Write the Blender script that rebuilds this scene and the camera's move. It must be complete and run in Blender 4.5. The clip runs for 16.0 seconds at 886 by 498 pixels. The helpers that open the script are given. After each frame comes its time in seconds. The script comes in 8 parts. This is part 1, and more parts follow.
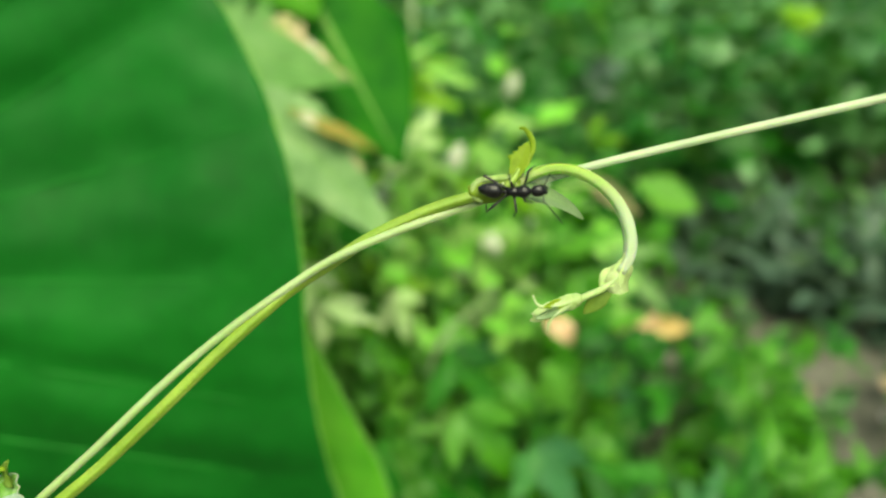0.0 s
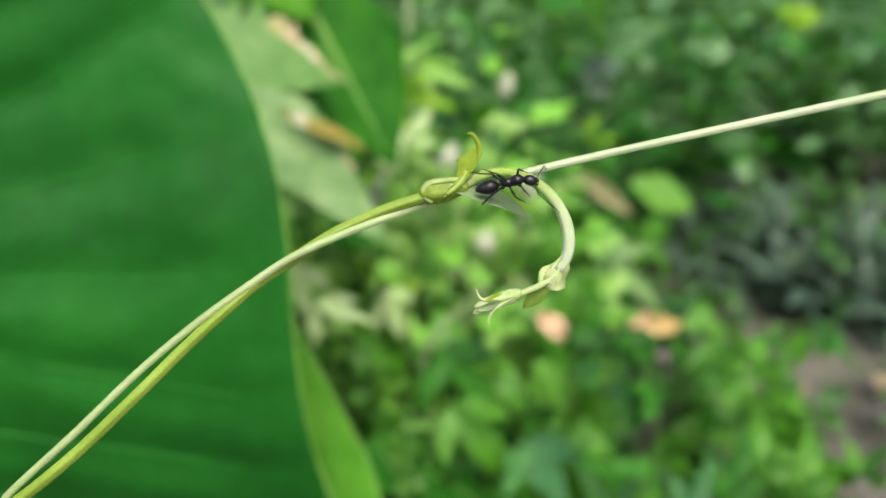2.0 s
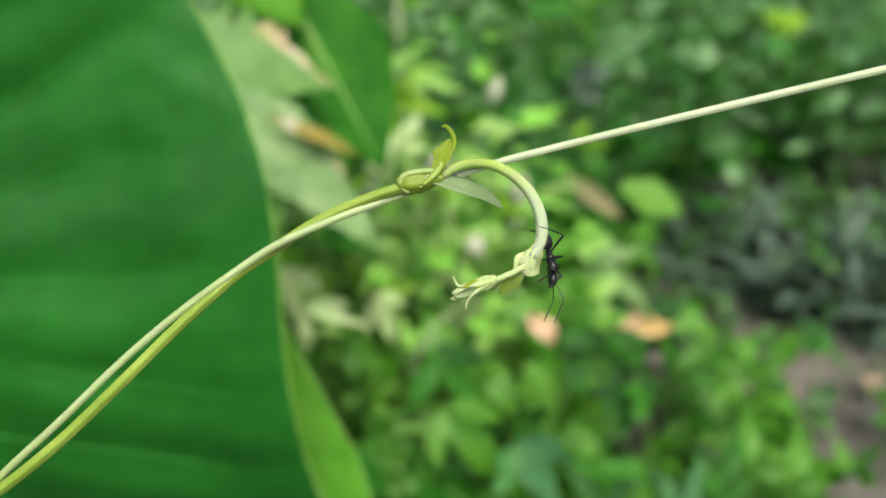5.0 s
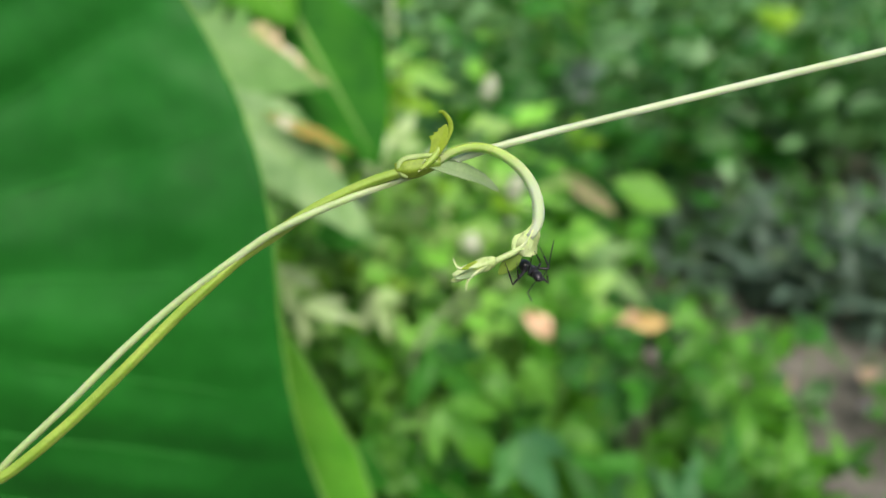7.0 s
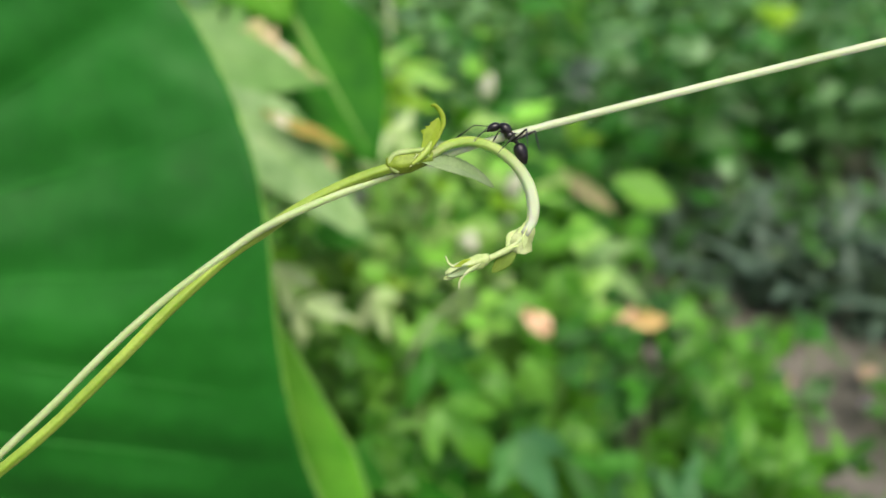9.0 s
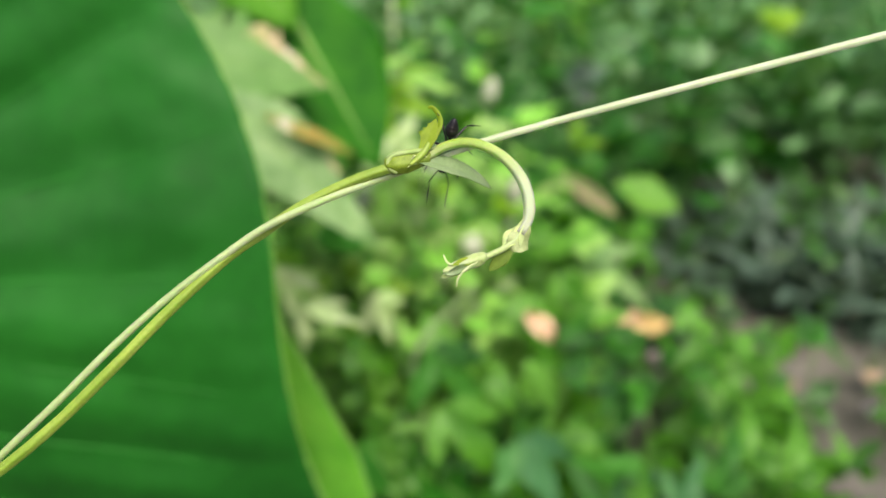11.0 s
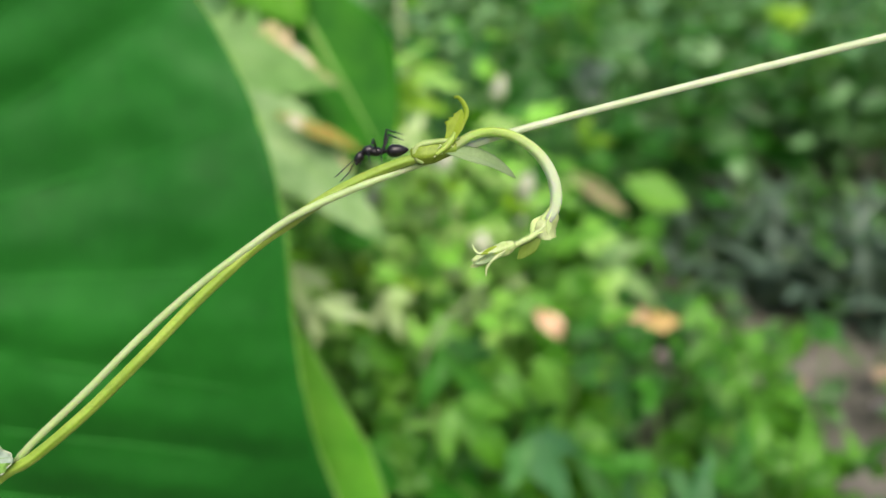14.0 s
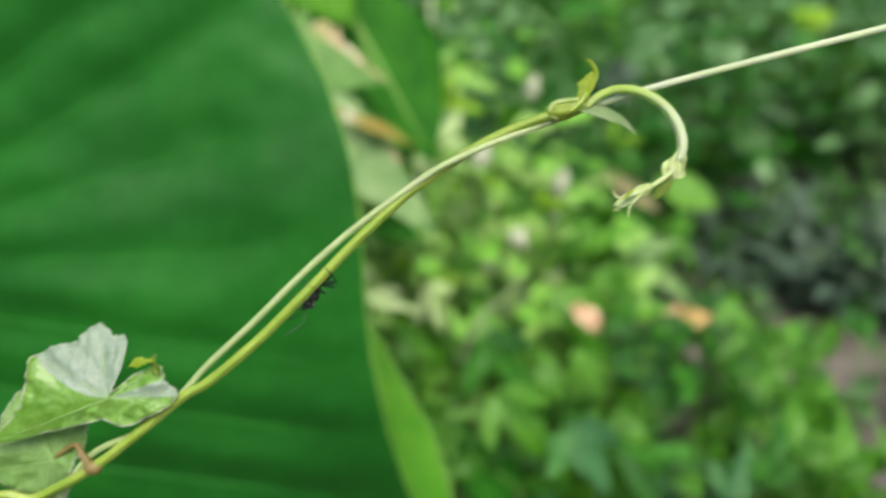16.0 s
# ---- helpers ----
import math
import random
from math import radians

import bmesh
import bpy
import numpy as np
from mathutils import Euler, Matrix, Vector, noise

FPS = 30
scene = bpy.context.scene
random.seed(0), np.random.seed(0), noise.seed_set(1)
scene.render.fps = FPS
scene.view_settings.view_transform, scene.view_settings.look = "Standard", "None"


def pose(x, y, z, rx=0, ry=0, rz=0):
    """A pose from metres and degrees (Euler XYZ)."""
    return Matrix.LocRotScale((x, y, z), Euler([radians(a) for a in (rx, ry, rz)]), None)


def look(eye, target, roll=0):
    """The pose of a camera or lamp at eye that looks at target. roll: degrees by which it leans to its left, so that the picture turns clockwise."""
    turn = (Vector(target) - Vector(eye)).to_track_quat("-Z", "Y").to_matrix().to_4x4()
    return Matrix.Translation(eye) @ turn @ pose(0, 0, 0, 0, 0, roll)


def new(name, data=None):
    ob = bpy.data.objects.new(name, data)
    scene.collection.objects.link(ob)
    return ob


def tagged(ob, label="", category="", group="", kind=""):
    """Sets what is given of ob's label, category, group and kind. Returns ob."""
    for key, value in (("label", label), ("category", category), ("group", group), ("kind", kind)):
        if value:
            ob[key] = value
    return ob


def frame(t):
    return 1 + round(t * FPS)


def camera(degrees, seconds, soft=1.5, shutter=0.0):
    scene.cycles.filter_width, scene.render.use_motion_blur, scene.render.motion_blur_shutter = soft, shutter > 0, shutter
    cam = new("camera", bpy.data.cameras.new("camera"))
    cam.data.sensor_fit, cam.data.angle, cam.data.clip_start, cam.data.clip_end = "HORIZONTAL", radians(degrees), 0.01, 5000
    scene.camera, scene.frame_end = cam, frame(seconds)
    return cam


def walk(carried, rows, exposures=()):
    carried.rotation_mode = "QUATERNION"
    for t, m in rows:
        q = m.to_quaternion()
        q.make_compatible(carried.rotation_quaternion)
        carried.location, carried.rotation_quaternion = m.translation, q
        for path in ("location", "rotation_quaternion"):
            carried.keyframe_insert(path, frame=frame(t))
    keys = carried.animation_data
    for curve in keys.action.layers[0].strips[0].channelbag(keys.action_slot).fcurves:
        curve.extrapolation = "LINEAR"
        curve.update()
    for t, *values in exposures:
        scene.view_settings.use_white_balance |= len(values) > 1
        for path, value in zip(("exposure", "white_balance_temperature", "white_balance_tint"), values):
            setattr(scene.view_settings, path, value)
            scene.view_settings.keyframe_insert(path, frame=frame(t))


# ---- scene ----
cam = camera(60, 16.0, shutter=0.5)
cam.data.dof.use_dof = True
cam.data.dof.focus_distance = 0.095
cam.data.dof.aperture_fstop = 12.8
cam.data.dof.aperture_blades = 0
walk(cam, [
    (0, pose(-0.00871, 0.01200, 0.55027, 64.624, -0.663, 1.169)),
    (0.5, pose(-0.00724, 0.01039, 0.55191, 64.478, -0.720, 1.130)),
    (1, pose(-0.00390, 0.00819, 0.55158, 64.618, -0.652, 1.201)),
    (1.5, pose(-0.00340, 0.00721, 0.55283, 64.573, -0.643, 1.286)),
    (2, pose(-0.00285, 0.00625, 0.55293, 64.524, -0.611, 1.226)),
    (2.5, pose(-0.00211, 0.00705, 0.55289, 64.588, -0.606, 1.155)),
    (3, pose(-0.00189, 0.00711, 0.55327, 64.588, -0.594, 1.099)),
    (3.5, pose(-0.00103, 0.00638, 0.55296, 64.847, -0.616, 0.976)),
    (4, pose(-0.00037, 0.00441, 0.55291, 65.072, -0.557, 0.846)),
    (6.5, pose(-0.00144, 0.00066, 0.55120, 64.970, -0.155, 0.071)),
    (7, pose(-0.00103, -0.00042, 0.55112, 65.090, 0.036, 0.016)),
    (7.5, pose(0.00000, 0.00000, 0.55000, 65.000, 0.000, -0.000)),
    (8, pose(0.00076, 0.00056, 0.54968, 64.983, 0.135, -0.082)),
    (8.5, pose(0.00036, 0.00054, 0.54924, 64.941, 0.130, -0.113)),
    (9, pose(-0.00020, 0.00177, 0.54988, 64.988, 0.161, -0.097)),
    (11.5, pose(0.00074, -0.00046, 0.55006, 65.342, 0.384, 0.212)),
    (12, pose(-0.00199, -0.00039, 0.54974, 65.352, 0.490, 0.280)),
    (12.5, pose(-0.00349, -0.00104, 0.54988, 65.382, 0.611, 0.404)),
    (13, pose(-0.00354, 0.00023, 0.54896, 65.327, 0.550, 0.503)),
    (13.5, pose(-0.00326, 0.00060, 0.54956, 65.282, 0.574, 0.492)),
    (14, pose(-0.00190, -0.00118, 0.54913, 65.266, 0.630, 0.513)),
    (14.5, pose(-0.00400, -0.00195, 0.55031, 65.288, 0.645, 0.607)),
    (15, pose(-0.00499, -0.00630, 0.54933, 65.440, 0.743, 0.800)),
    (15.5, pose(-0.00945, -0.00979, 0.54961, 65.529, 0.867, 1.200)),
    (16, pose(-0.01821, -0.01600, 0.54683, 65.709, 1.128, 1.677)),
], [(0, 0.93, 7850, -16), (0.5, 0.89, 7150, -2), (1.0, 0.86, 6700, 12), (4, 0.88, 6800, 13), (6.5, 0.82, 6650, 12), (9, 0.88, 6800, 14), (11.5, 0.98, 6900, 15), (12.5, 0.99, 6900, 15), (13.5, 0.93, 6850, 15), (16, 0.79, 6700, 13)])

# ---- light: bright overcast day, soft sun high behind the camera ----
SUN_UP, SUN_TURN = 60, 172
world = bpy.data.worlds.new("world")
scene.world = world
world.use_nodes = True
wn = world.node_tree.nodes
sky = wn.new("ShaderNodeTexSky")
sky.sky_type, sky.sun_disc = "NISHITA", False
sky.sun_elevation, sky.sun_rotation = radians(SUN_UP), radians(SUN_TURN)
sky.air_density, sky.dust_density, sky.ozone_density = 1.0, 4.0, 1.0
wn["Background"].inputs["Strength"].default_value = 0.105
world.node_tree.links.new(sky.outputs["Color"], wn["Background"].inputs["Color"])
sun = new("sun", bpy.data.lights.new("sun", "SUN"))
sun.data.energy, sun.data.angle, sun.data.color = 2.3, radians(40), (1.0, 0.95, 0.86)
a, e = radians(SUN_TURN), radians(SUN_UP)
sun.matrix_basis = look((math.sin(a) * math.cos(e) * 5, math.cos(a) * math.cos(e) * 5, math.sin(e) * 5), (0, 0, 0))

# ---- materials ----


def shader(name):
    m = bpy.data.materials.new(name)
    m.use_nodes = True
    t = m.node_tree
    return m, t.nodes, t.links, t.nodes["Principled BSDF"]


def noise_of(nodes, links, scale, detail=3.0, coords="Object"):
    tc = nodes.new("ShaderNodeTexCoord")
    n = nodes.new("ShaderNodeTexNoise")
    n.inputs["Scale"].default_value, n.inputs["Detail"].default_value = scale, detail
    links.new(tc.outputs[coords], n.inputs["Vector"])
    return n


def mixed(nodes, links, fac, one, two):
    m = nodes.new("ShaderNodeMix")
    m.data_type = "RGBA"
    for sock, v in ((m.inputs["Factor"], fac), (m.inputs["A"], one), (m.inputs["B"], two)):
        if isinstance(v, bpy.types.NodeSocket):
            links.new(v, sock)
        elif isinstance(v, (int, float)):
            sock.default_value = v
        else:
            sock.default_value = (*v, 1)
    return m.outputs["Result"]


def spread(nodes, links, value, lo, hi):
    r = nodes.new("ShaderNodeMapRange")
    r.inputs["From Min"].default_value, r.inputs["From Max"].default_value = lo, hi
    links.new(value, r.inputs["Value"])
    return r.outputs["Result"]


def leaf_material(name, one, two, coarse, fine, rough=0.42, glow=0.35, vary="island", relief=0.15, third=None, shine=0.3):
    """Living leaf: two greens mixed by patches, per-leaf variation, thin enough to let light through."""
    m, nodes, links, bsdf = shader(name)
    big = noise_of(nodes, links, coarse)
    small = noise_of(nodes, links, fine, 4)
    col = mixed(nodes, links, spread(nodes, links, big.outputs["Fac"], 0.35, 0.68), one, two)
    if vary == "island":
        rnd = nodes.new("ShaderNodeNewGeometry").outputs["Random Per Island"]
    elif vary == "object":
        rnd = nodes.new("ShaderNodeObjectInfo").outputs["Random"]
    else:
        even = nodes.new("ShaderNodeValue")
        even.outputs[0].default_value = 0.5
        rnd = even.outputs[0]
    if third:
        col = mixed(nodes, links, spread(nodes, links, rnd, 0.3, 1.0), col, third)
    hsv = nodes.new("ShaderNodeHueSaturation")
    val = nodes.new("ShaderNodeMath")
    val.operation = "MULTIPLY_ADD"
    val.inputs[1].default_value, val.inputs[2].default_value = 0.5, 0.72
    mixn = nodes.new("ShaderNodeMath")
    mixn.operation = "ADD"
    links.new(rnd, mixn.inputs[0])
    fx = spread(nodes, links, small.outputs["Fac"], 0.25, 0.75)
    half = nodes.new("ShaderNodeMath")
    half.operation = "MULTIPLY_ADD"
    half.inputs[1].default_value, half.inputs[2].default_value = 0.4, -0.2
    links.new(fx, half.inputs[0])
    links.new(half.outputs[0], mixn.inputs[1])
    links.new(mixn.outputs[0], val.inputs[0])
    links.new(val.outputs[0], hsv.inputs["Value"])
    links.new(col, hsv.inputs["Color"])
    col = hsv.outputs["Color"]
    links.new(col, bsdf.inputs["Base Color"])
    bsdf.inputs["Roughness"].default_value = rough
    bsdf.inputs["Specular IOR Level"].default_value = shine
    bump = nodes.new("ShaderNodeBump")
    bump.inputs["Strength"].default_value, bump.inputs["Distance"].default_value = relief, 0.3 / fine
    links.new(small.outputs["Fac"], bump.inputs["Height"])
    links.new(bump.outputs["Normal"], bsdf.inputs["Normal"])
    tr = nodes.new("ShaderNodeBsdfTranslucent")
    warm = nodes.new("ShaderNodeMix")
    warm.data_type, warm.blend_type = "RGBA", "MULTIPLY"
    warm.inputs["Factor"].default_value = 1.0
    links.new(col, warm.inputs["A"])
    warm.inputs["B"].default_value = (1.35, 1.45, 0.5, 1)
    links.new(warm.outputs["Result"], tr.inputs["Color"])
    ms = nodes.new("ShaderNodeMixShader")
    ms.inputs["Fac"].default_value = glow
    links.new(bsdf.outputs[0], ms.inputs[1])
    links.new(tr.outputs[0], ms.inputs[2])
    links.new(ms.outputs[0], nodes["Material Output"].inputs["Surface"])
    return m


def solid_material(name, one, two, coarse, fine, rough=0.5, relief=0.2, sss=0.0, spec=0.5, dirt=0.45, deep=0.0012):
    m, nodes, links, bsdf = shader(name)
    big, small = noise_of(nodes, links, coarse), noise_of(nodes, links, fine, 4)
    col = mixed(nodes, links, spread(nodes, links, big.outputs["Fac"], 0.35, 0.65), one, two)
    dark = tuple(v * 0.6 for v in one)
    f = nodes.new("ShaderNodeMath")
    f.operation = "MULTIPLY"
    f.inputs[1].default_value = dirt
    links.new(spread(nodes, links, small.outputs["Fac"], 0.45, 0.7), f.inputs[0])
    col = mixed(nodes, links, f.outputs[0], col, dark)
    links.new(col, bsdf.inputs["Base Color"])
    bsdf.inputs["Roughness"].default_value = rough
    bsdf.inputs["Specular IOR Level"].default_value = spec
    if sss:
        bsdf.inputs["Subsurface Weight"].default_value = sss
        bsdf.inputs["Subsurface Radius"].default_value = (0.6, 1.0, 0.3)
        bsdf.inputs["Subsurface Scale"].default_value = deep
    bump = nodes.new("ShaderNodeBump")
    bump.inputs["Strength"].default_value, bump.inputs["Distance"].default_value = relief, 0.3 / fine
    links.new(small.outputs["Fac"], bump.inputs["Height"])
    links.new(bump.outputs["Normal"], bsdf.inputs["Normal"])
    return m


GREEN_STEM = solid_material("green_stem", (0.155, 0.26, 0.02), (0.26, 0.37, 0.055), 120, 2200, 0.45, 0.2, 0.4, dirt=0.25)
OLIVE_STEM = solid_material("olive_stem", (0.1, 0.165, 0.01), (0.19, 0.28, 0.025), 300, 2500, 0.5, 0.15, 0.1, spec=0.25)
PALE_STEM = solid_material("pale_stem", (0.34, 0.42, 0.25), (0.44, 0.51, 0.35), 90, 2500, 0.5, 0.2, 0.6, dirt=0.15)
MID_STEM = solid_material("mid_stem", (0.26, 0.36, 0.14), (0.36, 0.45, 0.23), 90, 2500, 0.5, 0.2, 0.6, dirt=0.2)
TIP_PALE = solid_material("tip_pale", (0.3, 0.41, 0.14), (0.42, 0.52, 0.25), 250, 3000, 0.5, 0.3, 0.3, dirt=0.4)


def shoot_material():
    """The hook ripens from yellow-green at its root to pale, whitish green at its end."""
    m = solid_material("hook_skin", (0.21, 0.32, 0.04), (0.28, 0.38, 0.075), 150, 2400, 0.5, 0.15, 0.85, spec=0.3, dirt=0.25, deep=0.003)
    nodes, links = m.node_tree.nodes, m.node_tree.links
    bsdf = nodes["Principled BSDF"]
    old = bsdf.inputs["Base Color"].links[0].from_socket
    sep = nodes.new("ShaderNodeSeparateXYZ")
    links.new(nodes.new("ShaderNodeTexCoord").outputs["Object"], sep.inputs[0])
    links.new(mixed(nodes, links, spread(nodes, links, sep.outputs["Y"], 0.001, -0.0045), old, (0.37, 0.45, 0.29)), bsdf.inputs["Base Color"])
    return m


HOOK_SKIN = shoot_material()
COIL_SKIN = solid_material("coil_skin", (0.19, 0.29, 0.06), (0.29, 0.38, 0.15), 300, 2400, 0.5, 0.2, 0.3, spec=0.3, dirt=0.25)
BROWN_JOINT = solid_material("brown_joint", (0.15, 0.085, 0.035), (0.19, 0.17, 0.045), 250, 2500, 0.55, 0.2, 0.1)
FLAP = leaf_material("flap_leaf", (0.13, 0.22, 0.025), (0.2, 0.3, 0.05), 220, 2000, 0.4, 0.35, "even", 0.2)
BRACT = leaf_material("bract_leaf", (0.24, 0.36, 0.02), (0.36, 0.47, 0.05), 220, 2000, 0.4, 0.45, "even", 0.2)
PALE_LEAF = leaf_material("pale_young_leaf", (0.2, 0.31, 0.13), (0.29, 0.39, 0.21), 200, 2500, 0.42, 0.3, "even", 0.3)
NODE_SHEATH = leaf_material("node_sheath", (0.5, 0.6, 0.27), (0.62, 0.7, 0.42), 260, 2500, 0.4, 0.4, "object", 0.4)
LOBED = leaf_material("lobed_leaf", (0.115, 0.29, 0.03), (0.2, 0.4, 0.08), 160, 1300, 0.25, 0.3, "even", 0.9, shine=0.6)
# Pale tone of the leaf's underside; also paints sky sheen on one lobe.
UNDERSIDE_SHEEN = leaf_material("underside_sheen", (0.21, 0.31, 0.22), (0.3, 0.4, 0.32), 200, 1500, 0.4, 0.25, "even", 0.9, shine=0.5)
SOFT_LEAF = leaf_material("soft_lobed_leaf", (0.13, 0.28, 0.06), (0.2, 0.36, 0.12), 120, 1300, 0.4, 0.3, "even", 0.6)
LEAF_NERVE = solid_material("leaf_nerve", (0.2, 0.36, 0.1), (0.26, 0.42, 0.14), 100, 1000, 0.5, 0.1)
BIG_LEAF = leaf_material("big_leaf", (0.0065, 0.099, 0.009), (0.0118, 0.157, 0.0145), 14, 160, 0.52, 0.25, "even", 0.06, shine=0.2)
TORN_LEAF = leaf_material("torn_leaf", (0.085, 0.25, 0.04), (0.19, 0.38, 0.11), 22, 200, 0.5, 0.35, "even", 0.08)
GREY_LEAF = leaf_material("grey_green_leaf", (0.09, 0.235, 0.055), (0.28, 0.45, 0.18), 38, 300, 0.5, 0.25, "even", 0.08)
LOBE_LEAF = leaf_material("lobe_leaf", (0.055, 0.25, 0.012), (0.125, 0.37, 0.03), 24, 200, 0.55, 0.35, "even", 0.08, shine=0.12)
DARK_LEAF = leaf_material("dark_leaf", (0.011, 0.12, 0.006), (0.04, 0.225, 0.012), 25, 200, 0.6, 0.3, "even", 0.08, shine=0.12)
VEIN = solid_material("leaf_vein", (0.012, 0.14, 0.014), (0.016, 0.16, 0.018), 30, 300, 0.55, 0.1, 0, 0.15)
MARGIN = solid_material("leaf_margin", (0.11, 0.3, 0.04), (0.16, 0.35, 0.05), 30, 300, 0.5, 0.1)
WITHERED = solid_material("withered_leaf", (0.24, 0.28, 0.08), (0.42, 0.34, 0.2), 80, 400, 0.75, 0.3)
RUST = solid_material("rusty_leaf", (0.25, 0.22, 0.03), (0.24, 0.15, 0.02), 60, 400, 0.7, 0.3)
BLEACHED = solid_material("bleached_leaf", (0.5, 0.46, 0.32), (0.66, 0.6, 0.48), 60, 400, 0.75, 0.3)
PEACH = solid_material("peach_dry_leaf", (0.62, 0.4, 0.24), (0.72, 0.54, 0.36), 60, 300, 0.75, 0.3)
DRY = solid_material("dry_leaf", (0.52, 0.33, 0.2), (0.56, 0.4, 0.24), 50, 300, 0.75, 0.3)
GOLDEN = solid_material("golden_leaf", (0.42, 0.29, 0.1), (0.48, 0.36, 0.14), 50, 300, 0.75, 0.3)
HERB_BRIGHT = leaf_material("bright_herb_leaf", (0.036, 0.19, 0.007), (0.105, 0.34, 0.015), 25, 260, 0.42, 0.37, "object", 0.1, (0.1, 0.28, 0.035), shine=0.33)
HERB_PALE = leaf_material("pale_herb_leaf", (0.2, 0.46, 0.05), (0.48, 0.66, 0.28), 25, 260, 0.4, 0.3, "object", 0.1, (0.16, 0.42, 0.05), shine=0.3)
YELLOW_LEAF = leaf_material("yellow_green_leaf", (0.15, 0.36, 0.012), (0.28, 0.48, 0.03), 25, 260, 0.45, 0.35, "even", 0.1)
CREAM_LEAF = leaf_material("cream_leaf", (0.36, 0.52, 0.2), (0.58, 0.68, 0.42), 30, 260, 0.45, 0.3, "object", 0.1)
HERB_BLUE = leaf_material("bluish_herb_leaf", (0.035, 0.16, 0.05), (0.075, 0.23, 0.085), 25, 260, 0.48, 0.3, "object", 0.1, (0.05, 0.19, 0.03), shine=0.3)
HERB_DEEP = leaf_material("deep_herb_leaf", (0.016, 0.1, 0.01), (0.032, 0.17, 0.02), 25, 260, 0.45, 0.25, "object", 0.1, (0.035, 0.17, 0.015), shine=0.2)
SPIKE = solid_material("flower_spike", (0.42, 0.47, 0.32), (0.54, 0.57, 0.44), 120, 900, 0.6, 0.3)
DULL_STALK = solid_material("dull_stalk", (0.2, 0.3, 0.12), (0.26, 0.34, 0.18), 40, 500, 0.6, 0.2)
HERB_STEM = solid_material("herb_stem", (0.06, 0.16, 0.02), (0.1, 0.22, 0.04), 40, 500, 0.5, 0.2)
FAR_LEAF = leaf_material("far_leaf", (0.044, 0.15, 0.036), (0.09, 0.25, 0.07), 6, 60, 0.45, 0.3, "island", 0.1, (0.14, 0.29, 0.12), shine=0.4)
COVER_LEAF = leaf_material("ground_cover_leaf", (0.025, 0.12, 0.01), (0.06, 0.2, 0.015), 8, 90, 0.42, 0.25, "island", 0.1, (0.03, 0.1, 0.02), shine=0.4)
GREY_BLADE = leaf_material("grey_blade", (0.072, 0.135, 0.085), (0.125, 0.205, 0.15), 10, 120, 0.42, 0.2, "object", 0.1, (0.045, 0.08, 0.05), shine=0.45)
WILTED = solid_material("wilted_leaf", (0.12, 0.15, 0.06), (0.26, 0.19, 0.11), 30, 300, 0.75, 0.3)
FRESH_LEAF = leaf_material("fresh_leaf", (0.09, 0.29, 0.02), (0.16, 0.38, 0.045), 22, 200, 0.5, 0.35, "even", 0.08)
SOIL = solid_material("soil", (0.08, 0.08, 0.062), (0.155, 0.15, 0.125), 9, 70, 0.95, 0.7, 0, 0.2)
LITTER = solid_material("leaf_litter", (0.26, 0.19, 0.12), (0.36, 0.3, 0.22), 20, 200, 0.85, 0.4)
STONE = solid_material("stone", (0.3, 0.26, 0.27), (0.4, 0.34, 0.35), 30, 200, 0.85, 0.4)


def ant_material(name, one, two):
    m, nodes, links, bsdf = shader(name)
    n = noise_of(nodes, links, 900, 3)
    links.new(mixed(nodes, links, n.outputs["Fac"], one, two), bsdf.inputs["Base Color"])
    fine = noise_of(nodes, links, 9000, 2)
    bump = nodes.new("ShaderNodeBump")
    bump.inputs["Strength"].default_value, bump.inputs["Distance"].default_value = 0.45, 0.00003
    links.new(fine.outputs["Fac"], bump.inputs["Height"])
    links.new(bump.outputs["Normal"], bsdf.inputs["Normal"])
    bsdf.inputs["Roughness"].default_value = 0.3
    bsdf.inputs["Specular IOR Level"].default_value = 0.4
    return m


ANT = ant_material("ant_shell", (0.003, 0.0027, 0.0036), (0.012, 0.01, 0.012))
ANT_BAND = ant_material("ant_band", (0.012, 0.01, 0.012), (0.03, 0.026, 0.028))

# ---- building blocks ----
SITE = pose(0, 0, 0.55, 65, 0, 0)
VINE_PLANE = SITE @ pose(0, 0, -0.0975)


def part(name, bm, material, parent=None, label=""):
    if bm is None:
        me = None
    elif isinstance(bm, bmesh.types.BMesh):
        me = bpy.data.meshes.new(name)
        bm.to_mesh(me)
        bm.free()
        for f in me.polygons:
            f.use_smooth = True
        me.materials.append(material)
    else:
        me = bm
    ob = new(name, me)
    if parent:
        ob.parent = parent
    return tagged(ob, label) if label else ob


def empty(name, m, label, category, group=""):
    ob = new(name)
    ob.empty_display_size = 0.005
    ob.matrix_basis = m
    return tagged(ob, label, category, group)


def glide(points, step):
    """Points along a smooth curve through the given ones."""
    p = [Vector(q) for q in points]
    p = [p[0] * 2 - p[1]] + p + [p[-1] * 2 - p[-2]]
    out = []
    for i in range(1, len(p) - 2):
        n = max(2, int((p[i + 1] - p[i]).length / step))
        for k in range(n):
            t = k / n
            out.append(0.5 * (2 * p[i] + (p[i + 1] - p[i - 1]) * t + (2 * p[i - 1] - 5 * p[i] + 4 * p[i + 1] - p[i + 2]) * t * t
                              + (3 * p[i] - p[i - 1] - 3 * p[i + 1] + p[i + 2]) * t ** 3))
    return out + [p[-2]]


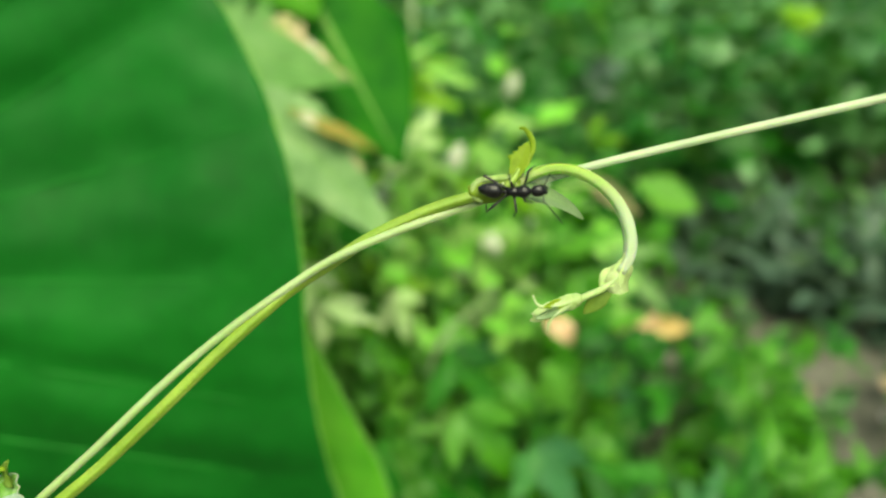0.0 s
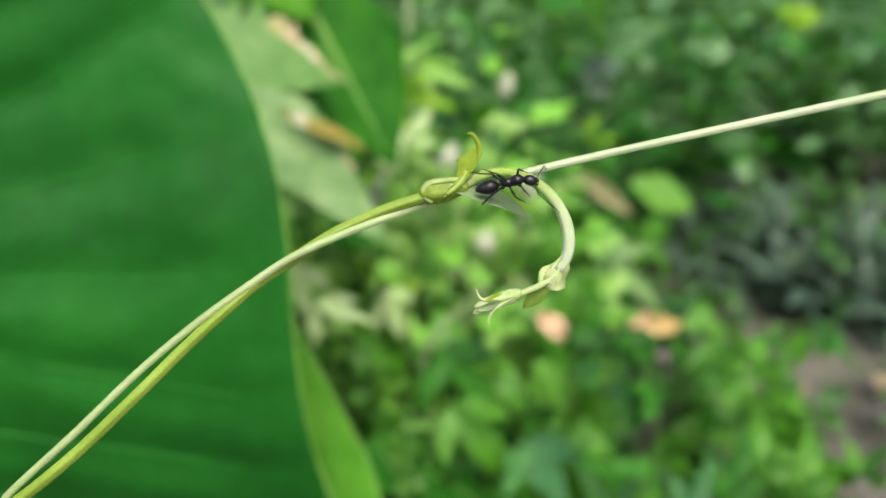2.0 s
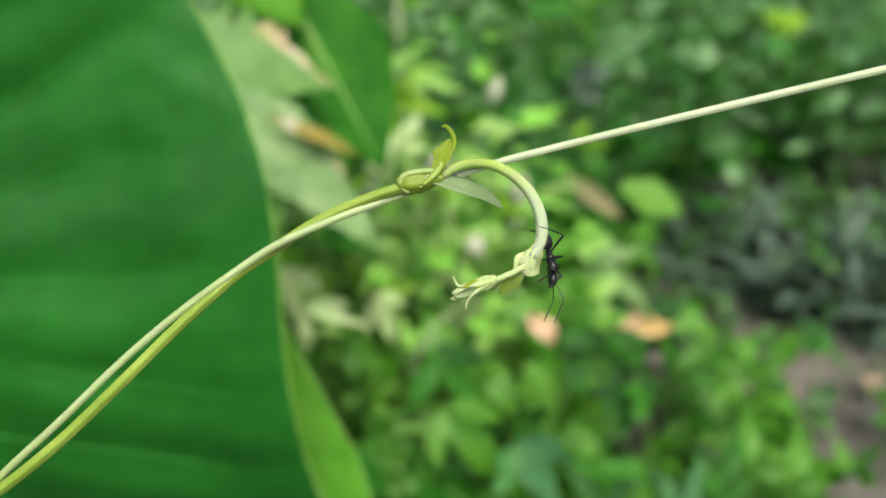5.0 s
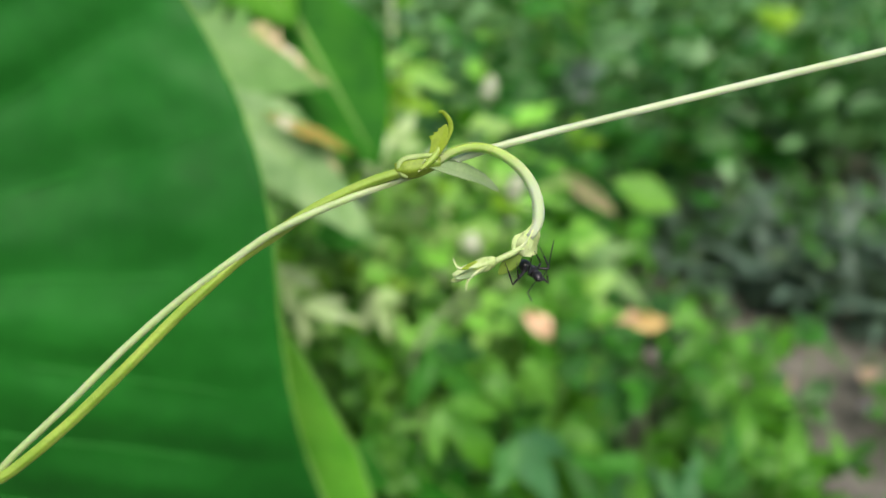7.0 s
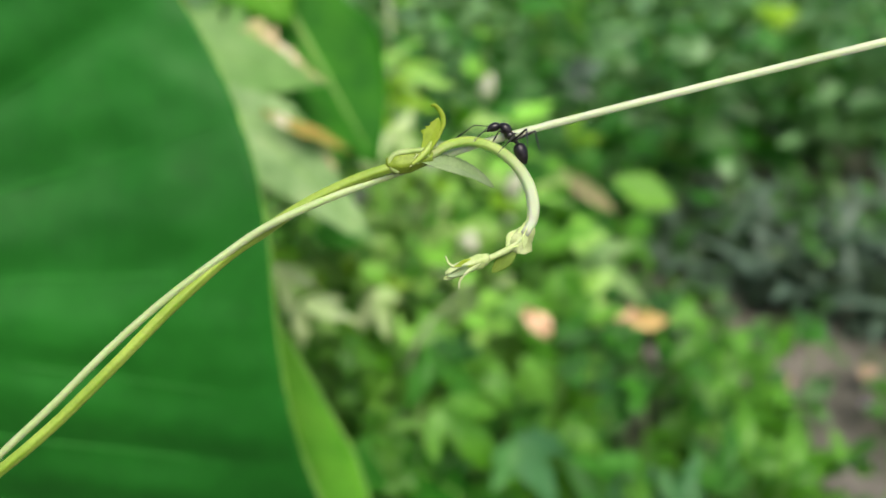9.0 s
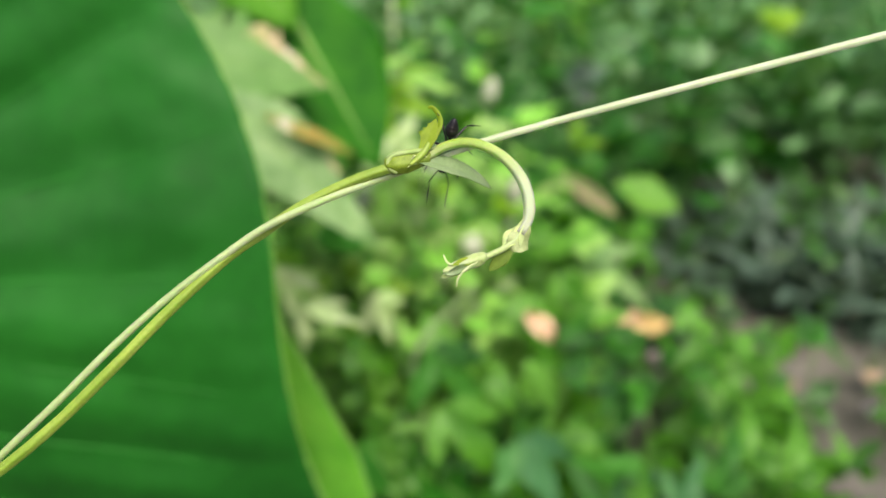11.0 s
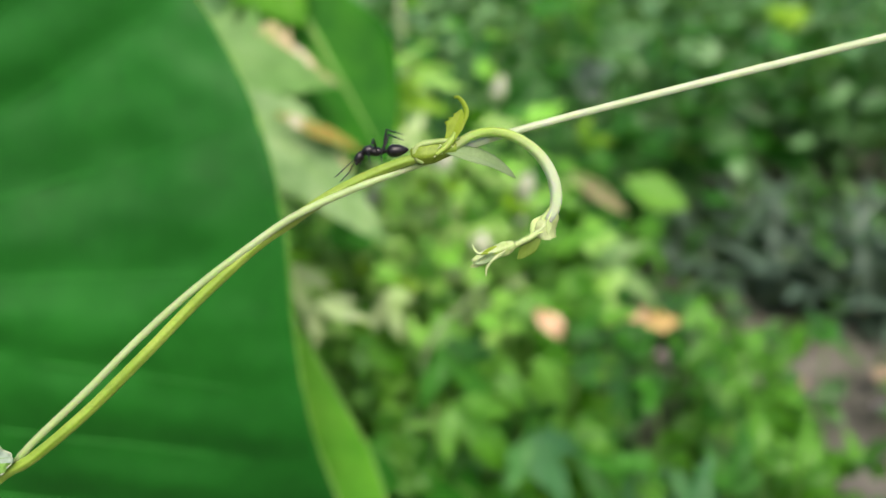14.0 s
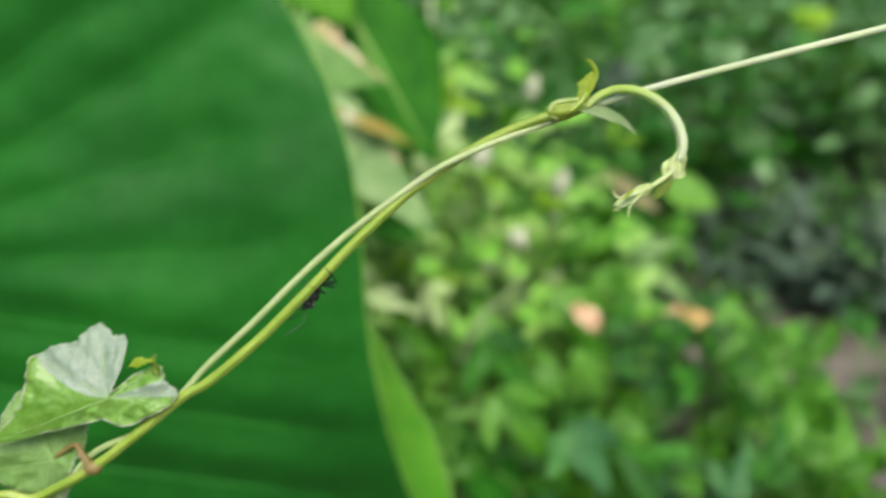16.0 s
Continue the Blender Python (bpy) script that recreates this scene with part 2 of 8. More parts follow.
def tube(points, radii, step=None, sides=12, rough=0.0, bm=None, flat=1.0, ridges=0.0):
    """A closed tube through the points; radii are spread evenly along it. Metres."""
    bm = bm or bmesh.new()
    length = sum((Vector(b) - Vector(a)).length for a, b in zip(points, points[1:]))
    path = glide(points, step or length / 24)
    n, rings = len(path), []
    up = Vector((0.31, 0.87, 0.38))
    for i, q in enumerate(path):
        d = (path[min(i + 1, n - 1)] - path[max(i - 1, 0)]).normalized()
        side = d.cross(up).normalized()
        up = side.cross(d).normalized()
        s = i / (n - 1) * (len(radii) - 1)
        k = min(int(s), len(radii) - 2)
        r = radii[k] + (radii[k + 1] - radii[k]) * (s - k)
        ring = []
        for j in range(sides):
            b = 2 * math.pi * j / sides
            w = r * (1 + ridges * math.cos(5 * b) + rough * noise.noise(q * (1.2 / r) + Vector((math.cos(b), math.sin(b), 0))))
            ring.append(bm.verts.new(q + side * math.cos(b) * w + up * math.sin(b) * w * flat))
        rings.append(ring)
    for a, b in zip(rings, rings[1:]):
        for j in range(sides):
            bm.faces.new((a[j], a[(j + 1) % sides], b[(j + 1) % sides], b[j]))
    bm.faces.new(rings[0][::-1])
    bm.faces.new(rings[-1])
    return bm


def mm(points):
    return [Vector(p) * 0.001 for p in points]


def blob(centre, size, turn=None, segs=14, bm=None, taper=0.0):
    """An egg along its local x. size: three half axes."""
    bm = bm or bmesh.new()
    r = bmesh.ops.create_uvsphere(bm, u_segments=segs, v_segments=segs // 2 + 2, radius=1)
    for v in r["verts"]:
        q = Vector((v.co.z, v.co.x, v.co.y))
        k = 1 + taper * q.x
        q = Vector((q.x * size[0], q.y * size[1] * k, q.z * size[2] * k))
        v.co = (turn @ q if turn else q) + Vector(centre)
    return bm


def blade(length, width, fat=0.45, droop=0.0, fold=0.15, wave=0.0, teeth=0, n=12, side=4, thick=0.0, sharp=1.0, bm=None, seed=0, ragged=0.0):
    """A leaf along +y with its face to +z: widest at fat, folded along its midrib, drooping, with a wavy edge."""
    bm = bm or bmesh.new()
    sheets = []
    for z0 in ((0.0,) if not thick else (thick / 2, -thick / 2)):
        grid = []
        for i in range(n + 1):
            t = i / n
            w = width / 2 * (t / fat) ** 0.6 if t < fat else width / 2 * max(0.0, 1 - ((t - fat) / (1 - fat)) ** 1.7) ** sharp
            w = max(w, width * 0.012)
            row = []
            for j in range(-side, side + 1):
                s = j / side
                x = s * w
                if teeth and abs(j) == side:
                    x *= 1 + 0.1 * math.sin(i * math.pi * 0.999) + 0.08 * (i % 2)
                if ragged and abs(j) == side:
                    x *= 1 + ragged * noise.noise((i * 0.9, j, seed + 3.3))
                z = abs(s) * w * fold - droop * length * t * t + wave * width * math.sin(t * 9 + seed + (2 if j > 0 else 0)) * s * s
                row.append(bm.verts.new((x, t * length, z + z0)))
            grid.append(row)
        for i in range(n):
            for j in range(2 * side):
                q = (grid[i][j], grid[i][j + 1], grid[i + 1][j + 1], grid[i + 1][j])
                bm.faces.new(q if z0 >= 0 else q[::-1])
        sheets.append(grid)
    if thick:
        a, b = sheets
        rim = [r[0] for r in a] + a[-1][1:] + [r[-1] for r in a[-2::-1]] + a[0][-2:0:-1]
        rim2 = [r[0] for r in b] + b[-1][1:] + [r[-1] for r in b[-2::-1]] + b[0][-2:0:-1]
        for i in range(len(rim)):
            k = (i + 1) % len(rim)
            bm.faces.new((rim[i], rim[k], rim2[k], rim2[i]))
    return bm


def between(base, tip, face):
    """The pose of a leaf that grows from base towards tip and turns its upper side towards face."""
    base, y = Vector(base), (Vector(tip) - Vector(base)).normalized()
    z = Vector(face)
    z = (z - y * z.dot(y)).normalized()
    x = y.cross(z)
    m = Matrix((x, y, z)).transposed().to_4x4()
    m.translation = base
    return m


# ---- ground ----
def ground():
    bm = bmesh.new()
    xs = [-60, -25, -10, -5] + [-3 + 0.1 * i for i in range(61)] + [5, 10, 25, 60]
    ys = [-60, -25, -10, -4, -2] + [-1 + 0.1 * i for i in range(66)] + [8, 14, 30, 60]
    grid = []
    for y in ys:
        row = []
        for x in xs:
            near = max(0.0, 1 - (abs(x) + abs(y)) / 12)
            z = near * (0.035 * noise.noise((x * 2.2, y * 2.2, 0)) + 0.012 * noise.noise((x * 9, y * 9, 4)))
            row.append(bm.verts.new((x, y, z)))
        grid.append(row)
    for a, b in zip(grid, grid[1:]):
        for j in range(len(xs) - 1):
            bm.faces.new((a[j], a[j + 1], b[j + 1], b[j]))
    ob = part("ground", bm, SOIL)
    return tagged(ob, "bare brown trodden soil between green weeds", "ground", kind="structure")


ground()


def scatter(name, label, category, material, count, area, seed, size, heights, slim=0.45, tilt=50, keep=None, stems=False):
    """Uncountable foliage: joined small leaves spread over an area (x0, x1, y0, y1), up to the given heights."""
    rnd = random.Random(seed)
    verts, faces = [], []
    x0, x1, y0, y1 = area
    made = 0
    while made < count:
        x, y = rnd.uniform(x0, x1), rnd.uniform(y0, y1)
        clump = noise.noise((x * 4 + seed, y * 4, 1.7))
        if clump < rnd.uniform(-0.7, 0.25) or (keep and not keep(x, y)):
            continue
        made += 1
        h = heights[0] + (heights[1] - heights[0]) * (rnd.random() ** 0.8) * (0.75 + 0.8 * max(-0.4, clump))
        s = rnd.uniform(*size)
        m = pose(x, y, h, rnd.gauss(0, tilt * 0.5), rnd.gauss(0, tilt * 0.5), rnd.uniform(0, 360))
        w = s * slim * rnd.uniform(0.8, 1.25)
        d = -s * rnd.uniform(0.0, 0.35)
        f = w * 0.2
        b = len(verts)
        for q in ((0, 0, 0), (w * 0.42, s * 0.25, f), (w * 0.5, s * 0.5, f + d * 0.3), (w * 0.3, s * 0.8, f * 0.7 + d * 0.7), (0, s, d),
                  (-w * 0.3, s * 0.8, f * 0.7 + d * 0.7), (-w * 0.5, s * 0.5, f + d * 0.3), (-w * 0.42, s * 0.25, f), (0, s * 0.5, d * 0.3)):
            verts.append(m @ Vector(q))
        faces += [(b, b + 1, b + 8, b + 7), (b + 1, b + 2, b + 8), (b + 2, b + 3, b + 4, b + 8), (b + 4, b + 5, b + 6, b + 8), (b + 6, b + 7, b + 8)]
        if stems and made % 4 == 0:
            b = len(verts)
            foot, top = Vector((x + rnd.gauss(0, 0.02), y + rnd.gauss(0, 0.02), -0.01)), Vector((x, y, h))
            for q in (foot, top):
                for k in range(3):
                    verts.append(q + Vector((math.cos(k * 2.1), math.sin(k * 2.1), 0)) * 0.0014)
            faces += [(b + k, b + (k + 1) % 3, b + 3 + (k + 1) % 3, b + 3 + k) for k in range(3)]
    me = bpy.data.meshes.new(name)
    me.from_pydata(verts, [], faces)
    for f in me.polygons:
        f.use_smooth = True
    me.materials.append(material)
    return tagged(new(name, me), label, category, kind="stuff")


def off_path(x, y):
    """True away from the bare strip of soil."""
    return abs(x - (0.48 + 0.1 * (y - 0.6))) > 0.145 + 0.05 * noise.noise((x * 7, y * 7, 0)) or y > 1.05 or noise.noise((x * 31, y * 31, 3)) > 0.22


def ragged_patch(x0, x1, y0, y1, edge):
    """A test for a patch of ground with a wavering outline."""
    def inside(x, y):
        wob = edge * (noise.noise((x * 1.3, y * 1.3, 9)) + 0.6 * noise.noise((x * 4, y * 4, 2)))
        return min(x - x0, x1 - x, y - y0, y1 - y) + wob > edge * 0.6
    return inside


def around(x, y):
    """True outside the view and away from the bare strip and the camera's stand."""
    return off_path(x, y) and math.hypot(x, y) > 0.45 and not (y > 0.15 and abs(x) < 0.35 + 0.7 * y and y < 3) and noise.noise((x * 0.9, y * 0.9, 5)) > -0.25 and math.hypot(x - 0.5, y) < 4.6 + 1.2 * noise.noise((x * 0.5, y * 0.5, 3))


scatter("near_weeds", "scattered low green weeds around the clearing", "weeds", COVER_LEAF, 13000, (-5, 6, -5, 4.5), 12, (0.05, 0.11), (0.01, 0.16), 0.5, 50, around, True)
scatter("far_weeds", "dense dark green weeds beyond the bare soil", "weeds", FAR_LEAF, 9000, (-1.6, 3.0, 1.2, 3.4), 3, (0.05, 0.1), (0.02, 0.32), 0.5, 55, ragged_patch(-1.6, 3.0, 0.95, 4, 0.4), True)
scatter("farther_weeds", "thick green undergrowth far behind the vine", "weeds", FAR_LEAF, 7000, (-3.5, 5.5, 3.0, 6.8), 5, (0.08, 0.16), (0.05, 0.6), 0.5, 60, ragged_patch(-3.5, 5.5, 2.2, 6.8, 0.6), True)
scatter("low_weeds", "low green weeds on the soil", "weeds", COVER_LEAF, 2600, (-0.5, 0.75, 0.35, 1.3), 8, (0.02, 0.045), (0.005, 0.1), 0.55, 50, off_path, True)


# ---- herbs: stems and leaves as parts ----
def leaf_shapes(kind, material):
    """Four leaf meshes of one kind, one metre long, shared by all its plants."""
    out = []
    for k in range(4):
        fat, width, droop, fold = {"ovate": (0.4, 0.52, 0.18, 0.2), "narrow": (0.42, 0.27, 0.25, 0.2), "round": (0.5, 0.75, 0.12, 0.15)}[kind]
        bm = blade(1, width * (0.9 + 0.08 * k), fat, droop * (0.5 + 0.4 * k), fold, 0.09, n=10, side=2, seed=k * 2.1, ragged=0.35)
        me = bpy.data.meshes.new("leaf")
        bm.to_mesh(me)
        bm.free()
        for f in me.polygons:
            f.use_smooth = True
        me.materials.append(material)
        out.append(me)
    return out


OVATE_BRIGHT, OVATE_PALE, OVATE_DEEP = (leaf_shapes("ovate", m) for m in (HERB_BRIGHT, HERB_PALE, HERB_DEEP))
OVATE_BLUE = leaf_shapes("ovate", HERB_BLUE)
NARROW_PALE, NARROW_DEEP = leaf_shapes("narrow", HERB_PALE), leaf_shapes("narrow", HERB_DEEP)


def herb(x, y, height, leaf, shapes, seed, label, pairs=5, lean=0.25, stems=3, start=0.25):
    """A weed: a few stems from one root with leaves in crossed pairs and a tuft at the top."""
    rnd = random.Random(seed)
    root = empty("herb", pose(x, y, 0), label, "herb", "weeds around the vine")
    for s in range(stems):
        a = rnd.uniform(0, 6.28)
        l = lean * rnd.uniform(0.3, 1.3) * height
        h = height * rnd.uniform(0.72, 1.08)
        pts = [Vector((math.cos(a) * l * t * t, math.sin(a) * l * t * t, h * t - 0.01)) for t in (0, 0.3, 0.6, 0.85, 1.0)]
        part("stem", tube(pts, (0.0016, 0.0013, 0.0008), sides=6, step=height / 6), HERB_STEM, root)
        for i in range(pairs):
            t = start + (1 - start) * (i + 1) / pairs
            q = Vector((math.cos(a) * l * t * t, math.sin(a) * l * t * t, h * t - 0.01))
            turn = rnd.uniform(0, 40) + 90 * i
            for half in (0, 180):
                size = leaf * rnd.uniform(0.7, 1.2) * (1.1 - 0.45 * t)
                m = Matrix.Translation(q) @ pose(0, 0, 0, 0, 0, turn + half + rnd.uniform(-25, 25)) @ pose(0, 0, 0, rnd.uniform(-25, 35) + 25 * t, rnd.uniform(-20, 20), 0)
                ob = part("leaf", rnd.choice(shapes), None, root)
                ob.matrix_basis = m @ Matrix.Diagonal((size, size, size, 1))
        if shapes is NARROW_PALE and s == 0:
            top = pts[-1]
            part("flower_spike", tube([top - Vector((0, 0, 0.004)), top + Vector((0.002, 0.001, 0.008)), top + Vector((0.004, 0.0, 0.016)), top + Vector((0.006, -0.001, 0.022))], (0.003, 0.0075, 0.007, 0.0015), sides=9, step=0.002, rough=0.6), SPIKE, root, "pale yellowish flower spike")
    return root


BRIGHT = "bright green weed with ovate leaves growing from the soil"
PALE = "pale yellow-green weed with small soft leaves"
DEEP = "deep green weed with broad leaves in shade"
BLUE = "bluish-green weed with ovate leaves growing from the soil"
spots = random.Random(21)
# bright cluster beside the path, and the weeds under the vine
def weeds(rows):
    for x, y, h, l, shapes, label, pairs in rows:
        herb(x, y, h, l, shapes, spots.randrange(9999), label, pairs)


weeds((
    (0.25, 0.62, 0.13, 0.06, OVATE_BRIGHT, BRIGHT, 5), (0.26, 0.56, 0.16, 0.08, OVATE_BRIGHT, BRIGHT, 5), (0.30, 0.62, 0.14, 0.075, OVATE_BRIGHT, BRIGHT, 4), (0.17, 0.50, 0.10, 0.06, OVATE_BLUE, BLUE, 4),
    (0.26, 0.66, 0.1, 0.045, OVATE_BLUE, BLUE, 5), (0.10, 0.60, 0.22, 0.07, OVATE_BRIGHT, BRIGHT, 6), (0.03, 0.56, 0.22, 0.07, OVATE_BRIGHT, BRIGHT, 6), (0.07, 0.50, 0.17, 0.07, OVATE_BRIGHT, BRIGHT, 5),
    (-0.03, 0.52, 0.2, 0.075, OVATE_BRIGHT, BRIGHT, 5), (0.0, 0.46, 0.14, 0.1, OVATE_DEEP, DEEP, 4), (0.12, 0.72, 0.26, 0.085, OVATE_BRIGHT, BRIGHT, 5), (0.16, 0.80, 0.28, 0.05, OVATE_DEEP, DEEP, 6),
    (0.06, 0.70, 0.30, 0.05, OVATE_PALE, PALE, 6), (0.0, 0.64, 0.33, 0.045, OVATE_PALE, PALE, 7), (-0.05, 0.62, 0.36, 0.05, NARROW_PALE, PALE, 7), (-0.02, 0.72, 0.41, 0.045, OVATE_PALE, PALE, 8),
))
weeds((
    (0.04, 0.80, 0.42, 0.06, NARROW_DEEP, DEEP, 7), (0.10, 0.86, 0.38, 0.06, OVATE_DEEP, DEEP, 6), (-0.07, 0.70, 0.45, 0.055, OVATE_BRIGHT, BRIGHT, 8), (-0.10, 0.56, 0.3, 0.06, NARROW_PALE, PALE, 6),
    (-0.12, 0.64, 0.36, 0.06, OVATE_BRIGHT, BRIGHT, 7), (0.20, 0.92, 0.30, 0.06, OVATE_DEEP, DEEP, 6), (0.16, 1.02, 0.36, 0.06, OVATE_DEEP, DEEP, 6), (0.29, 1.12, 0.35, 0.07, OVATE_DEEP, DEEP, 6),
    (0.4, 1.2, 0.36, 0.08, OVATE_DEEP, DEEP, 6), (0.22, 1.16, 0.4, 0.08, OVATE_DEEP, DEEP, 6), (0.28, 0.82, 0.1, 0.045, OVATE_BLUE, BLUE, 4), (0.27, 0.68, 0.12, 0.04, OVATE_DEEP, DEEP, 4),
    (0.0, 0.95, 0.46, 0.06, OVATE_DEEP, DEEP, 7), (0.09, 1.05, 0.46, 0.07, OVATE_DEEP, DEEP, 7), (-0.06, 0.60, 0.30, 0.07, OVATE_PALE, PALE, 6), (0.02, 0.66, 0.26, 0.07, OVATE_PALE, PALE, 5),
))
weeds((
    (-0.03, 0.66, 0.42, 0.065, OVATE_PALE, PALE, 8), (0.05, 0.74, 0.36, 0.07, OVATE_BRIGHT, BRIGHT, 7), (0.03, 0.50, 0.18, 0.065, OVATE_BLUE, BLUE, 5), (0.11, 0.55, 0.16, 0.07, OVATE_BRIGHT, BRIGHT, 5),
    (0.08, 0.64, 0.25, 0.07, OVATE_BRIGHT, BRIGHT, 6), (0.14, 0.66, 0.2, 0.06, OVATE_BLUE, BLUE, 6), (0.27, 0.50, 0.13, 0.06, OVATE_BRIGHT, BRIGHT, 4), (0.34, 0.56, 0.11, 0.055, OVATE_BRIGHT, BRIGHT, 3),
    (0.02, 0.85, 0.5, 0.07, OVATE_DEEP, DEEP, 7), (-0.085, 0.56, 0.32, 0.06, NARROW_PALE, PALE, 6), (-0.045, 0.53, 0.27, 0.06, OVATE_PALE, PALE, 5), (-0.065, 0.64, 0.36, 0.065, NARROW_PALE, PALE, 6),
    (0.0, 0.58, 0.28, 0.06, NARROW_PALE, PALE, 5), (0.03, 0.62, 0.31, 0.055, NARROW_PALE, PALE, 6), (-0.08, 0.78, 0.5, 0.07, OVATE_PALE, PALE, 8), (-0.09, 0.60, 0.33, 0.085, OVATE_PALE, PALE, 6),
))
weeds((
    (-0.04, 0.58, 0.34, 0.08, OVATE_PALE, PALE, 6), (-0.06, 0.68, 0.4, 0.08, OVATE_PALE, PALE, 6), (0.01, 0.6, 0.24, 0.08, OVATE_PALE, PALE, 4), (-0.03, 0.57, 0.31, 0.05, NARROW_PALE, PALE, 7),
    (-0.075, 0.6, 0.37, 0.05, NARROW_PALE, PALE, 7), (0.03, 0.68, 0.36, 0.05, NARROW_PALE, PALE, 7), (-0.07, 0.54, 0.25, 0.06, OVATE_BRIGHT, BRIGHT, 6), (-0.02, 0.50, 0.2, 0.06, OVATE_BRIGHT, BRIGHT, 6),
    (0.0, 0.54, 0.23, 0.06, OVATE_BRIGHT, BRIGHT, 6), (-0.05, 0.49, 0.17, 0.06, OVATE_BRIGHT, BRIGHT, 5), (-0.03, 0.53, 0.28, 0.055, OVATE_BRIGHT, BRIGHT, 7), (-0.065, 0.5, 0.25, 0.055, OVATE_BRIGHT, BRIGHT, 7),
    (0.02, 0.52, 0.26, 0.055, OVATE_BRIGHT, BRIGHT, 7), (-0.1, 0.6, 0.27, 0.06, OVATE_BRIGHT, BRIGHT, 6), (-0.15, 0.85, 0.45, 0.07, OVATE_DEEP, DEEP, 7), (-0.3, 0.8, 0.42, 0.08, OVATE_DEEP, DEEP, 6),
))
weeds((
    (-0.25, 0.55, 0.3, 0.07, OVATE_DEEP, DEEP, 5),
))
for i in range(26):
    x, y = spots.uniform(0.05, 1.5), spots.uniform(1.2, 2.4)
    herb(x, y, spots.uniform(0.22, 0.42), spots.uniform(0.06, 0.1), OVATE_BLUE if i % 3 == 0 else OVATE_DEEP, i + 70, BLUE if i % 3 == 0 else DEEP, 5, 0.35, 3)


BLADES = []
for k in range(6):
    me = bpy.data.meshes.new("blade")
    bm = blade(1, 0.13 + 0.02 * k, 0.35, 0.3 + 0.13 * k, 0.3, n=8, side=2)
    bm.to_mesh(me)
    bm.free()
    me.materials.append(GREY_BLADE)
    BLADES.append(me)


def grass_tuft(x, y, seed, reach, count=40):
    """Long drooping blades from one crown."""
    rnd = random.Random(seed)
    root = empty("grass_tuft", pose(x, y, 0), "grey-green tuft of long drooping grass blades", "grass", "grass tufts beside the path")
    for k in range(count):
        ob = part("blade", rnd.choice(BLADES), None, root)
        s = reach * rnd.uniform(0.5, 1.15)
        ob.matrix_basis = pose(rnd.gauss(0, 0.025), rnd.gauss(0, 0.025), 0, 0, 0, rnd.uniform(0, 360)) @ pose(0, 0, 0, rnd.uniform(35, 80), rnd.uniform(-15, 15), 0) @ Matrix.Diagonal((s, s, s, 1))


for i in range(24):
    grass_tuft(0.46 + (i % 8) * 0.1 + spots.uniform(-0.04, 0.04), 1.0 + (i // 8) * 0.1 + spots.uniform(-0.03, 0.03), i, 0.14, 38)


for i in range(7):
    grass_tuft(0.56 + i * 0.06, 0.95 + spots.uniform(-0.03, 0.03), i + 40, 0.15, 26)


# single leaves that stand out among the weeds
def lone_leaf(name, base, tip, face, width, material, label, category, droop=0.1, fold=0.15, wave=0.04, ragged=0.0, fat=0.45, thick=0.0006, stalk=True, n=14, side=5, rib_size=1.0, stem_size=1.0, blight=(), rim=False):
    """blight: withered parts of the blade (name, from, to along it, from across it, material, label)."""
    base, tip = Vector(base), Vector(tip)
    length = (tip - base).length
    ob = empty(name, between(base, tip, face), label, category)
    seed = len(bpy.data.objects) % 7

    def tissue(i):
        """Which withered part a face of the blade belongs to, or None."""
        if i >= 4 * n * side:
            return None
        r, c = divmod(i % (2 * n * side), 2 * side)
        t, s = (r + 0.5) / n, (c + 0.5) / side - 1
        for b in blight:
            wob = 0.28 * noise.noise((t * 9, s * 2, seed)) + 0.22 * noise.noise((t * 24, s * 9, seed))
            if b[1] + 0.3 * wob < t < b[2] + 0.3 * wob and s < b[3] + wob:
                return b[0]

    for b in (None,) + tuple(blight):
        bm = blade(length, width, fat, droop, fold, wave, n=n, side=side, thick=thick, ragged=ragged, seed=seed)
        gone = [f for i, f in enumerate(bm.faces) if tissue(i) != (b[0] if b else None)]
        if gone:
            bmesh.ops.delete(bm, geom=gone, context="FACES")
        part(b[0] if b else "blade", bm, b[4] if b else material, ob, b[5] if b else "")
    if rim:
        for s in (-1, 1):
            edge = []
            for t in (0.08, 0.2, 0.3, 0.4, 0.5, fat, 0.7, 0.85, 0.97):
                w = width / 2 * (t / fat) ** 0.6 if t < fat else width / 2 * (1 - ((t - fat) / (1 - fat)) ** 1.7)
                edge.append(Vector((s * w, length * t, w * fold - droop * length * t * t + wave * width * math.sin(t * 9 + seed + (2 if s > 0 else 0)))))
            part("rim", tube(edge, (0.0005, 0.0006, 0.0005), sides=6, step=length / 30), MARGIN, ob, "pale yellow-green rim")
    rib = [Vector((0, length * t, 0.0006 - droop * length * t * t)) for t in (0, 0.3, 0.6, 0.95)]
    part("midrib", tube(rib, (0.0012 * rib_size, 0.0009 * rib_size, 0.0003), sides=6, step=length / 10), MARGIN if material not in (DRY, PEACH, LITTER) else RUST, ob)
    if stalk:
        foot = ob.matrix_basis.inverted() @ Vector((base.x + 0.01, base.y + 0.02, -0.01))
        part("stalk", tube([Vector((0, 0, 0)), foot * 0.3 + Vector((0, -0.01, 0)), foot], (0.0012 * stem_size, 0.0018 * stem_size), sides=6, step=0.03), HERB_STEM, ob)
    return ob


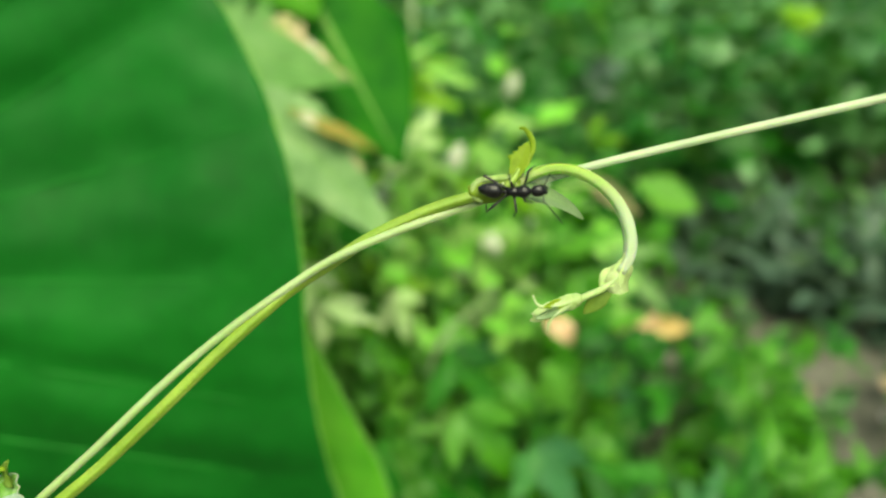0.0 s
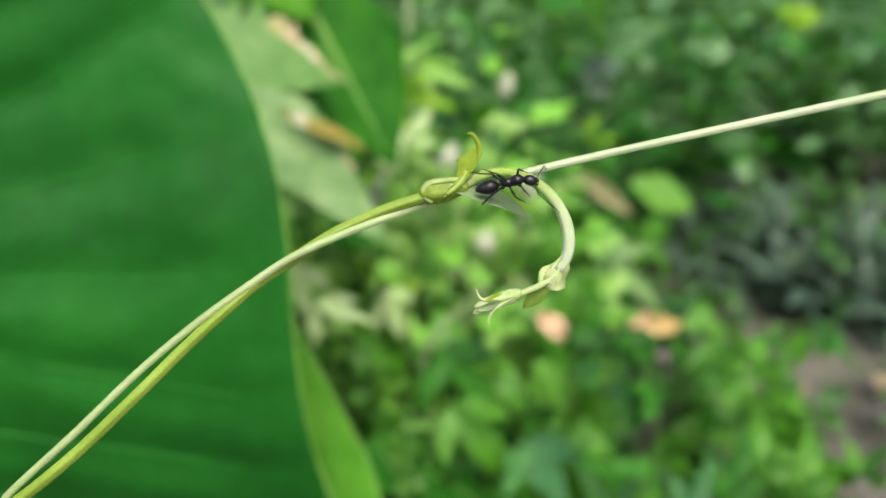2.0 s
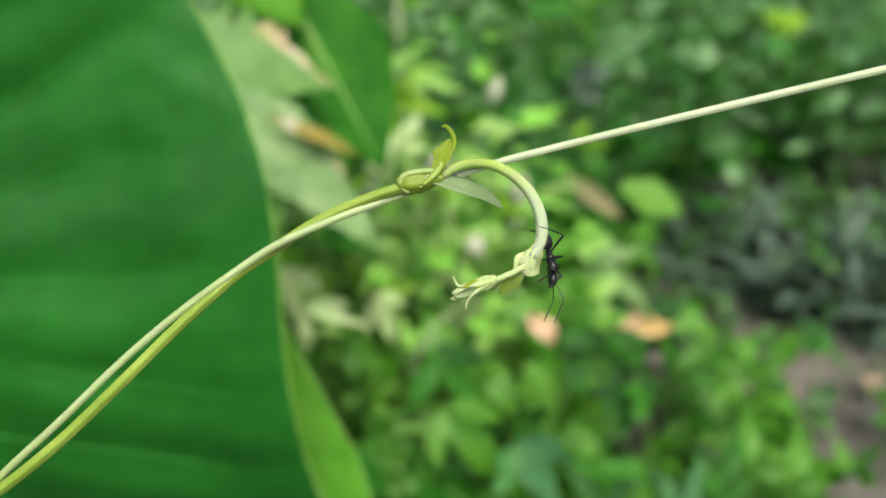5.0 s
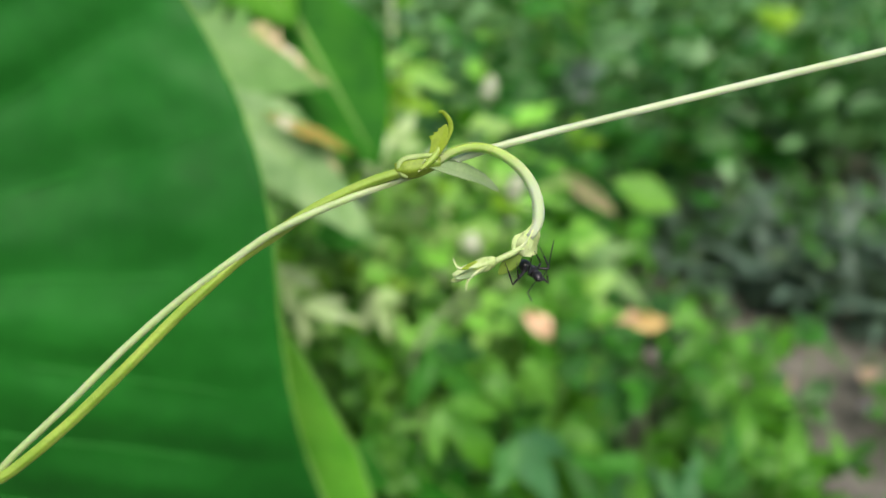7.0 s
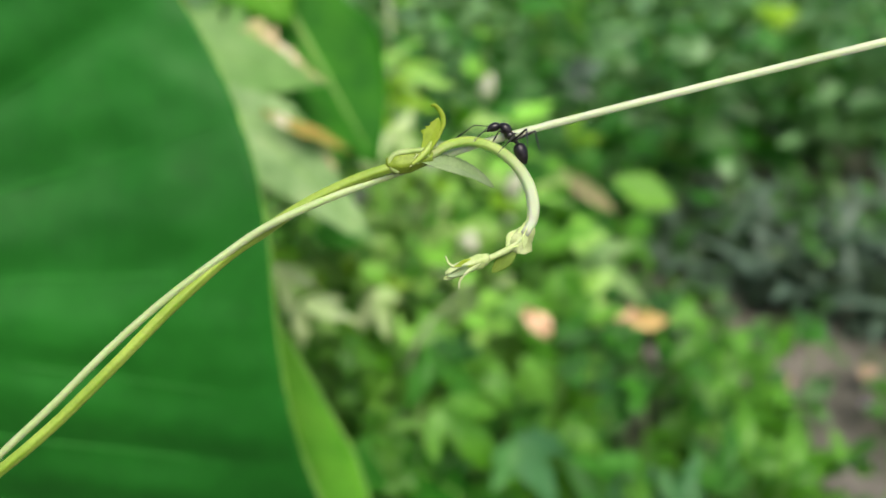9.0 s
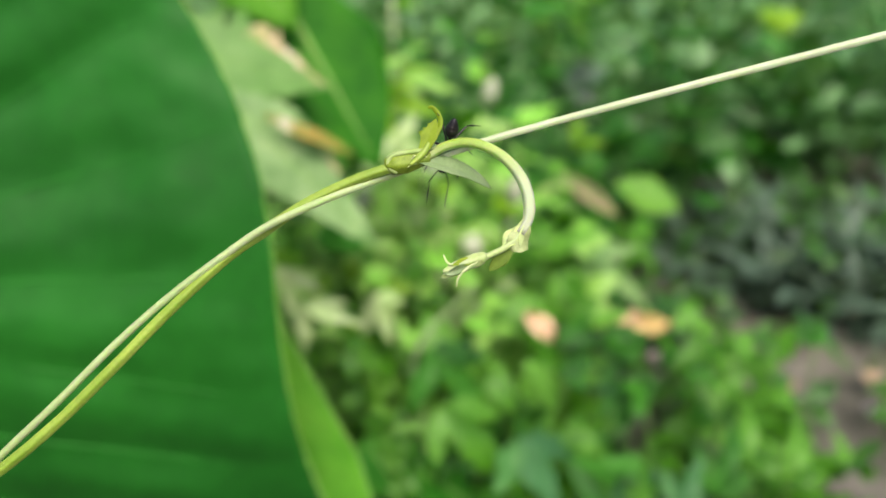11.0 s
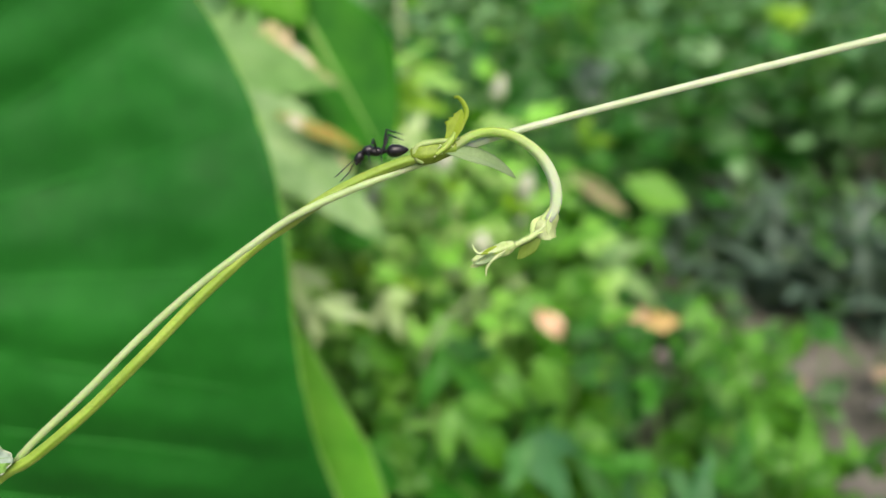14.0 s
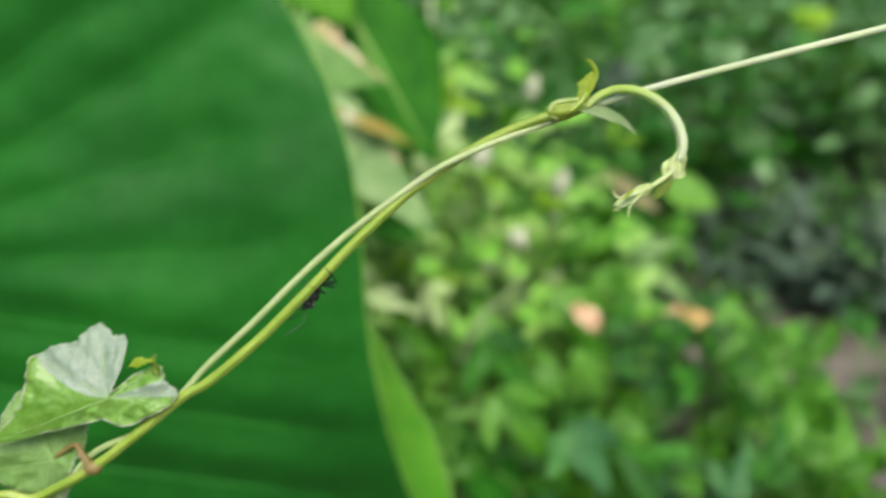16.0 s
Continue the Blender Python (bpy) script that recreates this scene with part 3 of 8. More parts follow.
CAM_SIDE = Vector((0, -0.9, 0.42))
lone_leaf("bright_leaf", (0.193, 0.822, 0.254), (0.263, 0.800, 0.230), CAM_SIDE + Vector((0, 0, 0.6)), 0.046, FRESH_LEAF, "single bright green oval leaf on a stalk", "leaf", 0.05, wave=0.0, n=20)
lone_leaf("dry_leaf", (0.140, 0.604, 0.188), (0.209, 0.607, 0.199), CAM_SIDE + Vector((0, 0, 0.4)), 0.023, DRY, "curled tan dry leaf with a golden end among the weeds", "dry leaf", 0.14, 0.6, 0.2, 0.5, n=22,
          blight=(("golden_end", 0.55, 1.2, 1.5, GOLDEN, "golden end of the dry leaf"),))
lone_leaf("dry_leaf", (0.060, 0.507, 0.265), (0.083, 0.497, 0.243), CAM_SIDE + Vector((0, 0, 0.4)), 0.016, PEACH, "small curled peach-coloured dry leaf among the weeds", "dry leaf", 0.15, 0.6, 0.25, 0.5)
lone_leaf("withered_leaf", (0.111, 0.713, 0.304), (0.169, 0.685, 0.268), CAM_SIDE, 0.018, WILTED, "long withered brown leaf among green weeds", "dry leaf", 0.05, 0.4)
lone_leaf("blue_leaf", (-0.031, 0.388, 0.199), (-0.053, 0.402, 0.229), CAM_SIDE + Vector((0, 0, 1)), 0.055, DARK_LEAF, "dark bluish-green broad leaf low down", "leaf", 0.1)
lone_leaf("blue_leaf", (0.014, 0.400, 0.178), (-0.031, 0.397, 0.219), CAM_SIDE + Vector((0, 0, 1)), 0.05, DARK_LEAF, "dark bluish-green broad leaf low down", "leaf", 0.1)
def stand_out(a, b, f, w, mat, label):
    """A sprig of three unequal, notched leaflets on one stalk, its middle one towards b."""
    a, b = Vector(a), Vector(b)
    length = (b - a).length
    rnd = random.Random(int(abs(a.x * 7919 + b.z * 104729 + w * 999983) * 1000) % 99991)
    ob = empty("leaf_sprig", between(a, b, CAM_SIDE + Vector((f, 0, 0.6))), label, "leaf", "leaf sprigs among the weeds")
    for turn, long, wide in ((0, 0.92, 0.85), (rnd.uniform(32, 58), rnd.uniform(0.5, 0.75), 0.7), (-rnd.uniform(32, 58), rnd.uniform(0.5, 0.75), 0.7)):
        leaf = part("leaflet", blade(length * long, w * wide * rnd.uniform(0.85, 1.1), rnd.uniform(0.38, 0.5), rnd.uniform(0.05, 0.3), 0.25, 0.1, n=16, side=3, thick=0.0005, seed=rnd.uniform(0, 6), ragged=0.7), mat, ob)
        leaf.matrix_basis = pose(0, length * 0.06, 0, 0, 0, turn) @ pose(0, 0, 0, rnd.uniform(-14, 14), rnd.uniform(-22, 22), 0)
    foot = ob.matrix_basis.inverted() @ Vector((a.x + 0.01, a.y + 0.02, -0.01))
    part("stalk", tube([Vector((0, length * 0.08, 0)), foot * 0.3 + Vector((0, -0.01, 0)), foot], (0.0005, 0.0008), sides=6, step=0.03), HERB_STEM, ob)


# leaves that stand out behind the coil
for a, b, f, w, mat, label in (
    ((-0.064, 0.570, 0.353), (-0.042, 0.588, 0.377), 0.2, 0.022, CREAM_LEAF, "whitish soft leaf among the weeds"),
    ((-0.044, 0.616, 0.356), (-0.023, 0.635, 0.383), 0.1, 0.016, CREAM_LEAF, "whitish soft leaf among the weeds"),
    ((-0.065, 0.676, 0.390), (0.000, 0.657, 0.375), 0.1, 0.022, YELLOW_LEAF, "vivid yellow-green leaf among the weeds"),
    ((-0.045, 0.723, 0.396), (0.017, 0.725, 0.384), -0.1, 0.018, HERB_PALE, "pale yellow-green leaf among the weeds"),
    ((-0.015, 0.571, 0.307), (-0.013, 0.580, 0.349), 0.1, 0.014, CREAM_LEAF, "pale upright leaf among the weeds"),
    ((-0.002, 0.621, 0.320), (0.027, 0.618, 0.299), 0.2, 0.017, HERB_PALE, "pale yellow-green leaf among the weeds"),
    ((0.041, 0.594, 0.310), (0.069, 0.608, 0.325), -0.2, 0.017, YELLOW_LEAF, "vivid yellow-green leaf among the weeds"),
    ((0.009, 0.756, 0.325), (0.070, 0.769, 0.336), 0, 0.029, HERB_BLUE, "soft bluish leaf among the weeds"),
    ((0.049, 0.992, 0.312), (0.139, 0.982, 0.325), 0, 0.066, HERB_DEEP, "broad dark green leaf behind the weeds"),
    ((0.175, 1.095, 0.295), (0.236, 1.092, 0.328), 0, 0.041, GREY_BLADE, "greyish leaf in the shade of the weeds"),
    ((0.151, 0.903, 0.238), (0.202, 0.918, 0.248), 0.1, 0.056, HERB_DEEP, "broad dark green leaf behind the weeds"),
    ((0.143, 0.873, 0.293), (0.197, 0.879, 0.284), 0.1, 0.020, YELLOW_LEAF, "vivid yellow-green leaf among the weeds"),
):
    stand_out(a, b, f, w, mat, label)
# leaves that stand out below the coil
for a, b, f, w, mat, label in (
    ((-0.089, 0.403, 0.327), (-0.048, 0.391, 0.316), 0.2, 0.014, CREAM_LEAF, "pale pointed leaf behind the big leaf"),
    ((-0.100, 0.414, 0.349), (-0.085, 0.403, 0.315), 0.4, 0.014, CREAM_LEAF, "pale pointed leaf behind the big leaf"),
    ((-0.049, 0.461, 0.308), (-0.031, 0.448, 0.268), 0.3, 0.015, CREAM_LEAF, "pale pointed leaf below the coil"),
    ((-0.032, 0.446, 0.275), (-0.009, 0.457, 0.286), 0.1, 0.010, HERB_PALE, "pale yellow-green leaf below the coil"),
    ((-0.064, 0.508, 0.314), (-0.035, 0.516, 0.319), 0.1, 0.016, HERB_PALE, "pale yellow-green leaf below the coil"),
    ((-0.052, 0.484, 0.287), (-0.020, 0.494, 0.295), 0, 0.016, YELLOW_LEAF, "vivid yellow-green leaf below the coil"),
    ((-0.027, 0.514, 0.280), (0.003, 0.502, 0.275), 0, 0.017, HERB_BRIGHT, "green leaf below the coil"),
    ((-0.068, 0.427, 0.282), (-0.039, 0.426, 0.270), 0.2, 0.017, HERB_BRIGHT, "green leaf below the coil"),
    ((-0.038, 0.405, 0.235), (-0.003, 0.410, 0.235), 0.2, 0.010, HERB_BRIGHT, "fresh green leaf low down"),
    ((-0.070, 0.431, 0.244), (-0.048, 0.434, 0.237), 0.2, 0.015, HERB_BRIGHT, "green leaf low down"),
    ((0.007, 0.571, 0.307), (0.048, 0.561, 0.309), 0, 0.018, HERB_PALE, "pale yellow-green leaf below the coil"),
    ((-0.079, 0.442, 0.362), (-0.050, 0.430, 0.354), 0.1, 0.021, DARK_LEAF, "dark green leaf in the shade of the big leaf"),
):
    stand_out(a, b, f, w, mat, label)
# leaves that stand out under the hook
for a, b, f, w, mat, label in (
    ((-0.011, 0.428, 0.286), (0.026, 0.401, 0.245), 0.2, 0.023, HERB_DEEP, "deep green leaf under the vine"),
    ((-0.005, 0.396, 0.263), (0.039, 0.369, 0.223), 0.2, 0.025, HERB_BRIGHT, "fresh green leaf under the vine"),
    ((0.056, 0.459, 0.257), (0.085, 0.435, 0.224), 0.1, 0.026, HERB_BRIGHT, "fresh green leaf under the vine"),
    ((0.026, 0.447, 0.254), (0.047, 0.427, 0.230), 0.1, 0.021, HERB_BRIGHT, "fresh green leaf under the vine"),
    ((0.006, 0.471, 0.259), (0.031, 0.469, 0.241), 0.1, 0.015, HERB_BLUE, "bluish-green leaf under the vine"),
    ((0.044, 0.395, 0.239), (0.071, 0.368, 0.198), 0.2, 0.029, HERB_BLUE, "broad bluish-green leaf under the vine"),
    ((0.083, 0.446, 0.206), (0.110, 0.430, 0.191), 0.2, 0.021, HERB_BRIGHT, "fresh green leaf under the vine"),
    ((0.078, 0.429, 0.192), (0.159, 0.425, 0.171), 0.2, 0.026, HERB_DEEP, "deep green leaf under the vine"),
    ((0.038, 0.522, 0.249), (0.079, 0.534, 0.262), 0, 0.024, HERB_BRIGHT, "fresh green leaf under the vine"),
    ((0.098, 0.574, 0.219), (0.132, 0.573, 0.241), 0, 0.024, HERB_BRIGHT, "fresh green leaf under the vine"),
    ((0.100, 0.592, 0.258), (0.121, 0.579, 0.215), 0, 0.027, HERB_BRIGHT, "fresh green leaf under the vine"),
    ((0.058, 0.619, 0.268), (0.102, 0.633, 0.283), 0, 0.030, HERB_BRIGHT, "fresh green leaf under the vine"),
):
    stand_out(a, b, f, w, mat, label)
# leaves that stand out beside the path
for a, b, f, w, mat, label in (
    ((0.177, 0.699, 0.251), (0.232, 0.689, 0.211), 0.1, 0.031, HERB_BRIGHT, "bright green leaf beside the path"),
    ((0.133, 0.654, 0.249), (0.199, 0.633, 0.187), 0.1, 0.023, GREY_LEAF, "pale bluish leaf beside the path"),
    ((0.120, 0.680, 0.258), (0.164, 0.661, 0.242), 0.1, 0.027, HERB_PALE, "pale green leaf beside the path"),
    ((0.221, 0.647, 0.186), (0.258, 0.629, 0.174), 0.1, 0.023, HERB_BRIGHT, "bright green leaf beside the path"),
    ((0.204, 0.589, 0.157), (0.248, 0.610, 0.186), 0.1, 0.026, HERB_BRIGHT, "bright green leaf beside the path"),
    ((0.202, 0.555, 0.179), (0.248, 0.550, 0.153), 0.1, 0.022, HERB_DEEP, "deep green leaf beside the path"),
    ((0.210, 0.524, 0.160), (0.241, 0.542, 0.182), 0.1, 0.019, HERB_BRIGHT, "bright green leaf beside the path"),
    ((0.213, 0.438, 0.164), (0.234, 0.469, 0.217), 0.1, 0.026, HERB_BRIGHT, "bright green leaf beside the path"),
    ((0.246, 0.435, 0.157), (0.273, 0.461, 0.200), 0.1, 0.026, HERB_BRIGHT, "vivid light green leaf beside the path"),
    ((0.161, 0.412, 0.156), (0.183, 0.433, 0.189), 0.1, 0.020, HERB_BLUE, "bluish leaf beside the path"),
    ((0.193, 0.423, 0.156), (0.211, 0.452, 0.204), -0.1, 0.024, HERB_DEEP, "deep green leaf beside the path"),
    ((0.120, 0.634, 0.205), (0.162, 0.634, 0.232), 0.1, 0.027, HERB_PALE, "pale green leaf beside the path"),
    ((0.661, 1.652, 0.307), (0.757, 1.676, 0.321), 0, 0.071, YELLOW_LEAF, "yellowish leaf far behind the vine"),
):
    stand_out(a, b, f, w, mat, label)
# green sprigs in the gap beside the leaf lobe
for a, b, f, w, mat in (
    ((-0.075, 0.463, 0.241), (-0.054, 0.461, 0.255), 0.1, 0.018, HERB_BRIGHT),
    ((-0.057, 0.448, 0.232), (-0.033, 0.445, 0.245), 0.1, 0.019, FRESH_LEAF),
    ((-0.039, 0.462, 0.217), (-0.020, 0.463, 0.236), 0.1, 0.017, HERB_BRIGHT),
    ((-0.070, 0.453, 0.221), (-0.051, 0.442, 0.215), 0.1, 0.016, HERB_BRIGHT),
    ((-0.033, 0.430, 0.218), (-0.052, 0.429, 0.234), 0.1, 0.015, FRESH_LEAF),
    ((-0.020, 0.473, 0.239), (-0.038, 0.470, 0.253), 0.1, 0.017, HERB_BRIGHT),
    ((-0.080, 0.480, 0.254), (-0.063, 0.475, 0.263), 0.1, 0.015, FRESH_LEAF),
    ((-0.055, 0.420, 0.220), (-0.035, 0.417, 0.233), 0.1, 0.016, HERB_BRIGHT),
    ((-0.042, 0.397, 0.219), (-0.022, 0.395, 0.232), 0.1, 0.018, HERB_BRIGHT),
    ((-0.021, 0.433, 0.224), (-0.003, 0.431, 0.239), 0.1, 0.018, FRESH_LEAF),
    ((-0.080, 0.464, 0.220), (-0.065, 0.461, 0.233), 0.1, 0.016, HERB_BRIGHT),
    ((-0.092, 0.478, 0.250), (-0.075, 0.467, 0.246), 0.1, 0.016, FRESH_LEAF),
    ((-0.052, 0.485, 0.241), (-0.035, 0.482, 0.254), 0.1, 0.016, HERB_BRIGHT),
    ((-0.034, 0.383, 0.212), (-0.016, 0.374, 0.212), 0.1, 0.018, HERB_BRIGHT),
    ((-0.006, 0.461, 0.237), (-0.020, 0.449, 0.231), 0.1, 0.017, HERB_BRIGHT),
    ((-0.069, 0.488, 0.249), (-0.084, 0.486, 0.262), 0.1, 0.015, HERB_BRIGHT),
):
    stand_out(a, b, f, w, mat, "fresh green sprig of notched leaflets beside the big leaf")
stand_out((0.178, 1.267, 0.428), (0.226, 1.221, 0.328), 0.0, 0.06, HERB_BRIGHT, "vivid green leaf standing above the weeds")
for a, b, d in (((-0.016, 0.429, 0.287), (0.019, 0.444, 0.320), 0.0009), ((-0.015, 0.399, 0.222), (-0.017, 0.422, 0.272), 0), ((0.007, 0.486, 0.268), (0.051, 0.508, 0.291), 0.0012), ((-0.064, 0.944, 0.327), (-0.066, 0.997, 0.441), 0.0035)):
    a, b = Vector(a), Vector(b)
    ob = empty("stalk", Matrix.Translation(a), "thin pale dry stalk leaning among the weeds", "stalk", "thin stalks")
    part("stem", tube([Vector((-0.004, 0.05, -a.z)), Vector((-0.008, 0.012, -0.06)), Vector((0, 0, 0)), (b - a) * 0.5 + Vector((0.001, 0.002, 0)), b - a], (0.0006 + d, 0.0006 + d, 0.0005 + d), sides=7, step=0.03), DULL_STALK, ob)
# smaller sprigs crowd between them: pale ones under the coil, greener ones lower down
for i in range(46):
    q = SITE @ Vector((spots.uniform(-0.12, 0.05), spots.uniform(-0.08, 0.065), -spots.uniform(0.5, 0.62)))
    r = q + Vector((spots.uniform(-0.026, 0.026), spots.uniform(-0.01, 0.01), spots.uniform(-0.024, 0.024)))
    stand_out(q, r, spots.uniform(-0.3, 0.3), spots.uniform(0.009, 0.015), (HERB_PALE, YELLOW_LEAF, HERB_BRIGHT, HERB_PALE, HERB_BRIGHT)[i % 5], "soft pale green sprig among the weeds behind the vine")
for i in range(60):
    q = SITE @ Vector((spots.uniform(-0.07, 0.25), spots.uniform(-0.17, -0.06), -spots.uniform(0.5, 0.62)))
    r = q + Vector((spots.uniform(-0.03, 0.03), spots.uniform(-0.01, 0.02), spots.uniform(-0.02, 0.03)))
    stand_out(q, r, spots.uniform(-0.3, 0.3), spots.uniform(0.011, 0.02), (HERB_BRIGHT, HERB_DEEP, HERB_BRIGHT, HERB_DEEP)[i % 4], "green sprig of notched leaflets low among the weeds")
ob = empty("flower", Matrix.Translation(Vector((0.024, 0.546, 0.302))), "single whitish flower head on a thin stalk", "flower")
part("flower_head", blob((0, 0, 0), (0.012, 0.01, 0.009), segs=14), SPIKE, ob)
part("stalk", tube([Vector((0, 0, -0.004)), Vector((0.004, 0.01, -0.15)), Vector((0.01, 0.02, -0.42))], (0.0008, 0.001, 0.0014), sides=6, step=0.03), HERB_STEM, ob)
for i in range(14):
    x, y = spots.uniform(0.33, 0.75), spots.uniform(0.55, 1.0)
    lone_leaf("fallen_leaf", (x, y, 0.03), (x + spots.uniform(-0.05, 0.05), y + spots.uniform(-0.04, 0.05), 0.028), (0, 0, 1), spots.uniform(0.015, 0.03), LITTER, "fallen brown leaf lying on the soil", "dry leaf", 0.05, 0.3, 0.08, stalk=False)
for i in range(10):
    s = spots.uniform(0.008, 0.02)
    q = (spots.uniform(0.18, 0.8), spots.uniform(0.5, 1.0), 0.02) if i > 3 else (0.2 + 0.02 * i, 0.74 + 0.03 * (i % 2), 0.02)
    bm = blob((0, 0, 0), (s, s * 0.8, s * 0.5), segs=10)
    for v in bm.verts:
        v.co *= 1 + 0.25 * noise.noise(v.co * 90 + Vector((i, 0, 0)))
    ob = part("stone", bm, STONE)
    ob.matrix_basis = pose(*q, 0, 0, i * 50)
    tagged(ob, "small pinkish-grey stone on the soil", "stone", "stones on the path")


# ---- the big leaf and its neighbours ----
def big_leaf():
    """Half of a great arrow-shaped leaf: midrib out to its margin, quilted between the side veins."""
    ob = empty("big_leaf", SITE @ pose(-0.13, 0, -0.25), "huge deep green smooth leaf with raised side veins", "leaf")

    def edge(v):
        """Margin's distance from the leaf's middle line at the height v."""
        return 0.0752 - 3.5 * (v + 0.008) ** 2 if v > -0.008 else 0.0752 + 1.5 * (v + 0.008) ** 2

    def slope(v0):
        return max(-0.16, min(0.6, 0.12 + 10 * v0))

    def vein_at(x, y):
        """Height at which the side vein through (x, y) starts."""
        reach, v0 = max(-0.06, x + 0.014), y
        for _ in range(25):
            v0 += 0.4 * (y - slope(v0) * reach - v0)
        return v0

    def place(u, v):
        x = -0.13 + u * (edge(v) + 0.13)
        k = (vein_at(x, v) + 0.009) / 0.027
        z = 0.0022 * (0.5 - 0.5 * math.cos(k * 2 * math.pi)) ** 0.8 * min(1.0, (1 - u) * 5 + 0.12)
        z += 0.005 * math.sin(v * 23 + 0.6 + u) * u * u + 0.004 * (1 - u * u) + 0.004 * noise.noise((x * 16, v * 16, 2)) + 0.0012 * noise.noise((x * 60, v * 90, 5)) + 0.0005 * noise.noise((k * 5.5, x * 9, 8)) * min(1.0, (1 - u) * 6)
        d = v - 0.008
        z += 2.4 * (d * math.hypot(d, 0.02) + 0.0004 * math.asinh(d / 0.02))
        return Vector((x, v, z))

    nu, nv = 56, 150
    bm = bmesh.new()
    sheets = []
    for dz in (0.0004, -0.0004):
        grid = [[bm.verts.new(place(i / nu, -0.22 + 0.44 * j / nv) + Vector((0, 0, dz))) for i in range(nu + 1)] for j in range(nv + 1)]
        for j in range(nv):
            for i in range(nu):
                q = (grid[j][i], grid[j][i + 1], grid[j + 1][i + 1], grid[j + 1][i])
                bm.faces.new(q if dz > 0 else q[::-1])
        sheets.append(grid)
    a, b = sheets
    for r in range(nv):
        bm.faces.new((a[r][-1], b[r][-1], b[r + 1][-1], a[r + 1][-1]))
    part("blade", bm, BIG_LEAF, ob)
    for k in range(-7, 7):
        v0, pts = 0.027 * k - 0.009, []
        for i in range(9):
            x = -0.07 + 0.016 * i
            y = v0 + slope(v0) * (x + 0.014)
            if -0.21 < y < 0.21 and x < edge(y):
                pts.append(place((x + 0.13) / (edge(y) + 0.13), y) + Vector((0, 0, 0.0003)))
        if len(pts) > 3:
            part("vein", tube(pts, (0.0008, 0.0006, 0.0003), sides=6, step=0.01), VEIN, ob)
    part("margin", tube([place(1, -0.218 + 0.436 * i / 24) for i in range(25)], (0.0005, 0.0005), sides=6, step=0.02), MARGIN, ob, "pale yellow-green rim")
    part("midrib", tube([Vector((-0.13, -0.25 + 0.05 * i, 0.001)) for i in range(10)], (0.004, 0.003), sides=8, step=0.05), MARGIN, ob)


big_leaf()
lone_leaf("light_leaf", (-0.089, 0.274, 0.427), (-0.018, 0.194, 0.281), CAM_SIDE + Vector((0.2, 0, 0.5)), 0.036, LOBE_LEAF, "yellow-green leaf lobe with a pale rim behind the big leaf", "leaf", 0.02, 0.02, 0.02, fat=0.55, stalk=False, n=24, rim=True)
lone_leaf("torn_leaf", (-0.196, 0.436, 0.491), (-0.066, 0.431, 0.453), CAM_SIDE + Vector((-0.1, 0, 0.6)), 0.054, TORN_LEAF, "torn light green leaf with withered brown margin", "leaf", 0.02, 0.05, 0.03, 0.6, 0.55, stalk=False, n=48, side=12, rib_size=0.5,
          blight=(("bleached_patch", 0.76, 0.84, -0.72, BLEACHED, "whitish withered patch"), ("withered_margin", 0.6, 1.2, -0.64, WITHERED, "strip of withered tan leaf margin")))
lone_leaf("light_leaf", (-0.147, 0.485, 0.549), (-0.087, 0.464, 0.480), CAM_SIDE + Vector((0.1, 0, 0.6)), 0.06, LOBE_LEAF, "light green broad leaf above the torn one", "leaf", 0.02, 0.1, 0.03, 0.2, stalk=False, n=20)
lone_leaf("dark_leaf", (-0.109, 0.499, 0.509), (-0.040, 0.450, 0.398), CAM_SIDE + Vector((0.1, 0, 0.5)), 0.084, DARK_LEAF, "vivid green broad leaf with a pale midrib", "leaf", 0.02, 0.1, 0.03, stalk=False, n=18, rib_size=2.4)
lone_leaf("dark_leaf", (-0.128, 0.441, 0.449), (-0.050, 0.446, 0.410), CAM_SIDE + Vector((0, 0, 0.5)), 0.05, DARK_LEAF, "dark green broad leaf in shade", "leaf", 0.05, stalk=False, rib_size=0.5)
lone_leaf("grey_leaf", (-0.118, 0.399, 0.459), (-0.036, 0.369, 0.381), CAM_SIDE + Vector((0.1, 0, 0.4)), 0.042, GREY_LEAF, "pale grey-green leaf beside the big leaf", "leaf", 0.0, 0.08, 0.03, 0.25, fat=0.3, stalk=False, n=40, side=10, rib_size=0.5,
          blight=(("withered_margin", 0.5, 0.66, -0.86, WITHERED, "strip of withered tan leaf margin"),))
lone_leaf("withered_leaf", (-0.094, 0.385, 0.449), (-0.046, 0.383, 0.429), CAM_SIDE + Vector((0.1, 0, 0.5)), 0.0075, RUST, "golden rusty withered leaf with a whitish end", "dry leaf", 0.06, 0.3, 0.1, 0.5, stalk=False, n=30, side=8, rib_size=0.5,
          blight=(("bleached_patch", 0.14, 0.3, 1.5, BLEACHED, "whitish withered patch"),))


# ---- the vine ----
COIL = Vector((-5.17, 11.20, 0.00)) * 0.001


LOW_STEM = mm(((-2.80, 11.34, -0.60), (-6.03, 10.12, -0.40), (-11.78, 7.97, 0.20), (-17.52, 5.60, 0.60), (-22.55, 3.18, 0.50), (-27.57, -0.14, 0.10), (-34.75, -5.47, -0.10), (-41.93, -11.72, -0.20), (-49.11, -18.8, -0.30), (-56.29, -25.55, -0.40),
              (-60.35, -30.0, -0.60), (-66.5, -35.3, -1.00), (-77.83, -43.73, -2.50), (-95, -80, -12), (-118, -250, -100), (-124, -470, -220)))


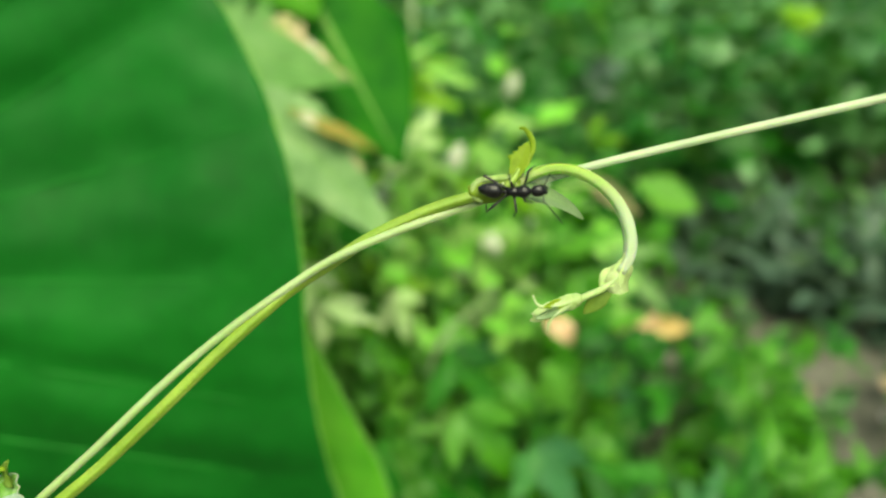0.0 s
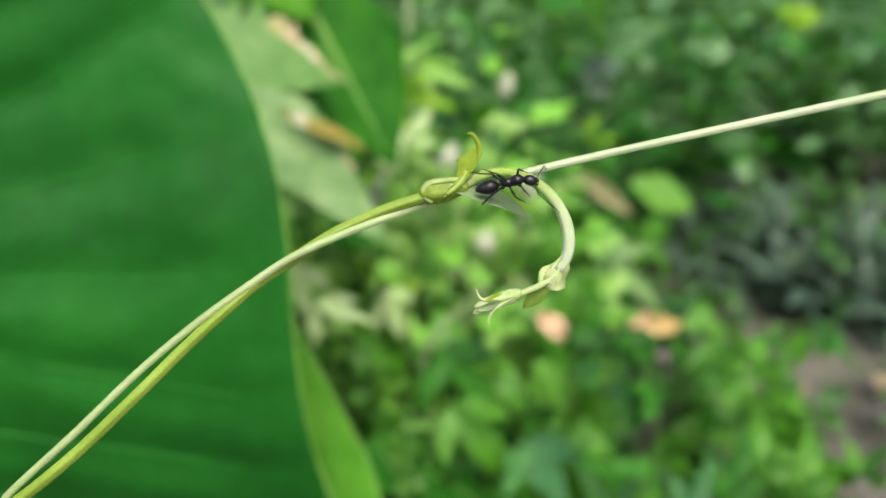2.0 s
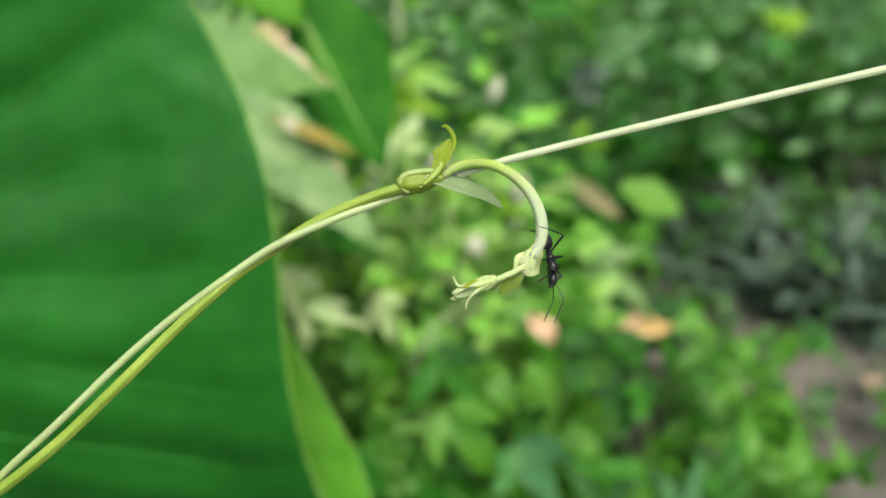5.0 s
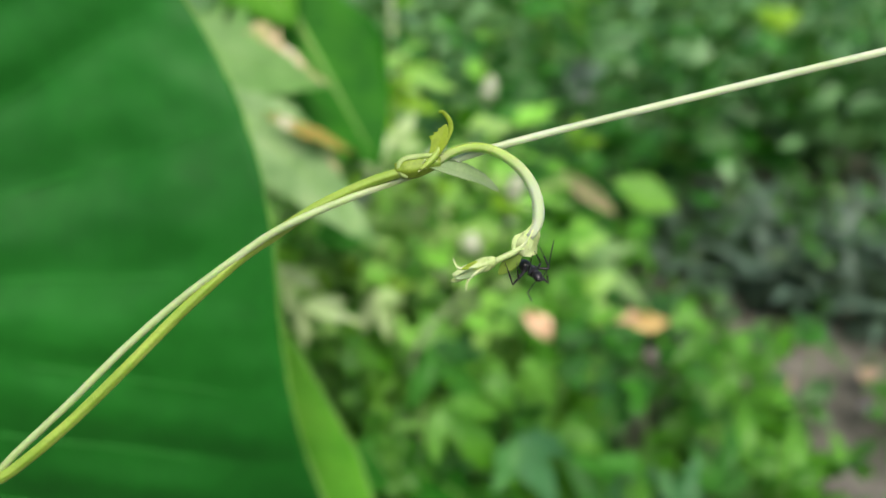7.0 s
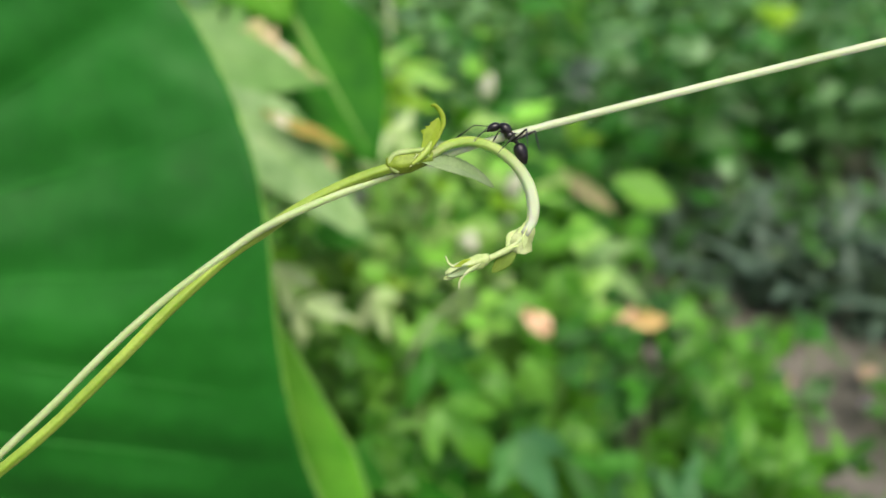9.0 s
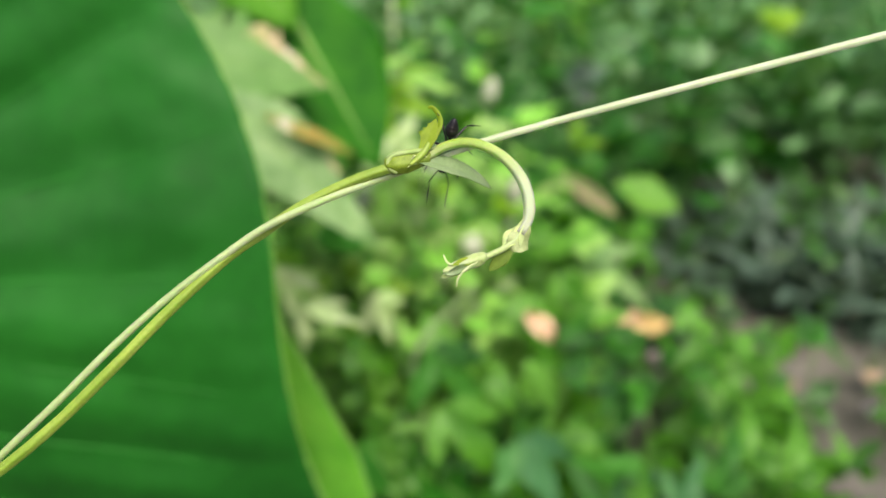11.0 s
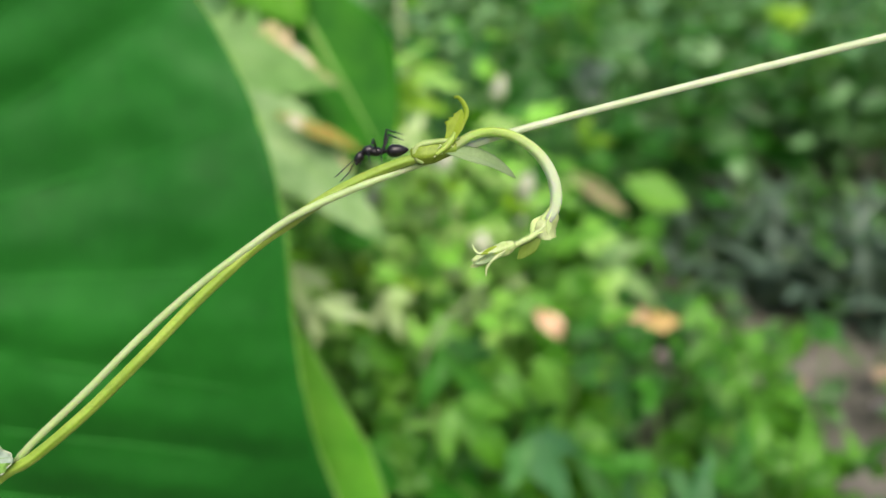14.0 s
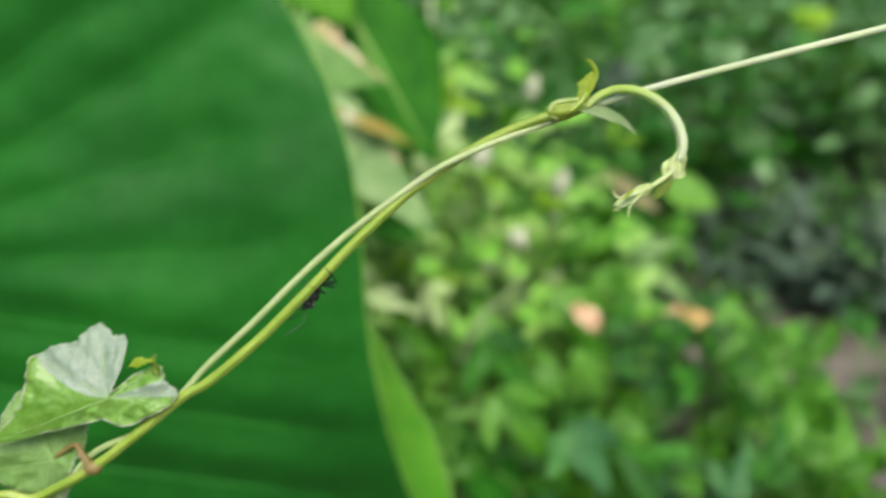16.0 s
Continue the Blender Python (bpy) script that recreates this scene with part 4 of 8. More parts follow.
def support():
    ob = empty("support_vine", VINE_PLANE, "thin pale vine that the green one climbs along", "vine")
    low = part("stem", tube(LOW_STEM, (0.00046, 0.00048, 0.0005, 0.0006, 0.0008), step=0.001, sides=20, rough=0.03, ridges=0.05), MID_STEM, ob, "pale green lower stem beside the thicker one")
    high = [p - COIL for p in mm(((80.13, 31.95, -1.20), (56.29, 26.28, -1.00), (37.05, 21.76, -0.90), (15.51, 16.59, -0.80), (5.46, 14.00, -0.75), (0.43, 12.42, -0.70), (-3.52, 11.13, -0.55), (-5.17, 10.56, -0.50)))]
    free = part("free_stem", tube(high, (0.00052, 0.00052, 0.0005, 0.00048, 0.00046), step=0.001, sides=20, rough=0.03, ridges=0.05), PALE_STEM, ob, "taut whitish-green upper stem")
    free.location = COIL
    return free, low


free_stem, low_stem = support()
vine = empty("climbing_vine", VINE_PLANE, "green climbing vine coiled round a pale stem, with a hooked tip", "vine")
stem_pts = mm(((-130, -470, -220), (-122, -250, -100), (-108, -90, -20), (-90.76, -48.04, -1.60), (-82.21, -44.59, -0.80), (-73.81, -40.14, -0.30), (-66.27, -34.54, 0.10), (-59.60, -29.22, 0.20), (-56.29, -27.43, 0.20), (-49.11, -21.5, 0.20), (-41.93, -14.5, 0.10), (-34.75, -7.2, -0.10),
               (-27.57, -0.58, -0.40), (-22.55, 2.94, -0.50), (-17.52, 6.25, -0.40), (-11.78, 8.98, 0.10), (-6.75, 10.70, 0.50), (-3.88, 11.27, 0.70), (-1.58, 12.13, 0.50)))
thick_stem = part("stem", tube(stem_pts, (0.0011, 0.0009, 0.00085, 0.0008, 0.0008, 0.00076, 0.00074, 0.0007, 0.0007, 0.0007, 0.00066), step=0.001, sides=20, rough=0.05, ridges=0.09), GREEN_STEM, vine)
part("coil", tube(mm(((-1.01, 13.28, 0.70), (-2.58, 12.92, 0.95), (-4.88, 12.65, 1.1), (-6.10, 12.32, 1.05), (-6.72, 11.49, 1.05), (-6.46, 10.58, 1.15), (-5.60, 10.01, 1.0))), (0.0004, 0.0005, 0.00052, 0.00044, 0.00026), step=0.0003, sides=14, rough=0.08, flat=0.7), COIL_SKIN, vine, "pale green flattened strand of the coil")
part("sheath", tube(mm(((-6.96, 11.13, 0.40), (-6.61, 11.20, 0.45), (-5.17, 11.27, 0.50), (-3.52, 11.63, 0.50), (-2.01, 12.21, 0.40), (-0.86, 12.78, 0.40))), (0.0008, 0.00122, 0.00125, 0.00108, 0.0008, 0.0004), step=0.0003, sides=26, rough=0.14, ridges=0.06), OLIVE_STEM, vine, "swollen olive sheath at the coil")
part("bract_stalk", tube(mm(((-3.88, 10.99, 1.70), (-2.94, 11.78, 1.60), (-2.01, 12.85, 1.30), (-1.51, 13.86, 1.10))), (0.00018, 0.00036, 0.0005, 0.0003), step=0.0002, sides=10), GREEN_STEM, vine)


def place_leaf(name, base, tip, face, width, material, parent, label="", **k):
    """A leaf of the vine, in its plane, in millimetres."""
    base, tip = Vector(base) * 0.001, Vector(tip) * 0.001
    ob = part(name, blade((tip - base).length, width * 0.001, thick=0.00006, **k), material, parent, label)
    ob.matrix_basis = between(base, tip, face)
    return ob


place_leaf("bract", (-2.58, 12.13, 1.20), (-0.57, 16.8, 1.00), (-0.25, 0.0, 1), 2.3, BRACT, vine, "yellow-green toothed bract", fat=0.5, fold=0.25, droop=-0.05, n=22, side=5, sharp=0.9, ragged=0.5)
part("bract_tip", tube(mm(((-2.44, 12.28, 1.20), (-1.29, 13.93, 1.15), (-0.57, 15.15, 1.10), (-0.1, 16.2, 1.05), (-0.22, 17.2, 1.05), (-0.65, 17.95, 1.05), (-1.15, 18.4, 1.10), (-1.6, 18.3, 1.20))), (0.00036, 0.00046, 0.0005, 0.00046, 0.0004, 0.00036, 0.0003, 0.00018), step=0.0002, sides=12, flat=0.5, rough=0.15), BRACT, vine)
place_leaf("young_leaf", (-3.30, 11.49, 1.00), (6.61, 11.56, 0.60), (-0.1, 0.6, 0.8), 3.0, PALE_LEAF, vine, "pale grey-green young leaf", fat=0.48, fold=0.3, droop=0.5, wave=0.05, n=24, side=5, teeth=1, sharp=0.75)
hairs = random.Random(4)
for i in range(5):
    q = Vector((-3.02, 11.70, 1.50)) + Vector((hairs.uniform(-1.5, 1.2), hairs.uniform(-0.9, 0.7), hairs.uniform(-0.2, 0.15)))
    d = Vector((hairs.uniform(-0.5, 0.5), hairs.uniform(-0.3, 0.4), 0.25))
    part("stipule", tube([q * 0.001, (q + d * 0.6) * 0.001, (q + d) * 0.001], (0.00009, 0.00008, 0.00003), sides=6, step=0.0002), TIP_PALE, vine)

# the hooked shoot swings a little about its root at the coil
HOOK_ROOT = Vector((0.43, 13.36, 0.50)) * 0.001
hook = part("hook", tube([p - HOOK_ROOT for p in mm(((-1.72, 12.13, 0.40), (-0.29, 13.14, 0.50), (1.15, 13.71, 0.50), (2.94, 14.00, 0.50), (5.10, 13.64, 0.50), (7.25, 12.57, 0.40), (9.19, 10.84, 0.30), (10.56, 8.54, 0.20), (11.13, 6.18, 0.20), (10.91, 4.02, 0.30), (9.91, 2.37, 0.40)))],
                        (0.00058, 0.0006, 0.00062, 0.00066, 0.0007, 0.00076, 0.00076, 0.00064), step=0.0005, sides=24, rough=0.04, ridges=0.06), HOOK_SKIN, vine, "smooth light green hooked shoot")
hook.location = HOOK_ROOT


def on_hook(name, points, radii, material, label="", **k):
    k.setdefault("sides", 12)
    return part(name, tube([p - HOOK_ROOT for p in mm(points)], radii, **k), material, hook, label)


on_hook("shoot", ((10.91, 4.52, 0.30), (10.05, 2.51, 0.40), (8.33, 0.79, 0.50), (6.53, -0.14, 0.50), (4.74, -0.93, 0.50)), (0.0006, 0.0005, 0.00042, 0.0004, 0.0004), TIP_PALE, "pale shoot beyond the node", step=0.0004, rough=0.03)
on_hook("bud", ((5.60, -0.43, 0.50), (4.74, -0.79, 0.55), (3.16, -1.36, 0.55), (1.51, -1.94, 0.55), (0.14, -2.51, 0.55)), (0.00045, 0.0009, 0.00078, 0.0007, 0.0003), TIP_PALE, "pale folded leaf bud", step=0.0003, rough=0.1, ridges=0.12, sides=20)
on_hook("bud_ring", ((5.60, -0.50, 0.50), (5.24, -0.57, 0.55), (4.81, -0.79, 0.55), (4.45, -0.93, 0.50)), (0.0004, 0.0007, 0.00078, 0.0005), TIP_PALE, "pale swollen ring behind the bud", step=0.0002, rough=0.2, sides=16)
on_hook("prong", ((4.74, -0.36, 0.90), (2.94, -1.01, 0.90), (1.36, -1.51, 0.80), (0.57, -1.15, 0.80), (0.14, -0.22, 0.80)), (0.0003, 0.00034, 0.0003, 0.00024, 0.0001), TIP_PALE, step=0.0002, flat=0.7)
on_hook("prong", ((4.45, -1.08, 1.10), (3.30, -1.80, 1.10), (2.30, -2.66, 1.00), (1.87, -3.52, 0.90), (1.80, -4.38, 0.90)), (0.00034, 0.00034, 0.0003, 0.00022, 0.0001), TIP_PALE, step=0.0002, flat=0.7)


def scale_leaf(name, base, tip, face, width, material, label="", **k):
    ob = place_leaf(name, base, tip, face, width, material, hook, label, **k)
    ob.location = ob.location - HOOK_ROOT
    return ob


scale_leaf("bud_scale", (4.74, -0.79, 1.00), (1.15, -1.51, 1.30), (0.1, 0.5, 1), 1.1, BRACT, "olive bud scale", fat=0.45, fold=0.4, droop=0.05, n=14, side=4, sharp=0.9, wave=0.1)
scale_leaf("bud_scale", (4.45, -1.22, 1.20), (0.29, -2.66, 1.20), (0.1, -0.3, 1), 1.3, PALE_LEAF, "pale bud scale", fat=0.5, fold=0.4, droop=-0.04, n=14, side=4, sharp=0.8, wave=0.1, ragged=0.3)
scale_leaf("bud_scale", (4.02, -1.51, 1.00), (-0.14, -3.09, 0.70), (0.0, -0.7, 0.7), 1.2, NODE_SHEATH, "pale bud scale", fat=0.5, fold=0.3, n=14, side=4, sharp=0.8, wave=0.12, ragged=0.3)
scale_leaf("node_scale", (10.77, 3.81, 0.70), (9.19, 0.07, 1.30), (0.25, 0.2, 1), 3.2, NODE_SHEATH, "pale rounded scale wrapped round the node", fat=0.6, fold=-0.35, droop=0.12, n=16, side=5, sharp=0.5, wave=0.14, ragged=0.2)
scale_leaf("node_scale", (10.48, 4.02, 0.60), (7.47, 0.93, 0.70), (-0.5, 0.3, 0.8), 2.3, NODE_SHEATH, "pale rounded scale wrapped round the node", fat=0.6, fold=-0.35, droop=0.1, n=16, side=5, sharp=0.5, wave=0.14, ragged=0.2)
scale_leaf("node_scale", (11.06, 4.09, 0.40), (10.20, 0.65, 0.90), (0.9, 0.2, 0.6), 1.8, NODE_SHEATH, "pale rounded scale wrapped round the node", fat=0.55, fold=-0.3, droop=0.1, n=14, side=5, sharp=0.6)
scale_leaf("flap_leaf", (9.19, 0.93, 0.30), (5.89, -2.37, 0.10), (0.4, 0.5, 0.75), 2.0, FLAP, "small olive leaf hanging under the node", fat=0.45, fold=0.3, droop=0.12, n=14, side=4, sharp=0.8)


def fuzz(points, radius, count, parent, seed, offset=Vector((0, 0, 0))):
    """Fine short hairs that stand off a stem, too many to count."""
    rnd = random.Random(seed)
    path = glide(points, 0.0004)
    verts, faces = [], []
    for _ in range(count):
        i = rnd.randrange(1, len(path) - 1)
        d = (path[i + 1] - path[i - 1]).normalized()
        out = Vector((rnd.gauss(0, 1), rnd.gauss(0, 1), rnd.gauss(0, 1)))
        out = (out - d * out.dot(d)).normalized()
        q = path[i] + out * radius * 0.95 - offset
        w = d * 0.000009
        k = len(verts)
        verts += [q - w, q + w, q + out * rnd.uniform(0.00008, 0.00024) + d * rnd.uniform(-0.00014, 0.00014)]
        faces.append((k, k + 1, k + 2))
    me = bpy.data.meshes.new("fuzz")
    me.from_pydata(verts, [], faces)
    me.materials.append(TIP_PALE)
    return tagged(part("fuzz", me, None, parent), kind="stuff")


thick_fuzz = fuzz(stem_pts[4:], 0.0007, 4200, vine, 1)
fuzz(mm(((-0.29, 13.14, 0.50), (2.94, 14.00, 0.50), (7.25, 12.57, 0.40), (10.56, 8.54, 0.20), (10.91, 4.02, 0.30))), 0.00062, 1400, hook, 2, HOOK_ROOT)
fuzz(mm(((58.59, 26.78, -1.00), (37.05, 21.76, -0.90), (15.51, 16.59, -0.80), (5.46, 14.00, -0.75))), 0.0005, 2800, free_stem, 3, COIL)
low_fuzz = fuzz(LOW_STEM[1:12], 0.00052, 4200, free_stem.parent, 4)

# joint low on the vine with its stalks
part("joint", blob((Vector((-73.53, -39.99, -0.20)) * 0.001), (0.0014, 0.0011, 0.0011), segs=16, taper=0.1), BROWN_JOINT, vine, "swollen reddish-brown joint")
part("leaf_stalk", tube(mm(((-73.81, -39.99, -0.20), (-75.11, -38.13, -0.20), (-76.76, -36.91, -1.20), (-80.35, -39.06, -2.40))), (0.0006, 0.00042, 0.0004), step=0.0006, sides=10), BROWN_JOINT, vine)
part("leaf_stalk", tube(mm(((-73.17, -40.2, -0.60), (-69.7, -37.3, -0.90), (-66.7, -34.7, -0.90), (-65.9, -32.4, -0.10), (-67.2, -30.4, 1.10), (-69.58, -29.37, 1.60))), (0.0005, 0.00045, 0.0004), step=0.0006, sides=10), OLIVE_STEM, vine)


def lobed_leaf(label, m, lobes, ribs, seed, tilt, material, under=None):
    """A leaf with unequal toothed lobes (angle, length in mm, spread), puckered between the veins that fan out from its stalk."""
    ob = part("lobed_leaf", None, None, vine, label)
    ob.matrix_basis = m

    def place(a, s):
        k = a % 360
        i = max(j for j in range(len(lobes)) if lobes[j][0] <= k)
        (a0, r0), (a1, r1) = lobes[i], lobes[i + 1] if i + 1 < len(lobes) else (360, lobes[0][1])
        f = (k - a0) / (a1 - a0)
        r = 0.6 * (r0 + (r1 - r0) * f) + 0.4 * (r0 + (r1 - r0) * f * f * (3 - 2 * f))
        r *= 1 + 0.05 * noise.noise((math.cos(radians(a)) * 3, math.sin(radians(a)) * 3, seed))
        r += (0.12 if 200 < k < 335 else 0.35) * (noise.noise((a * 0.4, seed, 7)) + (int(a / 2.5) % 3 == 0) * 0.6) * s ** 5
        x, y = r * s * math.cos(radians(a)), r * s * math.sin(radians(a))
        near = max(math.exp(-((a - c + 180) % 360 - 180) ** 2 / 90) for c in ribs)
        z = 0.9 * noise.noise((x / 3.1, y / 3.1, seed)) * s - 0.5 * near * s + 0.5 * noise.noise((x * 0.8, y * 0.8, seed + 2)) * min(1.0, 2 * s) * (1 - 0.6 * near)
        z += -tilt * y * max(0.0, math.sin(radians(a))) + 0.2 * y * max(0.0, -math.sin(radians(a))) - 0.003 * r * r * s * s
        return Vector((x, y, z)) * 0.001

    def fan(a0, a1, lift, bend0=0, bend1=0):
        bm = bmesh.new()
        n, rings, sheets = int((a1 - a0) / 1.25), 14, []
        for dz in (0.00006, -0.00006):
            off = Vector((0, 0, dz + lift))
            top = bm.verts.new(off)
            grid = []
            for k in range(1, rings + 1):
                b0, b1 = a0 + bend0 * (1 - k / rings), a1 + bend1 * (1 - k / rings)
                grid.append([bm.verts.new(place(b0 + (b1 - b0) * i / n, k / rings) + off) for i in range(n + 1)])
            for i in range(n):
                bm.faces.new((top, grid[0][i], grid[0][i + 1]) if dz > 0 else (top, grid[0][i + 1], grid[0][i]))
                for p, q in zip(grid, grid[1:]):
                    bm.faces.new((p[i], q[i], q[i + 1], p[i + 1]) if dz > 0 else (p[i], p[i + 1], q[i + 1], q[i]))
            sheets.append(grid[-1])
        for i in range(n):
            bm.faces.new((sheets[0][i], sheets[1][i], sheets[1][i + 1], sheets[0][i + 1]))
        return bm

    if under:
        (u0, u1), (r0, r1) = under
        part("blade", fan(u1, 360 + r0, 0, 26, 0), LOBED, ob)
        part("folded_lobe", fan(u0, u1, 0.00003, 0, 26), UNDERSIDE_SHEEN, ob, "pale silvery lobe, underside and painted sky sheen in one colour")
        # Sky sheen on the lifted right lobe, painted with the same pale colour.
        part("folded_lobe", fan(r0, r1, 0.00003), UNDERSIDE_SHEEN, ob, "pale silvery lobe, underside and painted sky sheen in one colour")
        part("blade", fan(r1, u0, 0), LOBED, ob)
    else:
        part("blade", fan(0, 360, 0), material, ob)
    part("rim", tube([place(360 * i / 144, 1.0) for i in range(145)], (0.00009, 0.00009), sides=5, step=0.002), PALE_STEM, ob, "fine pale hairy rim")
    for c in ribs:
        part("vein", tube([Vector((0, 0, 0.0001))] + [place(c, k) + Vector((0, 0, 0.0001)) for k in (0.3, 0.55, 0.8, 0.97)], (0.00011, 0.00008, 0.00003), sides=6, step=0.001), LEAF_NERVE, ob)
    return ob


upper_leaf = lobed_leaf("glossy light green lobed leaf with toothed edges", Matrix.Translation(Vector((-70.08, -29.44, 2.20)) * 0.001),
           ((0, 9.4), (3, 9.8), (18, 8.2), (33, 8.3), (40, 5.9), (52, 1.2), (68, 1.2), (78, 8.4), (84, 8.9), (91, 8.5), (106, 10.8), (126, 9.8), (149, 12.1), (155, 13.6), (166, 12.7), (183, 12.6), (193, 15.2), (201, 20), (208, 10.6), (216, 6.8), (227, 4.7), (245, 3.3), (270, 3.4), (299, 4.5), (332, 5.8)), (5, 33, 106, 153, 201), 3, 0.25, LOBED, ((66, 152), (1, 19)))
lobed_leaf("small pale green lobed leaf under the first", Matrix.Translation(Vector((-80.35, -39.42, -2.00)) * 0.001),
           ((0, 3.0), (30, 4.8), (62, 8.5), (95, 8.5), (125, 11.8), (155, 9), (190, 10), (225, 7), (262, 7.5), (320, 3)), (62, 125, 190, 262), 6, 0.2, SOFT_LEAF)
leaf_curl = place_leaf("curled_leaflet", (-62.61, -26.21, 2.00), (-63.76, -23.34, 2.30), (-0.6, 0.2, 0.8), 1.9, FLAP, upper_leaf, "small curled olive leaflet", fat=0.5, fold=0.5, droop=0.15, n=14, side=4, sharp=0.8, wave=0.15, ragged=0.4)
leaf_curl.location = leaf_curl.location - upper_leaf.location
leaf_curl = place_leaf("curled_leaflet", (-63.33, -24.20, 2.20), (-67.49, -24.48, 2.50), (0.1, 0.7, 0.7), 1.7, BRACT, upper_leaf, "small curled olive leaflet", fat=0.45, fold=0.6, droop=0.2, n=14, side=4, sharp=0.8, wave=0.15, ragged=0.4)
leaf_curl.location = leaf_curl.location - upper_leaf.location


# ---- the ant: forward +x, left +y, up +z ----
ANT_PARTS = {}


def build_ant():
    ant = empty("ant", Matrix(), "shiny black ant with long thin legs walking on the vine", "ant")
    k = 0.001
    neck, waist = Vector((1.5, 0, 0)) * k, Vector((-1.75, 0, -0.12)) * k
    part("thorax", tube(mm(((1.52, 0, 0.02), (1.3, 0, 0.1), (0.8, 0, 0.17), (0.25, 0, 0.08), (-0.1, 0, -0.06), (-0.5, 0, -0.02), (-0.95, 0, -0.08), (-1.2, 0, -0.2))),
                        (0.00024, 0.0005, 0.00066, 0.0007, 0.00064, 0.00054, 0.00056, 0.00055, 0.00042, 0.00018), step=0.0001, sides=22, rough=0.08), ANT, ant)
    part("petiole", tube(mm(((-1.1, 0, -0.2), (-1.3, 0, -0.14), (-1.45, 0, -0.02), (-1.58, 0, -0.12), (-1.8, 0, -0.12))), (0.00014, 0.00019, 0.00026, 0.00017, 0.00013), step=0.00008, sides=12), ANT, ant)
    gaster = part("gaster", blob((-1.26 * k, 0, 0.02 * k), (1.42 * k, 0.83 * k, 0.8 * k), segs=28, taper=0.36), ANT, ant)
    gaster.location = waist
    for x, r in ((-0.62, 0.815), (-1.15, 0.83), (-1.65, 0.705)):
        part("segment_ring", tube([Vector((q * k, 0, 0.02 * k)) for q in (x, x - 0.05, x - 0.1)], (r * k, r * k * 1.004, r * k * 0.97), step=0.00003, sides=28), ANT_BAND, gaster, "faint paler band of a hind segment")
    head = part("head", blob((0.8 * k, 0, 0.02 * k), (0.88 * k, 0.66 * k, 0.57 * k), segs=24, taper=-0.06), ANT, ant)
    head.location = neck
    ANT_PARTS.update(gaster=gaster, head=head)
    for key, s in (("L", 1), ("R", -1)):
        part("eye", blob((0.85 * k, 0.51 * s * k, 0.21 * k), (0.17 * k, 0.09 * k, 0.15 * k), segs=12), ANT, head)
        part("mandible", tube([Vector(q) * k for q in ((1.4, 0.3 * s, -0.1), (1.66, 0.26 * s, -0.16), (1.82, 0.05 * s, -0.2))], (0.0002, 0.00019, 0.00006), step=0.0001, sides=8), ANT, head)
        scape = part("antenna", tube(mm(((0, 0, 0), (0.7, 0.04 * s, 0.02), (1.6, 0.03 * s, 0.02), (2.3, 0, 0))), (0.00005, 0.000055, 0.00007, 0.00008), step=0.0002, sides=8), ANT, ant)
        whip = part("flagellum", tube(mm([(3.2 * q / 10, 0.12 * s * (q / 10) ** 2, 0.08 * (q / 10) ** 2) for q in range(11)]), (0.00005, 0.00007, 0.000075, 0.00008, 0.000075, 0.00004), step=0.00016, sides=8, rough=0.25), ANT, scape, "thin beaded feeler end")
        ANT_PARTS["A" + key], ANT_PARTS["A" + key + "s"] = scape, whip
        # thigh, shin and foot of the fore, middle and hind leg
        for pair, thigh, shin, foot in (("F", 1.9, 1.6, 1.4), ("M", 2.1, 1.8, 1.5), ("H", 3.1, 2.6, 1.9)):
            leg = part("leg", tube(mm(((0, 0, 0), (0.12, 0, -0.1), (0.3, 0, -0.02), (thigh * 0.5, 0, 0.04), (thigh, 0, 0))), (0.00019, 0.00017, 0.00012, 0.00016, 0.00015, 0.0001), step=0.0001, sides=10), ANT, ant)
            low = part("shin", tube(mm(((0, 0, 0), (shin * 0.4, 0, -0.05), (shin, 0, 0))), (0.00008, 0.0001, 0.00011, 0.00009), step=0.0002, sides=8), ANT, leg)
            end = part("foot", tube(mm(((shin, 0, 0), (shin + foot * 0.4, 0, 0.05), (shin + foot * 0.85, 0, 0.12), (shin + foot, 0, 0.06))), (0.00006, 0.00006, 0.000045, 0.00003), step=0.00014, sides=7, rough=0.3), ANT, leg)
            ANT_PARTS[key + pair], ANT_PARTS[key + pair + "s"], ANT_PARTS[key + pair + "t"] = leg, low, end
    return ant


ant = build_ant()


